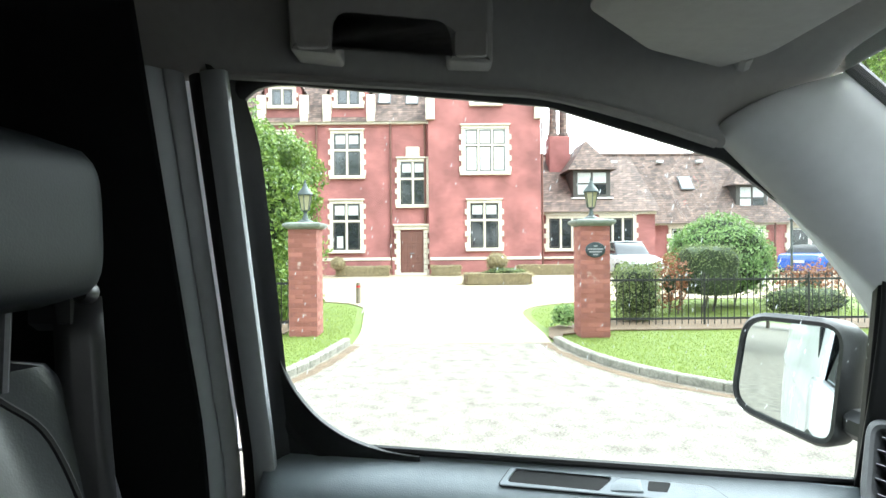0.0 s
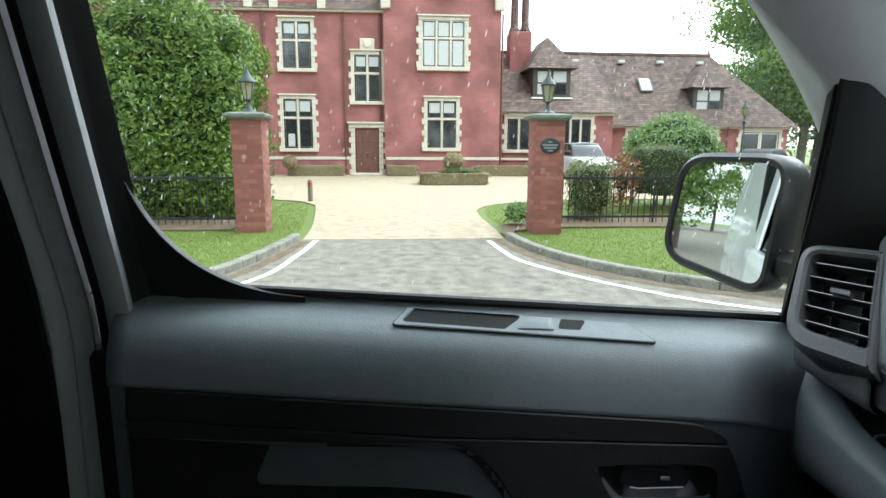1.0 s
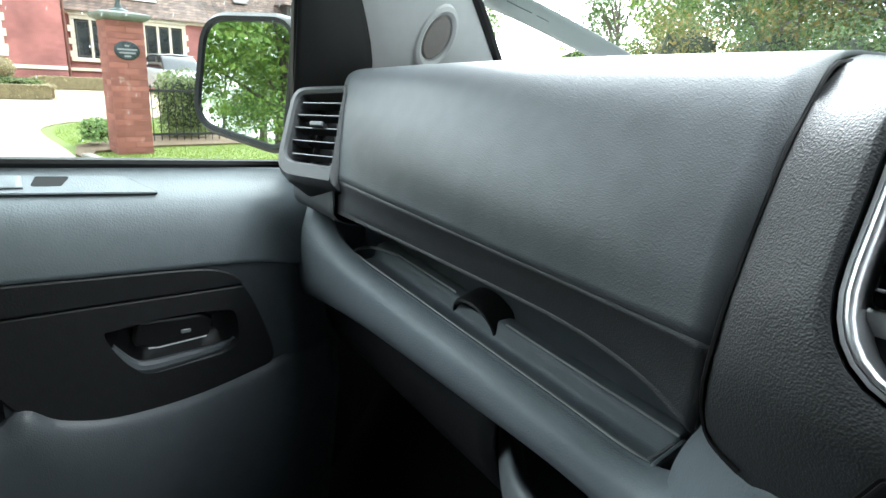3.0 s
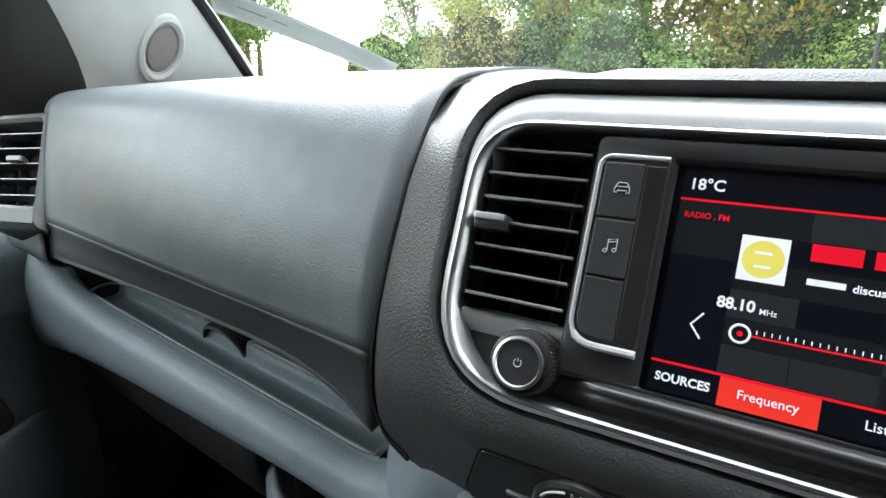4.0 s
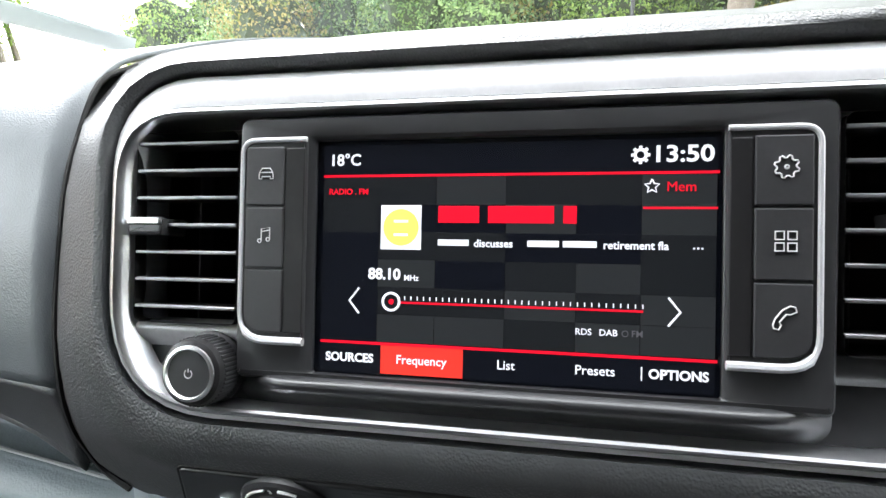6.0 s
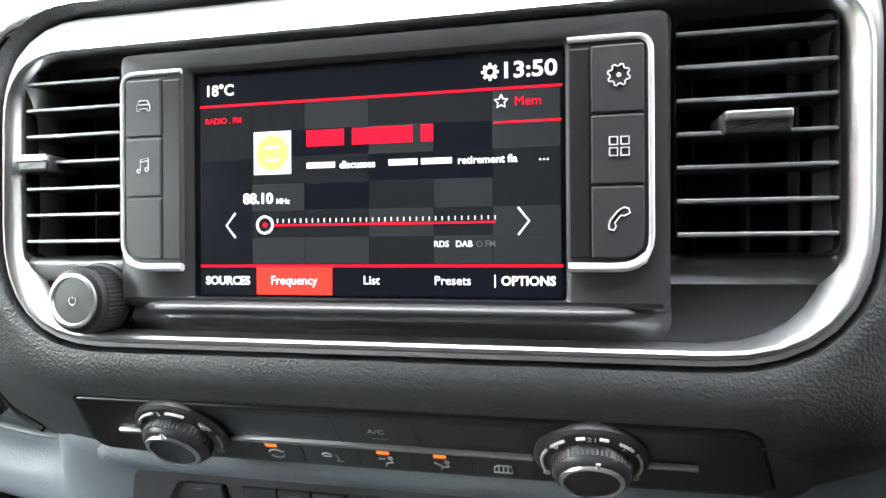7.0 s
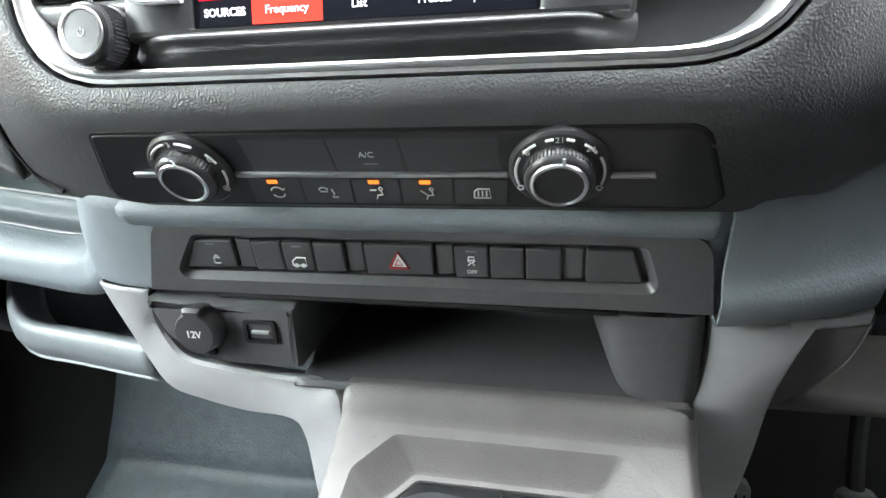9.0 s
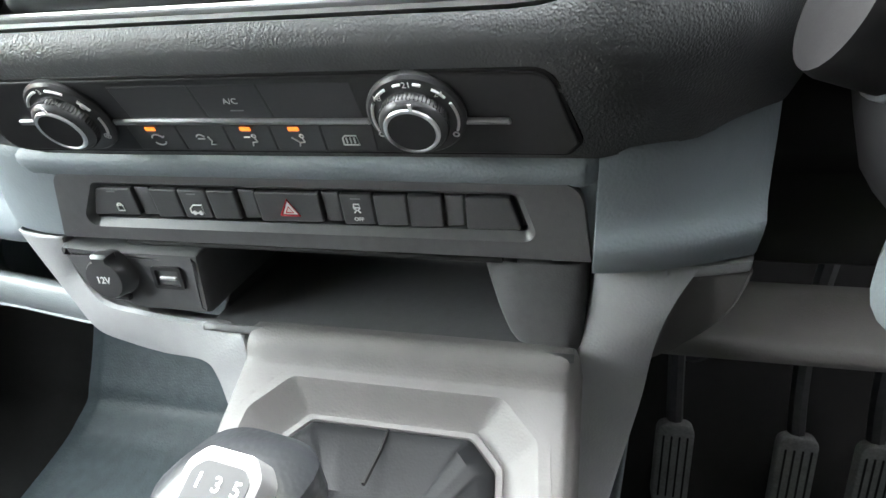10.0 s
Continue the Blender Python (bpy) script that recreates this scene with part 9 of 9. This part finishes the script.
# ---- trees ----
def tree(seed, h, spread, n, size, material):
    """A tree of tapered trunk, limbs and leaf clumps, at the origin."""
    r = random.Random(seed)
    t = thing("tree", "tall leafy tree with an uneven crown", "tree", (0, 0, 0), "trees")
    bm = bmesh.new()
    tube(cr([(0, 0, 0), (r.uniform(-0.1, 0.1), r.uniform(-0.1, 0.1), h * 0.3), (r.uniform(-0.3, 0.3), r.uniform(-0.3, 0.3), h * 0.85)], 10), [h * 0.022 * (1 - 0.085 * i) for i in range(10)], 8, bm)
    clumps = []
    for k in range(26):
        z = h * r.uniform(0.16, 0.97)
        w = spread * math.sqrt(max(0.08, 1 - ((z / h - 0.5) / 0.55) ** 2)) * r.uniform(0.35, 1.0)
        a = r.uniform(0, 6.283)
        c = (w * math.cos(a), w * math.sin(a), z)
        clumps.append(c)
        if k % 2 == 0:
            tube(cr([(0, 0, z * 0.55), (c[0] * 0.5, c[1] * 0.5, z * 0.8), c], 6), [h * 0.008 * (1 - 0.15 * i) for i in range(6)], 5, bm)
    part("trunk", bm, M_BARK, t)
    pts = []
    for k, c in enumerate(clumps):
        q = r.uniform(0.55, 1.1) * spread * 0.45
        pts += shell_points(n // 26, c, (q, q, q * 0.75), seed * 50 + k, 0.5)
    foliage("crown", leaves(pts, size, seed, 1.4), material, t)
    return t


kinds = [tree(1, 12.0, 4.2, 17000, 0.135, L_TREE), tree(2, 11.0, 4.0, 17000, 0.13, L_TREEDARK), tree(3, 9.0, 3.6, 15000, 0.12, L_AUTUMN), tree(4, 14.0, 4.6, 17000, 0.15, L_TREE)]
# unseen trees at x 12 to 22, y 13 downwards, shade the driver side
spots = [(1, -9.0, 25.0, 0), (0, -5.5, 26.0, 1), (2, -1.8, 23.0, 2), (1, 1.5, 25.0, 3), (0, 4.5, 23.5, 1), (2, 7.5, 24.0, 2.2), (1, 10.5, 25.0, 0.5), (3, 14.0, 26, 1.2), (0, 18.0, 24, 2), (1, 22.0, 26, 0),
         (0, -13.5, 34.0, 2), (3, -20.0, 38.0, 1), (1, -26.0, 40.0, 0.3), (0, -38.0, 27.0, 0.3), (3, -41.0, 32.0, 0.3), (1, -37.0, 33.0, 1.3), (3, -45.0, 34.0, 2.3), (0, -39, 36, 0), (1, -38.5, 29.0, 3.3), (0, -42.0, 31.0, 4.1), (1, -36.8, 26.2, 1.1), (3, -40.5, 25.8, 2.1), (1, -39.5, 29.5, 2.6), (3, -46.0, 30.0, 5.3),
         (0, -9.0, -32.0, 0.4), (1, -4.0, -36.0, 1.4), (3, 2.0, -38.0, 2.4), (1, -14.0, -30.0, 0.1), (3, -20.0, -28.0, 0.9), (0, 8.0, -34.0, 0.0), (1, -12.0, -38.0, 1.1), (0, -7.0, -37.0, 2.2), (1, -3.5, -39.0, 3.3), (3, -17.5, -35.0, 0.7), (1, -0.5, -41.0, 0.2), (3, -5.0, -43.0, 4.0), (3, 12.0, 13.0, 0.5), (1, 22.0, 6.0, 1.5), (0, 22.0, -3.0, 2.5), (3, 7.5, 17.0, 0.2), (3, 21.0, -10.0, 3.3), (1, 17.0, -20.0, 0.5), (2, -3.8, 20.5, 4.0), (1, 2.8, 20.5, 5.0), (2, 0.2, 19.5, 0.9), (0, -7.5, 21.5, 1.9), (1, 6.2, 20.0, 2.9), (1, -9.0, -21.0, 0.3), (0, -13.5, -23.5, 1.4), (3, -6.5, -24.5, 2.0), (1, -18.0, -21.0, 3.0), (0, -2.5, -24.8, 4.0), (1, -11.0, -24.9, 5.0)]
first = set()
for k, x, y, a in spots:
    if y < -25:
        x, y = 1.8 * x, 2.1 * y
    m_ = Matrix.Translation((x, y, 0)) @ Matrix.Rotation(a, 4, "Z") @ Matrix.Scale(1.35 if x > 3 and y > 10 else 1.0, 4)
    if k in first:
        copy_thing(kinds[k], m_)
    else:
        first.add(k)
        kinds[k].matrix_world = m_
for k in range(28):
    x = -13 + k * 1.45
    h = 1.25 + 0.35 * math.sin(k * 2.3) + 0.2 * math.sin(k * 5.1)
    shrub("woodland_edge_shrub", (x, 17.6 + 1.3 * math.sin(k * 1.7), h), (1.7, 1.5, h * 1.35), 4600, 0.068, (L_TREE, L_TREEDARK, L_BUSH, L_AUTUMN, L_TREEDARK)[k % 5], "leafy wild shrub at the wood edge", "shrub", 60 + k, 0.6, -0.8, 0.0, 0.62)
post = thing("marker_post", "thin dark pole with a white band", "post", (1.3, 14.0, 0))
part("pole", turned([(0.045, 0.0), (0.04, 3.2), (0.01, 3.25)], Matrix(), 10, cap0=True), M_IRON, post)
part("white_band", turned([(0.055, 1.95), (0.055, 2.40)], Matrix(), 10, cap1=False), M_PAINT, post)
rt = thing("roadside_tree", "thick brown tree trunk by the road", "tree", (2.95, 11.8, 0))
part("trunk", tube(cr([(0, 0, 0), (0.02, 0.05, 3), (-0.05, 0.1, 7)], 8), [0.24 - 0.01 * i for i in range(8)], 12), M_BARK, rt)
foliage("crown", leaves(shell_points(5000, (-0.05, 0.1, 8.0), (2.6, 2.6, 2.2), 77, 0.5), 0.16, 77, 1.4), L_TREE, rt)

# ---- rain on the glass ----
rr = np.random.default_rng(8)
M_DROP = bpy.data.materials.new("rain_water")
M_DROP.use_nodes = True
dn, dl = M_DROP.node_tree.nodes, M_DROP.node_tree.links
dn.remove(dn["Principled BSDF"])
d_mix, d_clear, d_white = dn.new("ShaderNodeMixShader"), dn.new("ShaderNodeBsdfTransparent"), dn.new("ShaderNodeBsdfTranslucent")
d_mix.inputs[0].default_value, d_white.inputs[0].default_value = 0.34, (0.95, 0.97, 1.0, 1)
dl.new(d_clear.outputs[0], d_mix.inputs[1]), dl.new(d_white.outputs[0], d_mix.inputs[2]), dl.new(d_mix.outputs[0], dn["Material Output"].inputs[0])
bm = bmesh.new()
n = 0
while n < 320:
    y, z = rr.uniform(-0.75, 0.08), rr.uniform(1.16, 1.66)
    if not inside((y, z), win):
        continue
    s = rr.uniform(0.00035, 0.0007)
    L = s * rr.uniform(2.0, 6.0)
    c = Vector((gx(y, z) - 0.0005, y, z))
    tube([c + Vector((0, 0.25 * L, 0.27 * 0 + L)), c, c - Vector((0, 0.25 * L, L))], [s * 0.35, s, s * 0.4], 4, bm)
    n += 1
o = part("rain_streaks", bm, M_DROP)
tagged(o, "fine rain streaks on the side window", "rain drops", kind="stuff")
